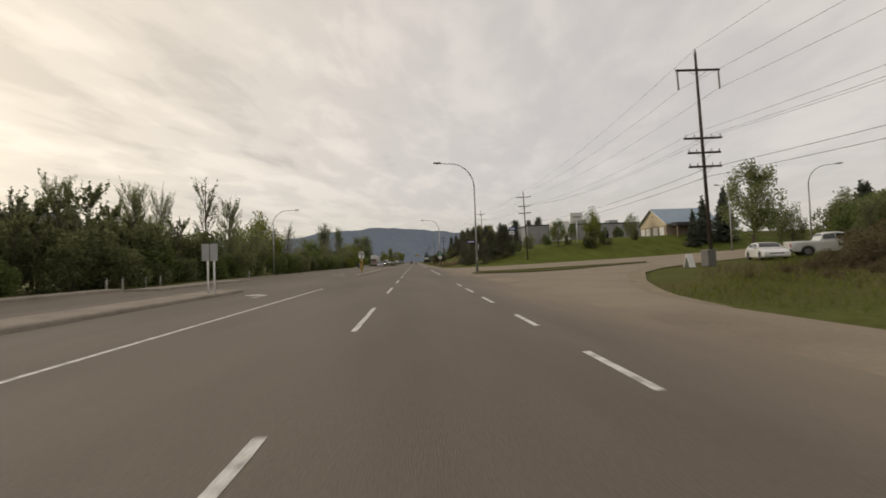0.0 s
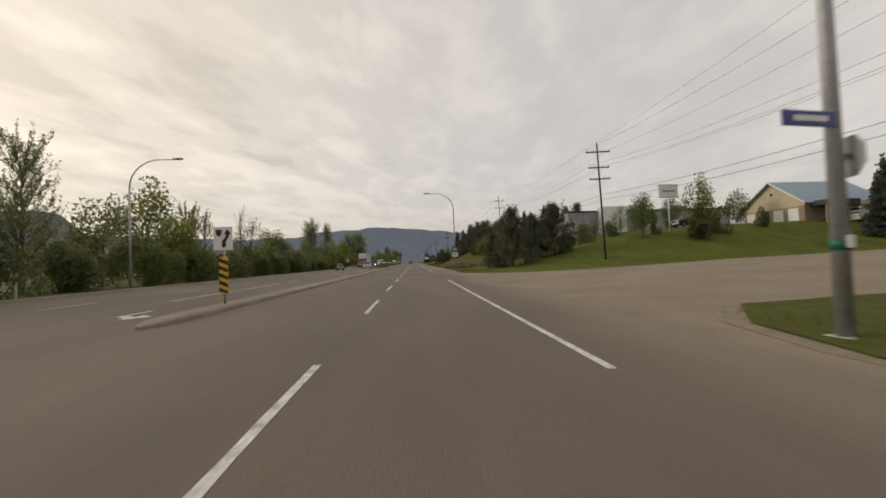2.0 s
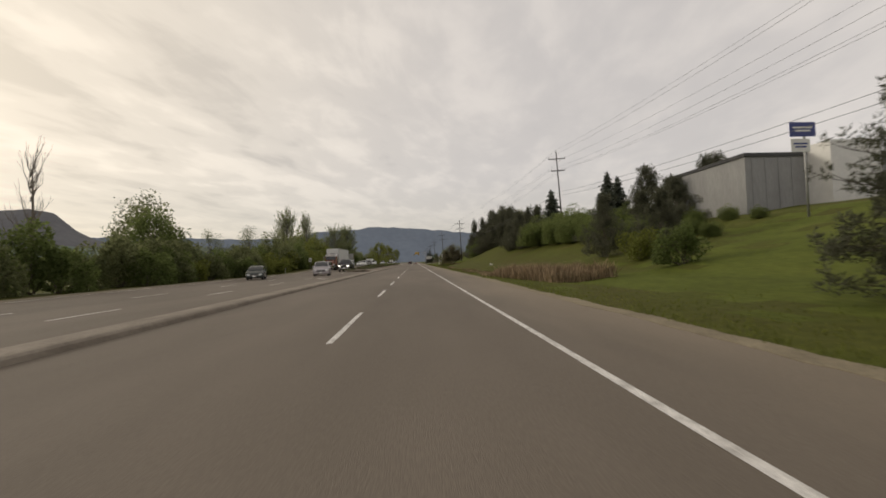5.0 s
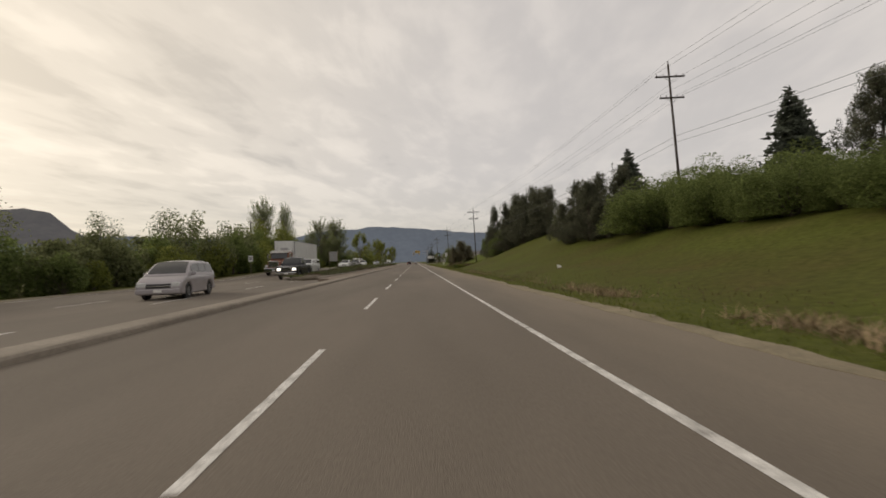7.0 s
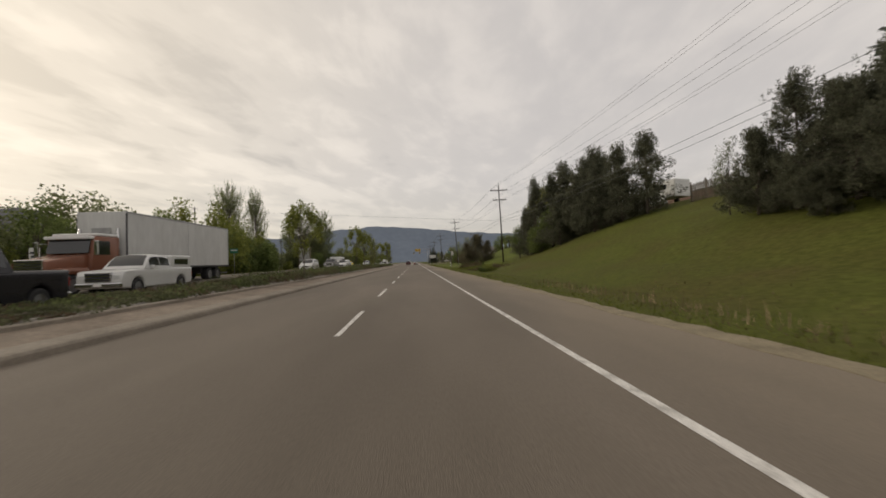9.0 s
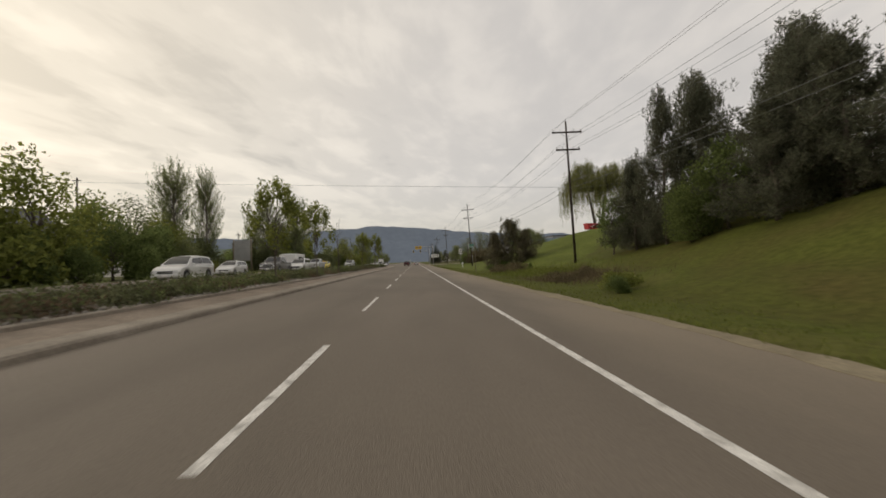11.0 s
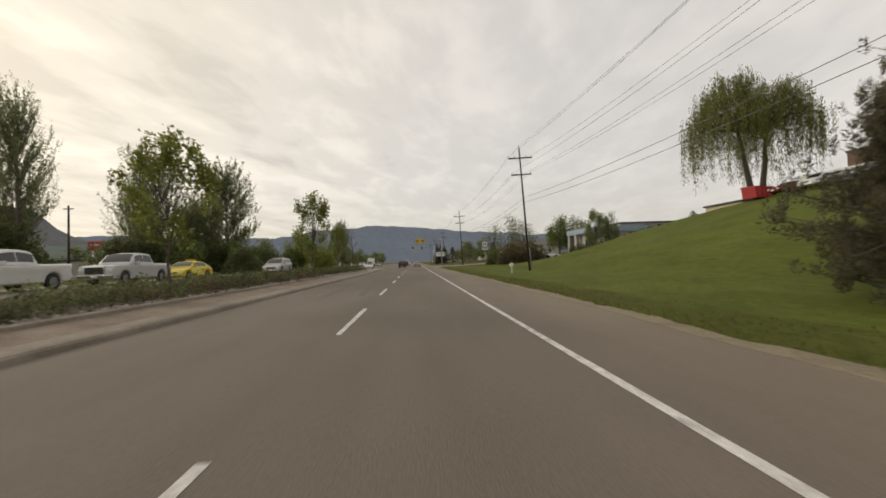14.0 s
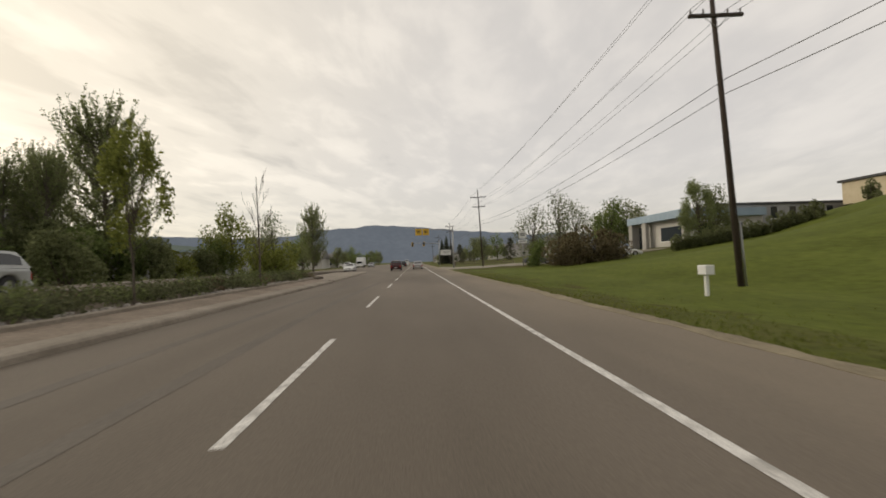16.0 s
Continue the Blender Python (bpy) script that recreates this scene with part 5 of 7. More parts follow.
POLES = [  # x, y, top, crossarms, level of the lower cables
    (23.5, -30, 16.4, [(15.0, 1.75), (9.9, 1.5), (8.8, 1.3), (7.7, 1.3)], 6.9),
    (21.95, 28.4, 16.5, [(15.1, 1.75), (9.9, 1.5), (8.8, 1.3), (7.75, 1.3)], 7.0),
    (22.9, 80.5, 14.9, [(13.9, 1.5), (12.0, 1.3), (10.6, 1.3)], 8.1),
    (26.2, 151, 20.0, [(18.65, 1.5), (16.55, 1.25)], 12.2),
    (15.65, 215.1, 14.65, [(13.56, 1.5), (11.83, 1.2)], 8.1),
    (13.95, 274, 14.95, [(13.65, 1.5), (11.6, 1.25)], 8.2),
    (12.7, 332, 14.4, [(13.1, 1.5), (11.3, 1.2)], 8.0),
    (12.4, 392, 14.2, [(12.9, 1.5), (11.1, 1.2)], 7.8),
    (12.2, 455, 14.2, [(12.9, 1.5), (11.1, 1.2)], 7.8),
    (12.0, 520, 14.2, [(12.9, 1.5), (11.1, 1.2)], 7.8)]
LEAN = [1.6, 1.6, 1.9, 2.6, 1.6, 2.8, 2.0, 1.5, 1.0, 1.0]
for i, (x, y, top, arms, low) in enumerate(POLES):
    utility_pole(x, y, top, arms, lean=LEAN[i], label="tall weathered wooden power pole with crossarms" if i > 1 else "tall dark wooden power pole with four crossarms", hung=i < 2, cans=i == 5)


def wire(a, b, sag, r, label):
    a, b = Vector(a), Vector(b)
    pts = [a.lerp(b, t) - Vector((0, 0, 4 * sag * t * (1 - t))) for t in np.linspace(0, 1, 19)]
    v, f = tube(pts, r, 5)
    tagged(mesh_ob("power_line", v, f, CABLE, smooth=True), label=label, category="cable", group="overhead lines")


def on_pole(k, u, z):
    """A point at height z and offset u across the leaning pole k."""
    x, y = POLES[k][:2]
    return (x + u - math.tan(radians(LEAN[k])) * (z - land(x, y)), y - 0.13, z)


for k in range(len(POLES) - 1):
    (xa, ya, ta, aa, la), (xb, yb, tb, ab, lb) = POLES[k], POLES[k + 1]
    hung_a, hung_b = (1.45 if ya < 30 else -0.25), (1.45 if yb < 30 else -0.25)
    for u in (-1.44, 1.44):
        wire(on_pole(k, u, aa[0][0] - hung_a), on_pole(k + 1, u, ab[0][0] - hung_b), 1.0, 0.011, "thin sagging power line between poles")
    wire(on_pole(k, 0, ta + 0.25), on_pole(k + 1, 0, tb + 0.25), 0.9, 0.0105, "thin sagging power line between pole tops")
    for u in (-1.1, 0.55, 1.1):
        wire(on_pole(k, u, aa[1][0] + 0.27), on_pole(k + 1, u, ab[1][0] + 0.27), 1.2, 0.0105, "thin sagging power line on crossarms")
    for dz in (0.0, 0.62):
        wire(on_pole(k, 0.2, la + dz), on_pole(k + 1, 0.2, lb + dz), 0.9, 0.017, "thick black communication cable between poles")
for x, y, top in ((-50, 240, 15.2), (-43.9, 280, 9.6), (-62, 318, 10), (-75, 335, 9.0)):
    root = thing("utility_pole", pose(x, y, land(x, y)), "slim wooden pole behind the trees", "utility pole")
    tube_part("pole", [(0, 0, -0.3), (0, 0, top)], [0.15, 0.1], POLE_WOOD, root)
    part("crossarm", block(-0.6, 0.6, -0.06, 0.06, top - 0.5, top - 0.38, 0.01), POLE_WOOD, root)
wire(on_pole(4, 0, 8.1), (-50, 240, 15.0), 0.1, 0.014, "service cable strung across the highway")
wire(on_pole(4, 0, 7.95), (48, 222, 14), 0.6, 0.014, "service cable strung up the bank")


def street_lamp(x, y, base, height, arm, heading, label, sleeve=True):
    """A tapered steel mast with a long curved arm; the arm points along local -x."""
    root = thing("street_lamp", pose(x, y, base, 0, 0, heading), label, "street lamp", "street lamps")
    h = height
    tube_part("mast", [(0, 0, -0.2), (0, 0, h * 0.45), (0, 0, h * 0.78)], [0.115, 0.09, 0.07], STEEL, root, 10)
    bend = [(0, 0, h * 0.78)] + [(-arm * (1 - math.cos(a)) * 0.62, 0, h * 0.78 + h * 0.215 * math.sin(a)) for a in np.linspace(0.15, 1.45, 9)] + [(-arm * 0.93, 0, h * 0.995)]
    tube_part("arm", bend, np.linspace(0.065, 0.035, len(bend)), STEEL, root, 8)
    bm = block(-0.36, 0.36, -0.15, 0.15, -0.07, 0.06, 0.04)
    bmesh.ops.translate(bm, verts=list(bm.verts), vec=(-arm, 0, h))
    head = part("luminaire", bm, STEEL, root)
    bm = block(-0.22, 0.2, -0.11, 0.11, -0.10, -0.06, 0.02)
    bmesh.ops.translate(bm, verts=list(bm.verts), vec=(-arm, 0, h))
    part("lens", bm, LENS, head)
    part("base_plate", block(-0.17, 0.17, -0.17, 0.17, -0.12, -0.02, 0.01), STEEL, root)
    return root


lamp_1 = street_lamp(5.85, 39.1, 0.12, 10.8, 3.7, 8, "grey steel street lamp with a curved arm on the traffic island")
lamp_3 = street_lamp(5.17, 85.9, 0.0, 10.25, 3.55, 0, "grey steel street lamp carrying a small green sign")
street_lamp(-24.1, 69.4, -0.1, 11.0, 4.0, 180, "grey steel street lamp with a curved arm before the trees")
street_lamp(49.4, 46.5, land(49.4, 46.5), 10.3, 3.0, 150, "grey steel street lamp beside the side road")
street_lamp(48, 57.5, land(48, 57.5), 10.0, 3.0, 20, "pale steel street lamp beside the side road")


# ---------------------------------------------------------------- signs
def plate(name, w, h, x, z, mat, parent, y=0.0, thick=0.03, radius=0.0):
    return part(name, block(x - w / 2, x + w / 2, y - thick / 2, y + thick / 2, z - h / 2, z + h / 2, min(0.012, thick / 3)), mat, parent)


def bars(parent, w, rows, x, z, mat, y, tall=0.06):
    """Unreadable writing as plain bars."""
    for k, f in enumerate(rows):
        plate("lettering", w * f, tall, x, z - k * tall * 1.8, mat, parent, y, 0.008)


# street name blade and control box on the island's lamp
blade = plate("name_blade", 0.95, 0.22, -0.56, 3.0, SIGN_BLUE, lamp_1, -0.1)
tagged(blade, label="blue street name blade")
bars(blade, 0.6, [1.0], -0.56, 3.0, SIGN_WHITE, -0.12, 0.08)
bm = bmesh.new()
rim = [(0.31 * math.cos(radians(22.5 + 45 * k)), 0.31 * math.sin(radians(22.5 + 45 * k))) for k in range(8)]
front = bm.faces.new([bm.verts.new((0.012, u, w)) for u, w in rim])
grown = bmesh.ops.extrude_face_region(bm, geom=[front])
bmesh.ops.translate(bm, verts=[v for v in grown["geom"] if isinstance(v, bmesh.types.BMVert)], vec=(-0.024, 0, 0))
bmesh.ops.recalc_face_normals(bm, faces=list(bm.faces))
bmesh.ops.rotate(bm, cent=(0, 0, 0), matrix=Matrix.Rotation(radians(-28), 3, "Z"), verts=list(bm.verts))
bmesh.ops.translate(bm, verts=list(bm.verts), vec=(0.19, -0.06, 2.5))
part("stop_sign_back", bm, GREY_BACK, lamp_1, "octagonal grey sign back")
part("sign_bracket", block(0.05, 0.2, -0.08, -0.04, 2.46, 2.54, 0.006), STEEL, lamp_1)
tube_part("sticker_band", [(0, 0, 1.18), (0, 0, 1.34)], 0.118, SIGN_GREEN, lamp_1, 10, "green band round the mast")
plate("reflector", 0.12, 0.18, 0, 1.3, SIGN_WHITE, lamp_1, -0.13)
# green sign with a white tab on the next lamp
g = plate("sign_plate", 0.74, 0.68, 0.0, 2.74, SIGN_GREEN, lamp_3, -0.14)
tagged(g, label="green sign plate")
bars(g, 0.5, [0.9, 0.7], 0, 2.84, SIGN_WHITE, -0.16, 0.07)
w_ = plate("tab_plate", 0.74, 0.54, 0.0, 2.12, SIGN_WHITE, lamp_3, -0.14)
tagged(w_, label="white tab plate")
bars(w_, 0.5, [0.8, 1.0, 0.6], 0, 2.24, SIGN_GREEN, -0.16, 0.05)


def post_sign(x, y, base, panels, label, category="road sign", post_h=None, post_mat=STEEL, heading=0, posts=(0.0,), r=0.03):
    """Panels: name, width, height, centre x, centre z, material, bars material or None."""
    base += rise(y) if x < -20 else 0.0
    root = thing("road_sign", pose(x, y, base, 0, 0, heading), label, category)
    top = post_h or max(z + h / 2 for _, _, h, _, z, *_ in panels)
    for px in posts:
        tube_part("post", [(px, 0, -0.3), (px, 0, top)], r, post_mat, root, 6)
    for name, w, h, px, z, mat, ink in panels:
        p = plate(name, w, h, px, z, mat, root, -r - 0.02)
        if ink:
            bars(p, w * 0.75, [1.0, 0.8][:max(1, int(h / 0.35))], px, z + h * 0.12, ink, -r - 0.045, min(0.12, h * 0.18))
    return root


# keep-right sign and striped marker at the median's nose
keep = thing("keep_right_sign", pose(-6.58, 47.9, 0.16), "white arrow sign over a yellow and black striped marker", "road sign")
tube_part("post", [(0, 0, -0.15), (0, 0, 2.6)], 0.035, STEEL, keep, 6)
face = plate("sign_plate", 0.62, 0.78, 0, 2.2, SIGN_WHITE, keep, -0.06)
bm = bmesh.new()
arrow = [(-0.03, -0.3), (0.09, -0.3), (0.09, -0.12), (0.2, 0.06), (0.2, 0.14), (0.27, 0.14), (0.15, 0.31), (0.03, 0.14), (0.1, 0.14), (0.1, 0.08), (-0.03, -0.1)]
fc = bm.faces.new([bm.verts.new((x, -0.085, 2.2 + z)) for x, z in arrow])
r_ = bmesh.ops.extrude_face_region(bm, geom=[fc])
bmesh.ops.translate(bm, verts=[v for v in r_["geom"] if isinstance(v, bmesh.types.BMVert)], vec=(0, 0.012, 0))
part("arrow", bm, BLACK, face)
bm = bmesh.new()
bm.faces.new([bm.verts.new((x, -0.088, 2.2 + z)) for x, z in ((-0.24, 0.3), (-0.02, 0.3), (-0.05, 0.14), (-0.13, 0.05), (-0.21, 0.14))])
part("island_symbol", bm, BLACK, face)
mark = plate("hazard_marker", 0.3, 1.25, 0, 0.95, YELLOW, keep, -0.06)
for k in range(5):
    bm = bmesh.new()
    z = 0.42 + k * 0.25
    q = [(-0.148, z + 0.13), (-0.148, z), (0.148, z - 0.13), (0.148, z)]
    bm.faces.new([bm.verts.new((x, -0.08, min(1.56, max(0.34, zz)))) for x, zz in q])
    part("stripe", bm, BLACK, mark)

post_sign(-10.4, 20.6, 0.17, [("sign_back", 0.36, 0.85, -0.2, 2.0, GREY_BACK, None), ("sign_back", 0.36, 0.85, 0.2, 2.0, GREY_BACK, None)], "pair of grey sign backs on two white posts", posts=(-0.13, 0.17), post_mat=WHITE, r=0.05)
post_sign(-22.6, 170.7, -0.1, [("sign_plate", 0.6, 0.8, 0, 2.3, SIGN_WHITE, BLACK)], "small white roadside sign on a wooden post", post_mat=WOOD_POST, r=0.05)
post_sign(-23.5, 199, -0.1, [("sign_plate", 1.0, 0.6, 0, 3.1, SIGN_GREEN, SIGN_WHITE)], "small green roadside sign before the trees")
board = post_sign(-24.4, 235.6, -0.1, [("sign_back", 2.2, 2.9, 0, 3.3, GREY_BACK, None)], "large ribbed sign back on timber posts", posts=(-1.2, 1.2), post_mat=WOOD_POST, r=0.11, post_h=4.9)
for k in range(9):
    part("rib", block(-1.08, 1.08, -0.21, -0.15, 1.95 + k * 0.32, 2.02 + k * 0.32, 0.01), STEEL, board)
post_sign(15.9, 315.5, land(15.9, 315.5), [("sign_plate", 1.1, 1.1, 0, 4.6, SIGN_WHITE, BLACK), ("lower_plate", 1.3, 0.5, 0, 3.6, SIGN_WHITE, BLACK)], "white business sign on a thin post by the driveway", r=0.06)
red = post_sign(-84, 338, -0.1, [("sign_plate", 4.4, 2.4, 0, 8.6, SIGN_RED, SIGN_WHITE)], "red and white business sign on two tall white posts", posts=(-1.2, 1.2), post_mat=WHITE, r=0.22)
SIGN_X, SIGN_Y = 7.22, 224.5
guide = thing("guide_sign", pose(SIGN_X, SIGN_Y, land(SIGN_X, SIGN_Y)), "green white-rimmed guide sign hung from a wooden gallows post", "road sign")
GL = land(SIGN_X, SIGN_Y)
part("post", block(-0.035, 0.035, -0.035, 0.035, -0.3, 3.40 - GL, 0.008), WOOD_POST, guide)
part("arm", block(-0.82, 0.06, -0.036, 0.036, 3.32 - GL, 3.40 - GL, 0.008), WOOD_POST, guide)
part("side_rail", block(-0.82, -0.77, -0.03, 0.03, 2.72 - GL, 3.32 - GL, 0.006), WHITE, guide)
GZ = 3.03 - GL
rim_ = plate("white_rim", 0.60, 0.45, -0.42, GZ, SIGN_WHITE, guide, -0.01, 0.025)
face_ = plate("green_face", 0.56, 0.41, -0.42, GZ, SIGN_GREEN, guide, -0.026, 0.012)
bars(face_, 0.36, [1.0], -0.42, GZ + 0.07, PALE_GREEN, -0.036, 0.09)
for u, w in ((-0.19, 0.06), (-0.10, 0.05), (-0.01, 0.07), (0.09, 0.06), (0.17, 0.04)):
    part("letter_bar", block(-0.42 + u - w / 2, -0.42 + u + w / 2, -0.037, -0.031, GZ - 0.13, GZ - 0.06, 0.001), SIGN_WHITE, face_)
for x in (-0.64, -0.2):
    tube_part("hanger", [(x, -0.01, GZ + 0.22), (x, -0.01, 3.34 - GL)], 0.01, STEEL, guide, 5)
for x, y in ((-24, 32.5), (-24, 34.2), (-24, 37), (-24, 39), (-24.4, 60), (-24.2, 159)):
    root = thing("marker_post", pose(x, y, land(x, y)), "short white wooden marker post in the verge", "marker post", "marker posts")
    part("post", block(-0.065, 0.065, -0.035, 0.035, -0.2, 1.05, 0.012), DULL_WHITE, root)
    part("reflector", block(-0.05, 0.05, -0.055, -0.04, 0.92, 1.04, 0.004), BLACK, root)

# white pylon sign by the warehouse
bill = thing("pylon_sign", pose(37.3, 89.6, land(37.3, 89.6)), "white business sign panel on a white steel pole", "business sign")
tube_part("pole", [(0, 0, -0.3), (0, 0, 6.9)], 0.11, WHITE, bill)
p_ = plate("panel", 2.9, 1.75, 0, 5.9, SIGN_WHITE, bill, -0.02, 0.28)
bars(p_, 2.0, [1.0], 0.0, 5.9, material("grey_ink", [(0.2, 0.2, 0.2), (0.26, 0.26, 0.26)]), -0.17, 0.26)
for z in (5.0, 6.8):
    part("rim", block(-1.47, 1.47, -0.2, 0.16, z - 0.05, z + 0.05, 0.01), STEEL, p_)
# blue panels beyond the pines
post_sign(27, 108, land(27, 108), [("sign_plate", 1.9, 1.0, -0.2, 6.0, SIGN_BLUE, SIGN_WHITE), ("lower_plate", 1.4, 0.9, -0.4, 4.9, SIGN_WHITE, SIGN_BLUE)], "blue and white business sign behind the pines", r=0.08)
# A-frame board and metal cabinet at the corner
aboard = thing("sandwich_board", pose(19.3, 27.2, land(19.3, 27.2), 0, 0, 20), "white folding sandwich board on the grass", "sandwich board")
for s in (-1, 1):
    bm = block(-0.32, 0.32, -0.02, 0.02, 0, 1.0, 0.008)
    bmesh.ops.rotate(bm, cent=(0, 0, 1.0), matrix=Matrix.Rotation(radians(14 * s), 3, "X"), verts=list(bm.verts))
    part("panel", bm, SIGN_WHITE, aboard)
cab = thing("utility_cabinet", pose(21.0, 27.5, land(21.0, 27.5), 0, 0, 10), "grey metal utility cabinet beside the power pole", "utility cabinet")
part("body", block(-0.36, 0.36, -0.3, 0.3, 0, 1.15, 0.03), PORCELAIN, cab)
part("roof", block(-0.4, 0.4, -0.34, 0.34, 1.15, 1.22, 0.02), PORCELAIN, cab)
part("door_handle", block(0.3, 0.34, -0.34, -0.3, 0.6, 0.85, 0.006), STEEL, cab)
mail = thing("mailbox", pose(11.4, 272.7, land(11.4, 272.7)), "white metal mailbox on a white timber post", "mailbox")
part("post", block(-0.06, 0.06, -0.06, 0.06, -0.2, 0.85, 0.01), WHITE, mail)
part("box", block(-0.19, 0.19, -0.23, 0.23, 0.84, 1.22, 0.035), WHITE, mail)
part("flag", block(0.19, 0.205, -0.1, 0.05, 1.02, 1.13, 0.004), SIGN_RED, mail)
bin_ = thing("skip_bin", pose(44.6, 274.6, land(44.6, 274.6), 0, 0, 12), "red steel waste skip under the willow", "waste skip")
bm = block(-1.6, 1.6, -0.9, 0.9, 0.1, 1.5, 0.03)
for v in bm.verts:
    if v.co.z < 0.8:
        v.co.x *= 0.86
part("body", bm, SIGN_RED, bin_)
for k in range(4):
    part("rib", block(-1.2 + k * 0.75, -1.1 + k * 0.75, -0.96, -0.88, 0.2, 1.5, 0.01), SIGN_RED, bin_)
part("rim", block(-1.68, 1.68, -0.98, 0.98, 1.46, 1.58, 0.02), SIGN_RED, bin_)
stone = thing("white_slab", pose(12.6, 148.1, land(12.6, 148.1) + 0.05, -24, 10, 30), "pale broken board lying on the grass", "board")
part("board", block(-0.3, 0.3, -0.025, 0.025, -0.1, 0.2, 0.008), SIGN_WHITE, stone)

# hoarding before three pines, a signal mast and a low fence at the far junction
board_ = thing("billboard", pose(11.5, 404, 0.4), "white billboard on two dark posts at the far junction", "billboard")
for x in (-1.6, 1.6):
    part("post", block(x - 0.1, x + 0.1, -0.1, 0.1, -0.4, 4.4, 0.02), POLE_WOOD, board_)
hoard = plate("panel", 4.2, 1.9, 0, 4.0, SIGN_WHITE, board_, -0.16, 0.1)
part("frame", block(-2.2, 2.2, -0.24, -0.08, 2.9, 3.05, 0.02), DARK_ROOF, board_)
bars(hoard, 2.6, [1.0, 0.7], 0, 4.3, GREY_BACK, -0.23, 0.22)
signal = thing("signal_mast", pose(7.4, 378, 0.0), "grey steel traffic signal mast with a long arm", "traffic signal")
tube_part("mast", [(0, 0, -0.2), (0, 0, 7.6)], [0.14, 0.1], STEEL, signal, 8)
tube_part("arm", [(0, 0, 6.6), (-4, 0, 6.9), (-8.5, 0, 7.0)], [0.09, 0.07, 0.05], STEEL, signal, 8)
for x in (-8.0, -4.6):
    head = part("signal_head", block(x - 0.18, x + 0.18, -0.14, 0.14, 6.1, 7.1, 0.04), BLACK, signal)
    part("backplate", block(x - 0.3, x + 0.3, 0.1, 0.13, 5.98, 7.22, 0.01), YELLOW, head)
rails = thing("post_rail_fence", pose(0, 0, 0), "low weathered timber post-and-rail fence by the driveway", "fence")
for k in range(7):
    part("post", block(9.0 + 2.2 * k - 0.07, 9.0 + 2.2 * k + 0.07, 346.93, 347.07, -0.2, 1.1, 0.01), WOOD_POST, rails)
for z in (0.45, 0.9):
    part("rail", block(8.8, 22.4, 346.9, 346.95, z, z + 0.13, 0.01), WOOD_POST, rails)

# overhead yellow warning sign
gan = thing("overhead_sign", pose(7.0, 330, 0.0), "yellow overhead warning boards on a steel mast arm", "road sign")
tube_part("mast", [(0, 0, -0.2), (0, 0, 7.4)], [0.16, 0.11], STEEL, gan)
tube_part("arm", [(0, 0, 6.9), (-3, 0, 7.1), (-7.2, 0, 7.1)], [0.09, 0.07, 0.05], STEEL, gan)
for x in (-6.2, -4.9):
    b = plate("board", 1.15, 1.2, x, 6.7, YELLOW, gan, -0.1, 0.06)
    bars(b, 0.7, [1.0, 0.8], x, 6.85, BLACK, -0.14, 0.14)


# ---------------------------------------------------------------- vehicles
SPECS = {  # length, width, height, hood, belt, cabin base from/to, roof from/to (as fractions of length), wheel radius, clearance, side panes
    "hatch": (3.8, 1.70, 1.52, 0.92, 0.98, 0.24, 0.98, 0.42, 0.90, 0.31, 0.20, 2),
    "sedan": (4.6, 1.78, 1.46, 0.88, 0.96, 0.27, 0.90, 0.43, 0.72, 0.32, 0.19, 2),
    "suv": (4.4, 1.82, 1.72, 1.00, 1.04, 0.22, 0.985, 0.42, 0.90, 0.36, 0.22, 2),
    "van": (4.45, 1.95, 1.84, 1.04, 1.10, 0.17, 0.985, 0.37, 0.90, 0.35, 0.21, 3),
    "pickup": (5.6, 2.02, 1.96, 1.22, 1.24, 0.27, 0.66, 0.38, 0.62, 0.39, 0.33, 2),
    "cargo_van": (5.4, 1.98, 2.3, 1.15, 1.25, 0.13, 0.99, 0.28, 0.98, 0.36, 0.25, 1)}
CAR_PAINT = {}


def car_paint(c):
    if c not in CAR_PAINT:
        CAR_PAINT[c] = paint("car_paint", c, 0.25, 0.15)
    return CAR_PAINT[c]


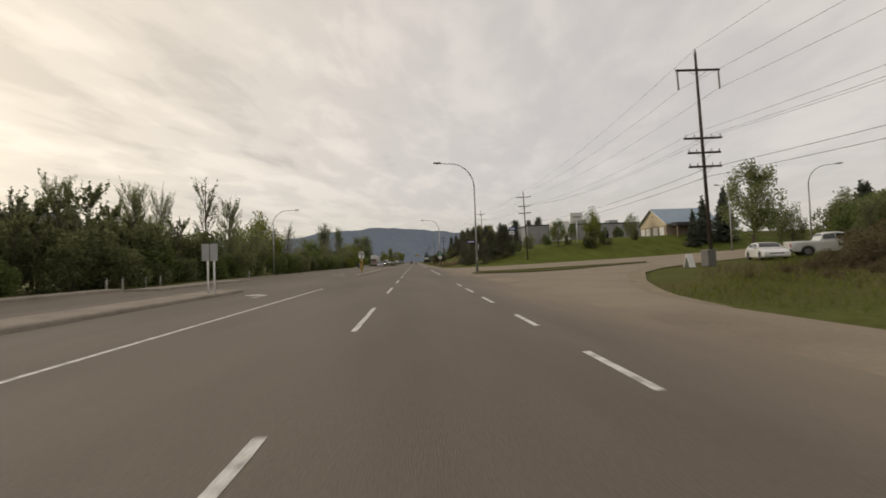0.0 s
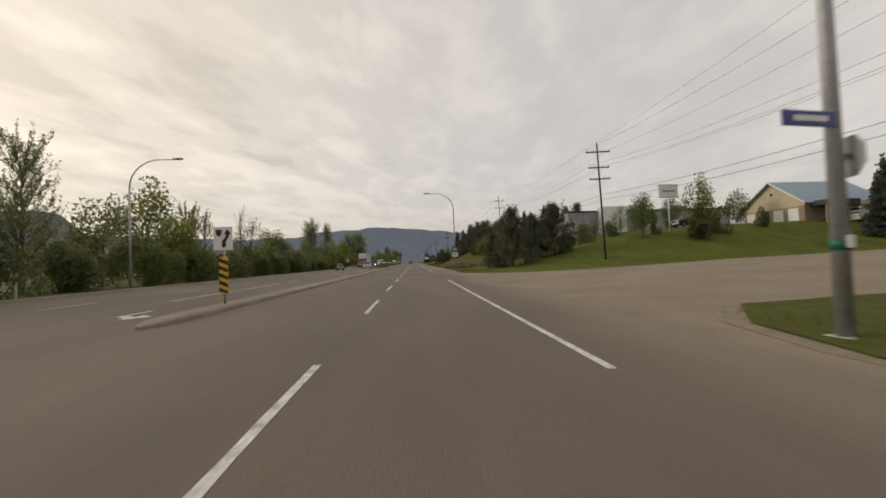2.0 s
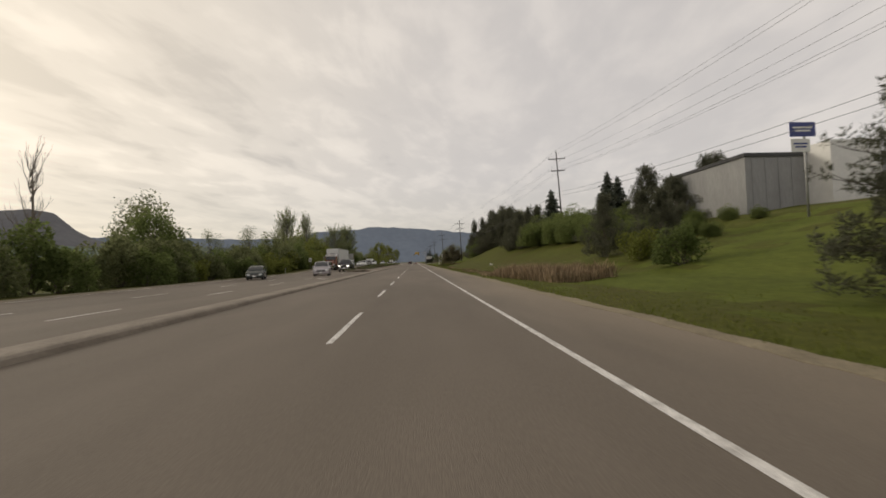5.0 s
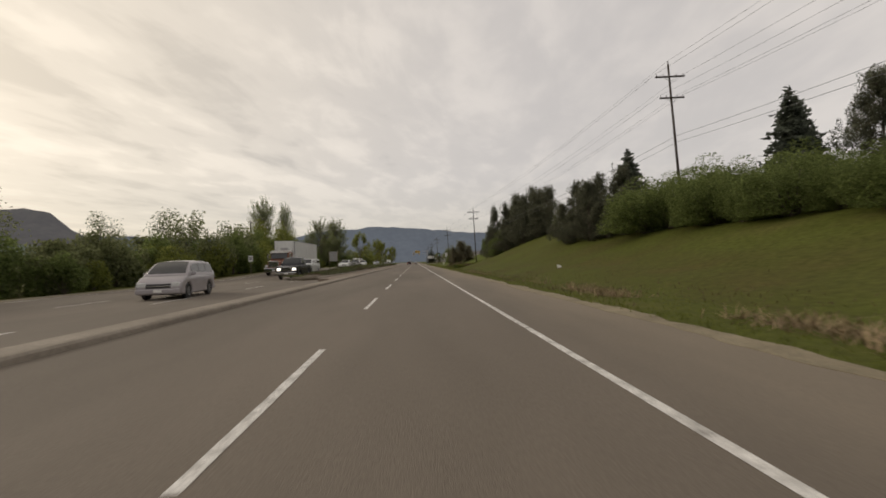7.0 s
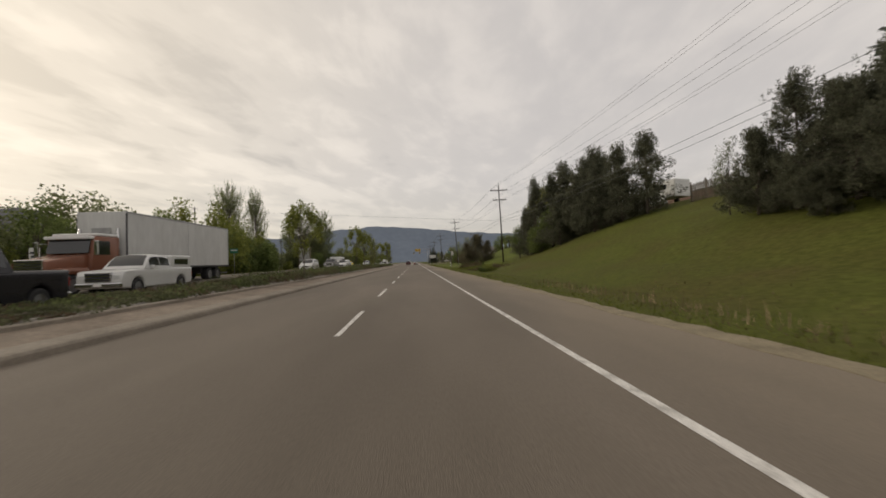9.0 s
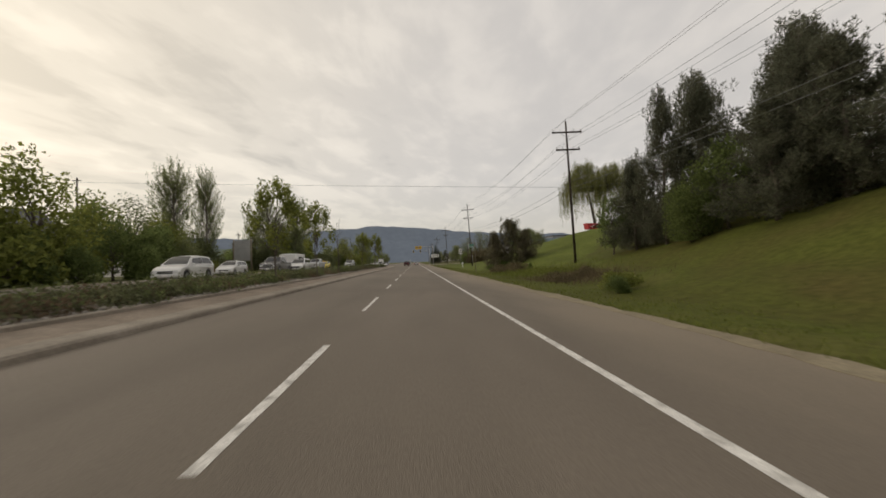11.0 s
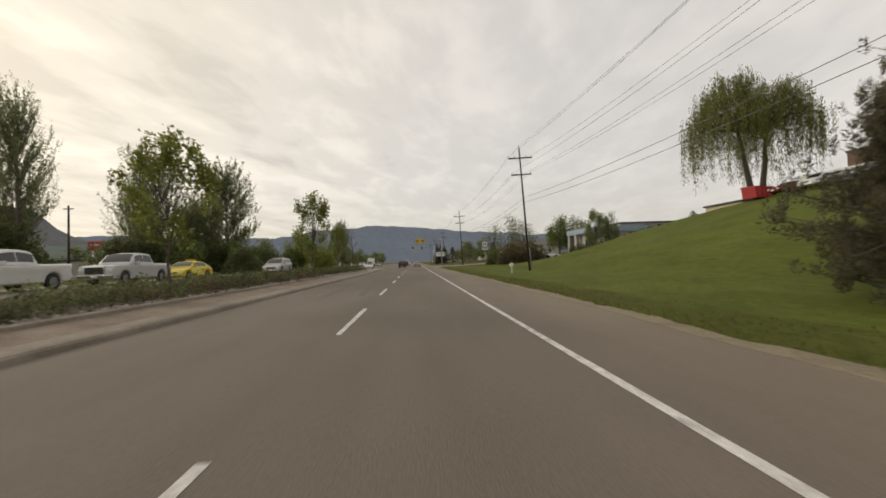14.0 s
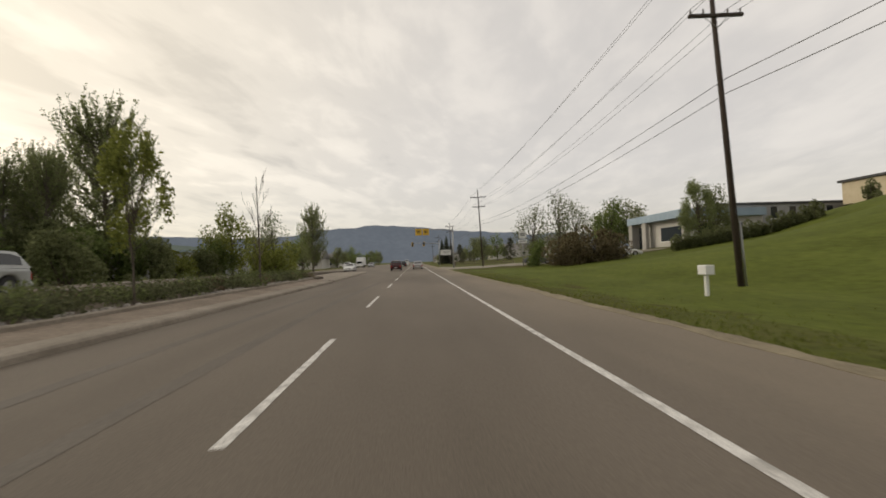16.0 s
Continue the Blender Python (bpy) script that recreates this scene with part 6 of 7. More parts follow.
def wheel(parent, x, y, r, w=0.22):
    v, f = [], []
    prof = [(-w / 2, r * 0.62), (-w / 2, r * 0.9), (-w * 0.36, r), (w * 0.36, r), (w / 2, r * 0.9), (w / 2, r * 0.62)]
    n = 20
    for k in range(n):
        a = 2 * math.pi * k / n
        for px, pr in prof:
            v.append((x + px, y + pr * math.cos(a), r + pr * math.sin(a)))
    m = len(prof)
    for k in range(n):
        for i in range(m):
            j = (i + 1) % m
            a, b = k * m, ((k + 1) % n) * m
            f.append((a + i, a + j, b + j, b + i))
    t = mesh_ob("tyre", v, f, RUBBER, parent)
    s = 1 if x > 0 else -1
    v, f = [], []
    for k in range(10):
        a0, a1 = 2 * math.pi * k / 10, 2 * math.pi * (k + 0.62) / 10
        b = len(v)
        for a in (a0, a1):
            for q in (0.12, 0.6):
                v.append((x + s * (w * 0.46 - 0.05 * q), y + r * q * math.cos(a), r + r * q * math.sin(a)))
        f.append((b, b + 1, b + 3, b + 2))
    b = len(v)
    for k in range(16):
        a = 2 * math.pi * k / 16
        v += [(x + s * w * 0.30, y + r * 0.62 * math.cos(a), r + r * 0.62 * math.sin(a)), (x + s * w * 0.47, y + r * 0.64 * math.cos(a), r + r * 0.64 * math.sin(a)),
              (x + s * w * 0.45, y + r * 0.54 * math.cos(a), r + r * 0.54 * math.sin(a))]
    for k in range(16):
        p, q = b + 3 * k, b + 3 * ((k + 1) % 16)
        f += [(p, q, q + 1, p + 1), (p + 1, q + 1, q + 2, p + 2)]
    f.append(tuple(b + 3 * k for k in range(16)))
    mesh_ob("rim", v, f, RIM, t)


def vehicle(kind, colour, x, y, label, z=0.0, heading=0, group="", extra="", tail=False, tall=1.0):
    """A car that faces local -y."""
    L, W, H, hood, belt, c0, c1, r0, r1, rw, clear, panes = SPECS[kind]
    z += rise(y) if x < -12.2 else 0.0
    root = thing({"hatch": "car", "sedan": "car", "suv": "suv", "van": "minivan", "pickup": "pickup_truck", "cargo_van": "cargo_van"}[kind], pose(x, y, z, 0, 0, heading) @ Matrix.Diagonal((1, 1, tall, 1)), label,
                 {"pickup": "pickup truck", "van": "minivan", "cargo_van": "van", "suv": "car"}.get(kind, "car"), group)
    body_mat = car_paint(colour)
    fy, ry = -L / 2 + 0.19 * L, L / 2 - 0.2 * L
    ra = rw * 1.17

    def arch(cy):
        return [(cy + ra * math.cos(a), max(clear, rw + ra * math.sin(a))) for a in np.linspace(math.pi * 1.0 + 0.45, -0.45, 9)]

    yb = lambda t: -L / 2 + t * L
    prof = [(-L / 2 + 0.06, clear + 0.05)] + arch(fy) + arch(ry) + [(L / 2 - 0.08, clear + 0.08), (L / 2, clear + 0.3)]
    if kind == "pickup":
        prof += [(L / 2, belt + 0.02), (yb(c1) + 0.02, belt + 0.02), (yb(c0), belt)]
    else:
        prof += [(L / 2 - 0.01, belt - 0.12), (yb(c1) - 0.01, belt), (yb(c0), belt)]
    prof += [(yb(c0 * 0.6), hood - 0.01), (-L / 2 + 0.34, hood - (0.05 if kind == "pickup" else 0.10)), (-L / 2 + 0.12, hood - (0.1 if kind == "pickup" else 0.22)), (-L / 2 + 0.02, hood - 0.36), (-L / 2, clear + 0.3)]
    bm = bmesh.new()
    side = {}
    for sx in (-1, 1):
        side[sx] = [bm.verts.new((sx * (W / 2 - (0.05 if zz > belt - 0.05 or abs(yy) > L / 2 - 0.1 else 0.0)), yy, zz)) for yy, zz in prof]
    n = len(prof)
    bm.faces.new(side[-1])
    bm.faces.new(side[1][::-1])
    for i in range(n):
        j = (i + 1) % n
        bm.faces.new((side[-1][i], side[1][i], side[1][j], side[-1][j]))
    bmesh.ops.recalc_face_normals(bm, faces=list(bm.faces))
    rim_edges = [e for e in bm.edges if abs(e.verts[0].co.x - e.verts[1].co.x) < 0.08]
    bmesh.ops.bevel(bm, geom=rim_edges, offset=0.10, segments=4, affect="EDGES", profile=0.5)
    body = part("body", bm, body_mat, root, smooth=True)
    # the greenhouse, lofted from cross-sections
    wb, wt = W / 2 - 0.05, W / 2 - 0.22
    line = [(yb(c0), belt), (yb(c0 + (r0 - c0) * 0.55), belt + (H - belt) * 0.60), (yb(r0), H - 0.06), (yb(r0 + (r1 - r0) * 0.3), H), (yb(r0 + (r1 - r0) * 0.65), H - 0.005),
            (yb(r1), H - 0.07), (yb(r1 + (c1 - r1) * 0.5), belt + (H - belt) * 0.5), (yb(c1), belt)]
    ly, lz = [p[0] for p in line], [p[1] for p in line]

    def skin(yy, s, out=0.0):
        """A point of the cabin's skin: s runs from one sill over the roof to the other (-1 to 1)."""
        top = lerp_table(yy, ly, lz)
        rise_ = max(0.0, top - belt)
        a = abs(s)
        if a > 0.55:                     # side wall
            f = (1 - a) / 0.45
            xx, zz = wb - (wb - wt) * f * (rise_ / (H - belt)), belt - 0.03 + (rise_ + 0.03 - 0.08 * rise_) * f
            nx, nz = 1.0, 0.3
        else:                            # roof, windshield and rear window
            f = a / 0.55
            edge = wb - (wb - wt) * (rise_ / (H - belt))
            xx, zz = edge * f, belt - 0.03 + (rise_ + 0.03) - 0.08 * rise_ * f ** 3
            nx, nz = 0.25 * f, 1.0
        return (math.copysign(xx + out * nx, s), yy, zz + out * nz)

    def sheet(name, ys, ss, mat, parent, out=0.0, smooth=True):
        v = [skin(yy, s, out) for yy in ys for s in ss]
        m = len(ss)
        f = [(a * m + b, a * m + b + 1, (a + 1) * m + b + 1, (a + 1) * m + b) for a in range(len(ys) - 1) for b in range(m - 1)]
        return mesh_ob(name, v, f, mat, parent, smooth=smooth)

    ys = np.unique(np.round(np.concatenate([np.linspace(yb(c0) + 0.01, yb(r0), 7), np.linspace(yb(r0), yb(r1), 7), np.linspace(yb(r1), yb(c1) - 0.01, 6)]), 4))
    cabin = sheet("cabin", ys, [-1, -0.85, -0.7, -0.56, -0.54, -0.46, -0.3, 0, 0.3, 0.46, 0.54, 0.56, 0.7, 0.85, 1], body_mat, root)
    span = lambda a, b, n=5: list(np.linspace(a, b, n))
    sheet("windshield", span(yb(c0) + 0.1, yb(r0) - 0.02, 6), span(-0.49, 0.49, 7), GLASS, cabin, 0.014)
    sheet("rear_window", span(yb(r1) + 0.03, yb(c1) - 0.12), span(-0.47, 0.47, 7), GLASS, cabin, 0.014)
    stop = 1.0 if kind != "cargo_van" else 0.33
    s0, s1 = yb(c0 + (r0 - c0) * 0.66), yb(c1 - (c1 - r1) * 0.72)
    for sd in (-1, 1):
        for k in range(panes):
            a, b = s0 + (s1 - s0) * stop * k / panes + 0.03, s0 + (s1 - s0) * stop * (k + 1) / panes - 0.03
            sheet("side_window", span(a, b), [sd * q for q in (0.90, 0.8, 0.70, 0.62)], GLASS, cabin, 0.014)
    for s in (-1, 1):
        wheel(root, s * (W / 2 - 0.13), fy, rw)
        wheel(root, s * (W / 2 - 0.13), ry, rw)
        part("headlight", block(s * (W / 2 - 0.28) - 0.17, s * (W / 2 - 0.28) + 0.17, -L / 2 - 0.005, -L / 2 + 0.24, hood - 0.44, hood - 0.24, 0.04), LAMP_ON if extra == "lights" else LENS, root)
        part("tail_light", block(s * (W / 2 - 0.16) - 0.09, s * (W / 2 - 0.16) + 0.09, L / 2 - 0.1, L / 2 + 0.012, belt - 0.46, belt - 0.18, 0.02), RED_LENS, root)
        part("side_mirror", block(s * (W / 2 + 0.06) - 0.1, s * (W / 2 + 0.06) + 0.1, yb(c0) + 0.4, yb(c0) + 0.52, belt - 0.02, belt + 0.16, 0.03), body_mat, root)
    if kind == "pickup":
        g = part("grille", block(-W * 0.27, W * 0.27, -L / 2 - 0.05, -L / 2 + 0.1, hood - 0.56, hood - 0.13, 0.03), CHROME, root, "chrome grille surround")
        for k in range(3):
            part("grille_slot", block(-W * 0.25, W * 0.25, -L / 2 - 0.058, -L / 2 - 0.045, hood - 0.53 + k * 0.13, hood - 0.45 + k * 0.13, 0.004), BLACK, g)
    else:
        g = part("grille", block(-W * 0.26, W * 0.26, -L / 2 - 0.015, -L / 2 + 0.1, hood - 0.50, hood - 0.30, 0.02), BLACK, root)
        part("grille_bar", block(-W * 0.26, W * 0.26, -L / 2 - 0.03, -L / 2, hood - 0.42, hood - 0.38, 0.008), CHROME, g)
    part("front_bumper", block(-W / 2 + 0.06, W / 2 - 0.06, -L / 2 - 0.07, -L / 2 + 0.14, clear + 0.08, clear + 0.3, 0.05), CHROME if kind == "pickup" else body_mat, root)
    part("rear_bumper", block(-W / 2 + 0.06, W / 2 - 0.06, L / 2 - 0.1, L / 2 + 0.07, clear + 0.1, clear + 0.3, 0.05), CHROME if kind == "pickup" else body_mat, root)
    part("number_plate", block(-0.17, 0.17, -L / 2 - 0.085, -L / 2 - 0.06, clear + 0.14, clear + 0.27, 0.004), SIGN_WHITE, root)
    part("rear_number_plate", block(-0.17, 0.17, L / 2 + 0.06, L / 2 + 0.085, clear + 0.2, clear + 0.33, 0.004), SIGN_WHITE, root)
    if kind == "pickup":
        part("bed_liner", block(-W / 2 + 0.16, W / 2 - 0.16, yb(c1) + 0.14, L / 2 - 0.14, belt + 0.014, belt + 0.03), BLACK, root)
    if extra == "canopy":
        bm = block(-W / 2 + 0.1, W / 2 - 0.1, yb(c1) + 0.06, L / 2 - 0.03, belt, H - 0.06, 0.09)
        cap = part("canopy", bm, body_mat, root, "white truck canopy")
        for s in (-1, 1):
            part("side_window", block(s * (W / 2 - 0.1) - 0.012, s * (W / 2 - 0.1) + 0.012, yb(c1) + 0.3, L / 2 - 0.35, belt + 0.16, H - 0.25, 0.01), GLASS, cap)
    if extra in ("rack", "taxi"):
        part("roof_sign" if extra == "taxi" else "roof_rack", block(-0.35, 0.35, -0.1 + yb(0.6), 0.1 + yb(0.6), H - 0.03, H + 0.13, 0.03), YELLOW if extra == "taxi" else BLACK, root)
    return root


WHITE_C, SILVER_C, BLACK_C, GREY_C, RED_C, YELLOW_C, BLUE_C = (0.68, 0.68, 0.66), (0.33, 0.33, 0.34), (0.018, 0.019, 0.021), (0.13, 0.135, 0.14), (0.16, 0.02, 0.022), (0.62, 0.50, 0.03), (0.03, 0.05, 0.11)
vehicle("hatch", (0.035, 0.045, 0.042), -17.4, 127.8, "dark green hatchback in the oncoming lane", heading=14)
vehicle("van", (0.38, 0.355, 0.365), -12.0, 135.2, "silver-mauve minivan in the oncoming lane", heading=8)
vehicle("pickup", (0.022, 0.021, 0.026), -12.6, 156.8, "black pickup truck with chrome grille and lit headlights", extra="lights", tall=1.15)
vehicle("pickup", WHITE_C, -13.9, 166.6, "white pickup truck with a canopy beside the lorry", extra="canopy")
vehicle("suv", WHITE_C, -15.6, 205.4, "white compact off-road car beyond the median planting")
vehicle("hatch", WHITE_C, -18.8, 219.6, "white hatchback in the far oncoming lane")
vehicle("pickup", (0.16, 0.155, 0.145), -16.6, 226.2, "brown-grey pickup truck towing a white trailer")
vehicle("suv", WHITE_C, -15.2, 231.2, "white car with roof racks beyond the planting", extra="rack")
vehicle("pickup", WHITE_C, -18.6, 245.2, "white crew-cab pickup truck in the oncoming lane")
vehicle("pickup", (0.52, 0.53, 0.52), -18.4, 253.2, "white and grey pickup truck in the oncoming lane")
vehicle("sedan", YELLOW_C, -18.6, 260.2, "bright yellow taxi in the oncoming lane", extra="taxi")
vehicle("suv", (0.42, 0.43, 0.42), -15.2, 271.6, "pale grey boxy off-road car beyond the median planting")
vehicle("sedan", WHITE_C, -11.9, 332, "white car in the oncoming lane")
vehicle("hatch", WHITE_C, -15.4, 356, "white car far along the oncoming lane")
vehicle("pickup", WHITE_C, -19.0, 372, "white pickup truck far along the oncoming lane")
vehicle("suv", SILVER_C, -15.4, 400, "silver car far along the oncoming lane")
vehicle("suv", (0.05, 0.012, 0.012), -3.2, 326, "dark red car driving ahead in the next lane", heading=180)
vehicle("sedan", (0.36, 0.35, 0.33), 0.45, 331, "silver-beige car driving ahead in the lane", heading=180)
vehicle("suv", BLACK_C, -3.3, 368, "dark car farther ahead in the next lane", heading=180)
vehicle("sedan", GREY_C, 0.3, 377, "grey car farther ahead in the lane", heading=180)
vehicle("cargo_van", WHITE_C, -3.3, 420, "white van far ahead in the next lane", heading=180)
vehicle("sedan", WHITE_C, 28.9, 31.2, "white sports car parked by the corner", z=land(28.9, 31.2), heading=-26)
vehicle("pickup", WHITE_C, 34.0, 30.6, "white pickup truck parked by the corner", z=land(34.0, 30.6), heading=60)
vehicle("cargo_van", WHITE_C, 67, 87.2, "white van parked beside the blue-roofed house", z=land(67, 87.2), heading=80)
vehicle("pickup", BLACK_C, 45.5, 97, "dark pickup truck parked by the warehouse", z=land(45.5, 97), heading=-80)
ROW = [(RED_C, "sedan"), (WHITE_C, "suv"), (SILVER_C, "sedan"), (BLUE_C, "sedan"), (WHITE_C, "sedan"), (GREY_C, "suv"), (WHITE_C, "pickup"), (SILVER_C, "suv"), (BLACK_C, "pickup"), (RED_C, "suv"), (BLUE_C, "suv"), (SILVER_C, "pickup"), (WHITE_C, "suv")]
NAMES = {RED_C: "dark red", WHITE_C: "white", SILVER_C: "silver", BLUE_C: "dark blue", GREY_C: "grey", BLACK_C: "black"}
for i, (c, k) in enumerate(ROW):
    y = 271.0 - i * 3.05
    x = 45.6 + 0.6 * math.sin(i * 1.9) + 0.05 * i
    vehicle(k, c, x, y, NAMES[c] + (" pickup truck" if k == "pickup" else " car") + " parked along the top of the bank", z=land(x, y) - 0.02, heading=-90 + 9 * math.sin(i * 2.7), group="cars parked above the bank")
for x, y, k, c in ((27, 311, "suv", BLACK_C), (30, 313, "sedan", WHITE_C), (19, 318, "sedan", GREY_C), (24, 318.5, "hatch", SILVER_C)):
    vehicle(k, c, x, y, NAMES[c] + " car parked by the office driveway", z=land(x, y), heading=60, group="cars by the offices")


def lorry(x, y):
    """A conventional tractor unit that faces -y."""
    root = thing("truck_tractor", pose(x, y, rise(y + 3)), "red-brown lorry tractor with a long chrome-fronted hood", "lorry")
    red = car_paint((0.22, 0.088, 0.050))
    bm = block(-0.95, 0.95, 0, 2.2, 0.75, 2.05, 0.16)
    for v in bm.verts:
        t = 1 - min(1.0, max(0.0, v.co.y / 2.1))
        v.co.x *= 1 - 0.2 * t
        if v.co.z > 1.3:
            v.co.z -= 0.36 * t
    part("hood", bm, red, root, smooth=True)
    bm = block(-1.15, 1.15, 2.0, 4.0, 0.9, 3.0, 0.16)
    for v in bm.verts:
        if v.co.z > 2.0 and v.co.y < 2.6:
            v.co.y += 0.28 * (v.co.z - 2.0)
    part("cab", bm, red, root, smooth=True)
    part("visor", block(-1.1, 1.1, 1.98, 2.34, 2.80, 2.96, 0.04), WHITE, root)
    part("roof_fairing", block(-1.1, 1.1, 2.45, 3.95, 2.98, 3.12, 0.06), WHITE, root)
    bm = block(-1.0, 1.0, 1.955, 2.02, 2.08, 2.82, 0.02)
    for v in bm.verts:
        v.co.y += 0.28 * (v.co.z - 2.0)
    part("windshield", bm, GLASS, root)
    for s in (-1, 1):
        part("side_window", block(s * 1.15 - 0.012, s * 1.15 + 0.012, 2.5, 3.25, 2.0, 2.72, 0.01), GLASS, root)
        bm = block(s * 0.98 - 0.22, s * 0.98 + 0.22, 0.2, 1.9, 1.0, 1.36, 0.16)
        part("fender", bm, red, root)
        part("headlight", block(s * 0.93 - 0.17, s * 0.93 + 0.17, 0.1, 0.34, 1.0, 1.26, 0.04), LENS, root)
        part("mirror", block(s * 1.42 - 0.1, s * 1.42 + 0.1, 1.95, 2.03, 1.95, 2.7, 0.03), CHROME, root)
        tube_part("mirror_bracket", [(s * 1.15, 2.3, 2.6), (s * 1.42, 2.0, 2.6)], 0.02, STEEL, root, 5)
        tube_part("exhaust_stack", [(s * 1.0, 4.05, 0.9), (s * 1.0, 4.05, 3.5)], 0.075, CHROME, root, 8)
        tube_part("fuel_tank", [(s * 1.0, 2.5, 0.75), (s * 1.0, 3.8, 0.75)], 0.3, CHROME, root, 12)
        wheel(root, s * 1.0, 0.95, 0.5, 0.3)
        wheel(root, s * 1.0, 5.2, 0.5, 0.5)
        wheel(root, s * 1.0, 6.4, 0.5, 0.5)
    g = part("grille", block(-0.62, 0.62, -0.05, 0.06, 0.95, 1.75, 0.03), CHROME, root)
    for k in range(6):
        part("grille_bar", block(-0.55, 0.55, -0.07, -0.04, 1.02 + k * 0.12, 1.06 + k * 0.12), BLACK, g)
    part("front_bumper", block(-1.2, 1.2, -0.12, 0.24, 0.38, 0.9, 0.06), CHROME, root)
    part("chassis", block(-0.45, 0.45, 1.0, 7.0, 0.6, 0.9, 0.02), BLACK, root)
    part("number_plate", block(-0.17, 0.17, -0.14, -0.12, 0.5, 0.65), SIGN_WHITE, root)
    tr = thing("box_trailer", pose(x, y + 4.25, rise(y + 9)), "long white box trailer behind the red-brown lorry", "trailer")
    part("box", block(-1.3, 1.3, 0, 12.2, 1.12, 4.3, 0.03), TRAILER_SKIN, tr)
    part("roof_rail", block(-1.315, 1.315, 0.02, 12.18, 4.2, 4.31, 0.01), STEEL, tr)
    part("front_vent", block(-0.5, 0.5, -0.06, 0.01, 2.6, 3.4, 0.02), STEEL, tr)
    for s in (-1, 1):
        part("lower_rail", block(s * 1.3 - 0.02, s * 1.3 + 0.02, 0, 12.2, 1.06, 1.2, 0.01), BLACK, tr)
        part("corner_post", block(s * 1.3 - 0.025, s * 1.3 + 0.025, -0.01, 0.09, 1.2, 4.2, 0.01), DARK_ROOF, tr)
        part("side_seam", block(s * 1.3 - 0.006, s * 1.3 + 0.006, 6.1, 6.13, 1.2, 4.2), STEEL, tr)
        part("rear_post", block(s * 1.3 - 0.02, s * 1.3 + 0.02, 12.1, 12.21, 1.1, 4.25, 0.01), STEEL, tr)
        part("landing_leg", block(s * 0.7 - 0.07, s * 0.7 + 0.07, 2.5, 2.64, 0.25, 1.12, 0.01), STEEL, tr)
        part("landing_foot", block(s * 0.7 - 0.14, s * 0.7 + 0.14, 2.42, 2.72, 0.18, 0.26, 0.01), STEEL, tr)
        wheel(tr, s * 1.0, 9.2, 0.5, 0.5)
        wheel(tr, s * 1.0, 10.45, 0.5, 0.5)
    part("undercarriage", block(-0.9, 0.9, 8.4, 11.2, 0.6, 1.12, 0.03), BLACK, tr)
    part("rear_bumper", block(-1.2, 1.2, 12.0, 12.1, 0.5, 0.62, 0.01), STEEL, tr)


lorry(-17.4, 164.5)
camp = thing("camper_trailer", pose(-16.9, 231.4, rise(231)), "white camper trailer behind the pickup truck", "trailer")
part("body", block(-1.1, 1.1, 0, 4.4, 0.55, 2.4, 0.14), WHITE, camp)
part("tow_bar", block(-0.06, 0.06, -1.2, 0.05, 0.5, 0.6, 0.01), STEEL, camp)
for s in (-1, 1):
    part("window", block(s * 1.1 - 0.012, s * 1.1 + 0.012, 1.4, 3.0, 1.4, 2.0, 0.02), GLASS, camp)
    wheel(camp, s * 1.0, 2.9, 0.34)
box = thing("box_truck", pose(-18.5, 392, 0), "white box truck far along the oncoming lane", "lorry")
part("cab", block(-1.05, 1.05, 0, 1.8, 0.5, 2.3, 0.12), WHITE, box)
part("windshield", block(-0.9, 0.9, -0.015, 0.1, 1.4, 2.1, 0.02), GLASS, box)
part("load_box", block(-1.2, 1.2, 1.9, 7.5, 0.9, 3.5, 0.04), WHITE, box)
part("chassis", block(-0.5, 0.5, 0.2, 7.4, 0.45, 0.9, 0.02), BLACK, box)
for s in (-1, 1):
    wheel(box, s * 0.95, 0.9, 0.45, 0.3)
    wheel(box, s * 0.95, 6.0, 0.45, 0.4)


# ---------------------------------------------------------------- buildings
def slab(name, x0, x1, y0, y1, z0, z1, mat, parent, bevel=0.0, label=""):
    return part(name, block(x0, x1, y0, y1, z0, z1, bevel), mat, parent, label)


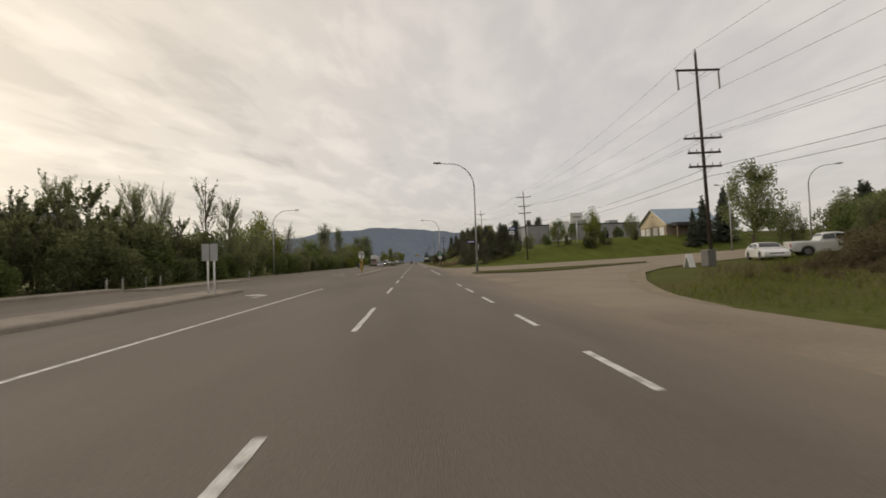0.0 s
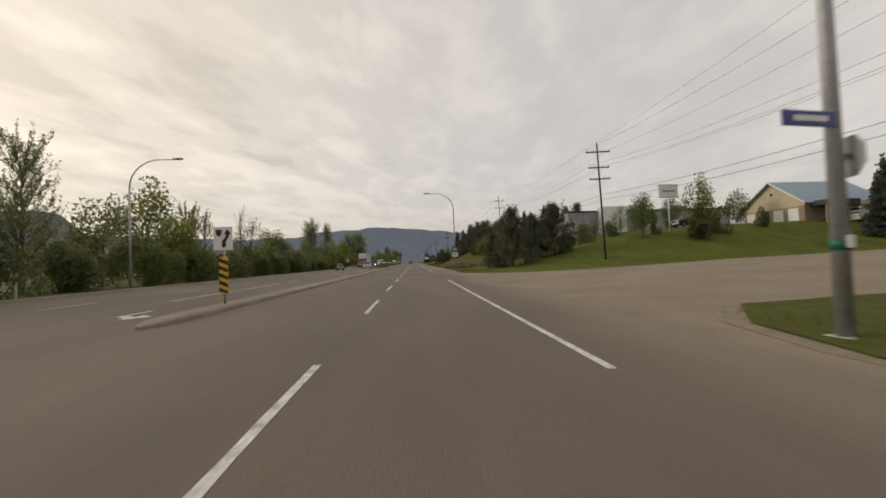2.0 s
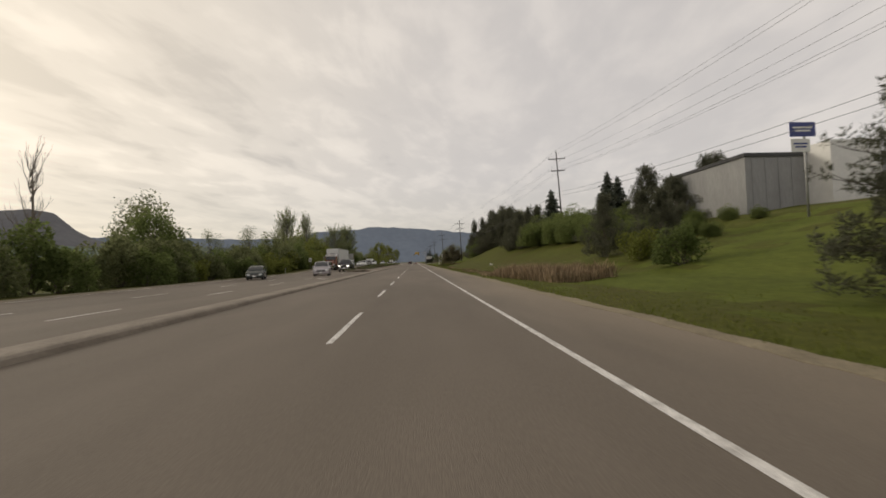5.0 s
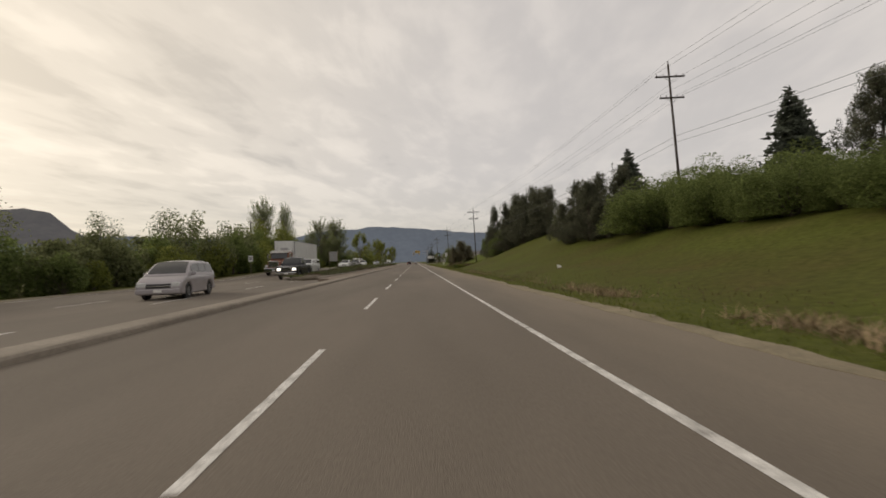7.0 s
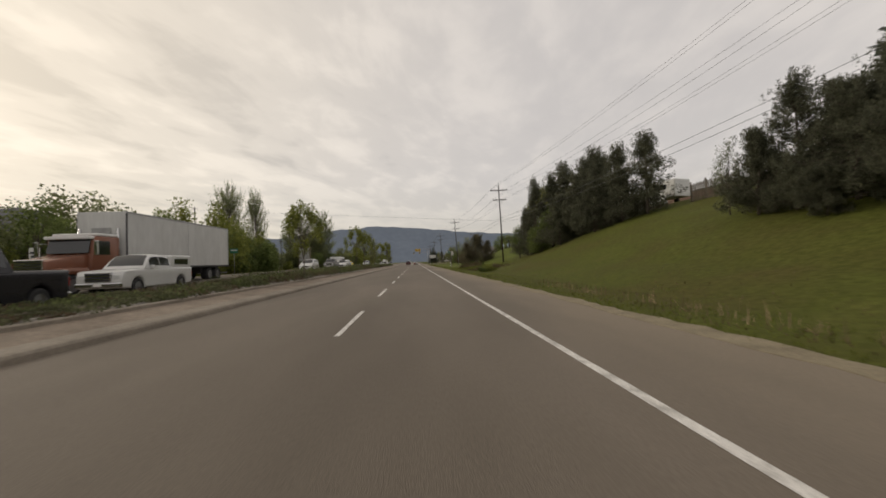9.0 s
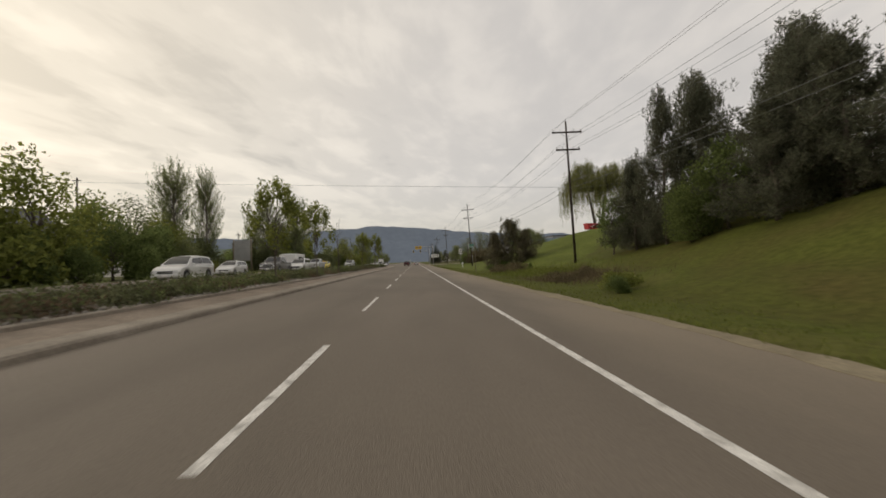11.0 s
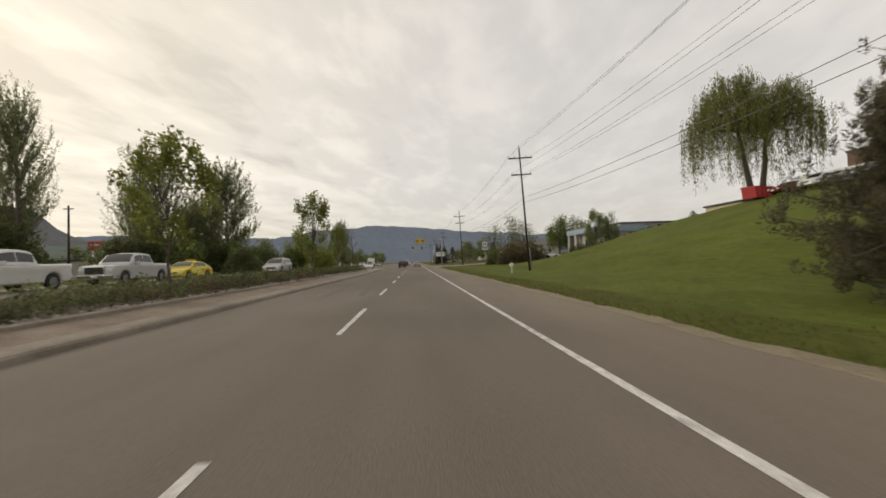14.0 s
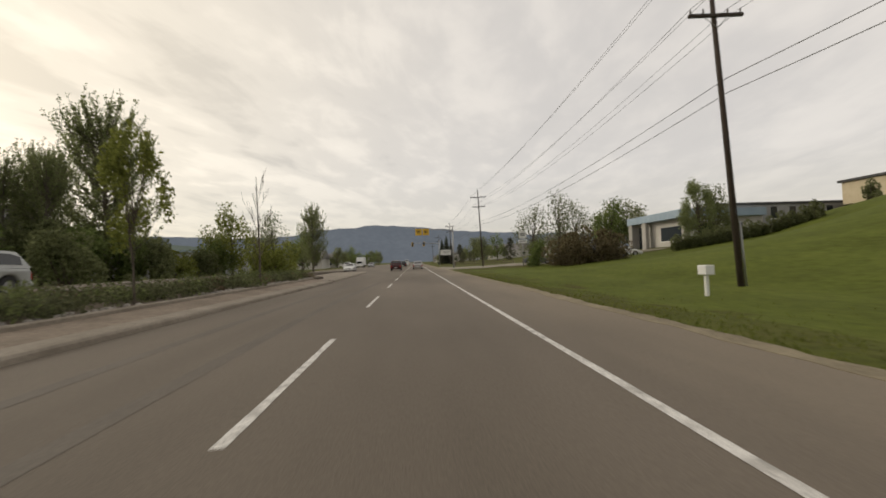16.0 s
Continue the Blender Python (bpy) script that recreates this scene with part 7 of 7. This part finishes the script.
def gable_house():
    x0, x1, y0, y1, z, eave, peak = 59.5, 72.5, 90.4, 101.4, 5.3, 8.7, 12.5
    h = thing("gabled_house", pose(0, 0, 0), "cream gabled building with a blue metal roof and white garage doors", "house")
    slab("wall", x0, x1, y0, y1, z - 1.5, 7.9, TAN, h, label="tan masonry lower wall")
    slab("upper_wall", x0 - 0.01, x1, y0 - 0.01, y1 + 0.01, 7.9, eave, STUCCO, h)
    ym = (y0 + y1) / 2
    v = [(x0 - 0.01, y0, eave), (x0 - 0.01, y1, eave), (x0 - 0.01, ym, peak - 0.12), (x1, y0, eave), (x1, y1, eave), (x1, ym, peak - 0.12)]
    mesh_ob("gable", v, [(0, 2, 1), (3, 4, 5), (0, 3, 5, 2), (1, 2, 5, 4), (0, 1, 4, 3)], STUCCO, h)
    for s, ye in ((-1, y0 - 0.7), (1, y1 + 0.7)):
        ze = eave - 0.35
        v = [(x0 - 0.6, ye, ze), (x1 + 0.5, ye, ze), (x1 + 0.5, ym, peak), (x0 - 0.6, ym, peak)]
        v += [(a, b, c - 0.16) for a, b, c in v]
        r = mesh_ob("roof", v, [(0, 1, 2, 3), (7, 6, 5, 4), (0, 4, 5, 1), (1, 5, 6, 2), (2, 6, 7, 3), (3, 7, 4, 0)], BLUE_ROOF, h)
        n = 14
        for k in range(n):
            x = x0 - 0.4 + (x1 - x0 + 0.6) * k / (n - 1)
            tube_part("seam", [(x, ye, ze + 0.015), (x, ym, peak + 0.015)], 0.03, BLUE_ROOF, r, 4)
        v = [(x0 - 0.64, ye, ze - 0.2), (x0 - 0.64, ym, peak - 0.2), (x0 - 0.64, ym, peak + 0.03), (x0 - 0.64, ye, ze + 0.03)]
        v += [(a + 0.06, b, c) for a, b, c in v]
        mesh_ob("barge_board", v, [(0, 1, 2, 3), (7, 6, 5, 4), (0, 4, 5, 1), (1, 5, 6, 2), (2, 6, 7, 3), (3, 7, 4, 0)], WHITE, h)
    for k, y in enumerate((91.3, 93.9, 96.9, 99.2)):
        d = slab("garage_door", x0 - 0.06, x0 + 0.05, y, y + 1.75, z - 0.4, 7.6, WHITE, h)
        for j in range(4):
            slab("door_panel", x0 - 0.085, x0 - 0.06, y + 0.1, y + 1.65, z - 0.25 + j * 0.62, z + 0.25 + j * 0.62, WHITE, d, 0.015)
        slab("door_trim", x0 - 0.05, x0 + 0.02, y - 0.12, y + 1.87, 7.6, 7.74, STUCCO, d)
    slab("gable_lamp", x0 - 0.1, x0, ym - 0.15, ym + 0.15, 10.2, 10.6, BLACK, h, 0.02)
    # porch on the near side
    slab("porch_roof", 60.4, 66, y0 - 2.4, y0, 7.7, 8.5, DARK_ROOF, h, 0.05)
    for x in (60.6, 65.8):
        slab("porch_post", x, x + 0.2, y0 - 2.3, y0 - 2.1, z - 1, 7.7, TAN, h)
    slab("canopy_roof", 66, 72, y0 - 3.0, y0, 7.5, 8.2, STUCCO, h, 0.04)
    # black plate on the solid wall, drawn for the shade under the canopy
    slab("bay_shade_plate", 66.5, 71.8, y0 - 0.05, y0 + 0.02, z, 7.5, BLACK, h)
    for x in (69, 71.7):
        slab("canopy_post", x, x + 0.2, y0 - 2.9, y0 - 2.7, z - 1, 7.5, TAN, h)


gable_house()


def flat_building(name, x0, x1, y0, y1, z0, z1, wall, label, windows=(), rim=DARK_ROOF, ribs=0):
    b = thing(name, pose(0, 0, 0), label, "building")
    slab("wall", x0, x1, y0, y1, z0, z1, wall, b)
    slab("roof", x0 - 0.15, x1 + 0.15, y0 - 0.15, y1 + 0.15, z1, z1 + 0.4, rim, b, 0.03)
    for side, a, w, zb, zt in windows:
        if side == "w":
            f = slab("window", x0 - 0.05, x0 + 0.03, a, a + w, zb, zt, WINDOW, b)
            slab("sill", x0 - 0.1, x0 + 0.02, a - 0.1, a + w + 0.1, zb - 0.12, zb, WHITE, f)
        else:
            f = slab("window", a, a + w, y0 - 0.05, y0 + 0.03, zb, zt, WINDOW, b)
            slab("sill", a - 0.1, a + w + 0.1, y0 - 0.1, y0 + 0.02, zb - 0.12, zb, WHITE, f)
    for k in range(ribs):
        x = x0 + (x1 - x0) * (k + 0.5) / ribs
        slab("cladding_rib", x - 0.04, x + 0.04, y0 - 0.06, y0, z0, z1, wall, b)
    return b


flat_building("low_building", -68, -46, 350, 359, -1.5, 2.7, SIGN_WHITE, "low white building with a dark flat roof behind the trees", [("s", a, 2.4, 0.6, 1.9) for a in (-66, -61, -56, -51)])
ware = flat_building("warehouse", 35, 74, 122, 133, 3.0, 11.2, GREY_CLAD, "long grey metal-clad warehouse with a dark flat roof edge", [("s", 44, 3, 6.4, 9), ("s", 58, 3, 6.4, 9)], ribs=26)
slab("entrance_block", 42, 47.5, 119.5, 122, 4, 12.2, SIGN_WHITE, ware)
slab("rooftop_unit", 52, 56, 126, 130, 11.6, 13.2, STEEL, ware, 0.05)
slab("rooftop_unit", 64, 67, 127, 130, 11.6, 12.9, STEEL, ware, 0.05)
brick = flat_building("brick_building", 77, 105, 224, 291, 9.5, 17.9, BRICK, "long brown brick building above the parked cars", [("w", 230 + k * 6.2, 3.2, 12.2, 14.6) for k in range(9)])
slab("entrance_canopy", 75.5, 77, 262, 270, 14.6, 15.4, SIGN_WHITE, brick, 0.04)
slab("white_annex", 73, 80, 284, 296, 10, 14.8, SIGN_WHITE, brick)
flat_building("grey_office", 51, 92, 321, 340, 2.5, 9.0, GREY_CLAD, "low grey flat-roofed office behind a hedge", [("s", 57 + k * 3.4, 1.1, 6.6, 8.6) for k in range(6)])
off = flat_building("blue_office", 44, 57, 319, 334, 1.2, 7.6, HOUSE_WALL, "pale office with a deep blue roof band beside the driveway", [("w", 320.5, 5.4, 3.4, 5.8), ("s", 46, 2.4, 3.4, 6.0), ("s", 51, 2.4, 3.4, 6.0)], rim=BLUE_ROOF)
slab("blue_fascia", 42.4, 57.2, 318.4, 334.3, 7.0, 8.3, BLUE_ROOF, off, 0.03)
slab("porch_wall", 42.6, 44.0, 333.0, 334.2, 1.2, 7.0, HOUSE_WALL, off)
slab("porch_pier", 42.6, 43.3, 328.4, 329.6, 1.2, 7.0, HOUSE_WALL, off)
# dark glass-coloured plate that paints the recess's shade onto the wall
slab("porch_shade_plate", 43.93, 44.0, 329.8, 332.8, 1.6, 6.4, WINDOW, off)
tan = thing("tan_garage", pose(0, 0, 0), "tan garage on the bank with its bay's shade as a black plate", "garage")
slab("wall", 72.5, 86, 309, 320, 8.5, 12.2, STUCCO, tan)
slab("roof", 72.1, 86.4, 308.5, 320.4, 12.2, 12.6, DARK_ROOF, tan, 0.04)
# no opening here: a black plate gives the bay's shaded inside
slab("garage_shade_plate", 75, 84, 308.94, 309.02, 9, 11.7, BLACK, tan)
# trailers and a board fence along the top of the bank
fen = thing("board_fence", pose(0, 0, 0), "weathered grey board fence along the top of the bank", "fence")
for k in range(28):
    x, y = 29.3 - k * 0.055, 179.0 + k * 0.155
    slab("board", x - 0.06, x + 0.06, y - 0.012, y + 0.012, land(x, y) - 0.1, land(x, y) + 1.75 + 0.06 * math.sin(k * 3.1), WOOD_POST, fen)
for k in range(0, 28, 9):
    x, y = 29.36 - k * 0.055, 179.06 + k * 0.155
    slab("post", x, x + 0.1, y, y + 0.1, land(x, y) - 0.2, land(x, y) + 2.0, WOOD_POST, fen)
for x, y, w in ((33.0, 196, 5.5), (34.5, 204, 6), (31.5, 189.5, 3.2)):
    t = thing("camper_trailer", pose(x, y, land(x, y), 0, 0, 15), "white camper trailer parked behind the bank's crest", "trailer")
    part("body", block(-1.2, 1.2, 0, w, 0.5, 2.6, 0.15), WHITE, t)
    for s in (-1, 1):
        part("window", block(s * 1.2 - 0.012, s * 1.2 + 0.012, 1.2, 3.0, 1.5, 2.1, 0.02), GLASS, t)
        wheel(t, s * 1.02, w * 0.55, 0.34)
# sheds across the fields and houses at the far end
flat_building("white_store", -96, -70, 318, 336, -0.2, 4.0, HOUSE_WALL, "low white store beyond the trees", [("s", -92 + k * 4, 1.6, 1.0, 2.6) for k in range(5)])
flat_building("blue_shed", -60, -38, 335, 352, -0.2, 4.6, GREY_CLAD, "low grey shed with a blue roof band beyond the trees", rim=BLUE_ROOF)
flat_building("white_shed", -98, -80, 292, 304, -0.2, 3.4, HOUSE_WALL, "low white shed across the field")
flat_building("trade_hall", -75, -52, 258, 276, -0.2, 4.2, HOUSE_WALL, "pale trade hall behind the sign board")
_h = np.random.default_rng(31)
for i in range(22):
    side = -1 if i % 2 else 1
    x = side * _h.uniform(16, 60) - (22 if side < 0 else 0)
    y = 400 + i * 17 + _h.uniform(0, 10)
    w, d, e = _h.uniform(8, 16), _h.uniform(8, 14), _h.uniform(3, 5)
    z = max(0, land(x, y)) if x > 5 else 0
    b = thing("far_house", pose(x, y, z), "pale house with a grey roof at the far end", "house", "houses at the far end")
    slab("wall", -w / 2, w / 2, -d / 2, d / 2, -1, e, HOUSE_WALL, b)
    v = [(-w / 2 - 0.4, -d / 2 - 0.4, e), (w / 2 + 0.4, -d / 2 - 0.4, e), (w / 2 + 0.4, d / 2 + 0.4, e), (-w / 2 - 0.4, d / 2 + 0.4, e), (-w / 2 - 0.4, 0, e + d * 0.25), (w / 2 + 0.4, 0, e + d * 0.25)]
    mesh_ob("roof", v, [(0, 1, 5, 4), (2, 3, 4, 5), (0, 4, 3), (1, 2, 5), (0, 3, 2, 1)], HOUSE_ROOF, b)
    for k in range(3):
        slab("window", -w / 2 + 1 + k * w / 3.4, -w / 2 + 2.2 + k * w / 3.4, -d / 2 - 0.04, -d / 2 + 0.02, 1.2, 2.4, WINDOW, b)
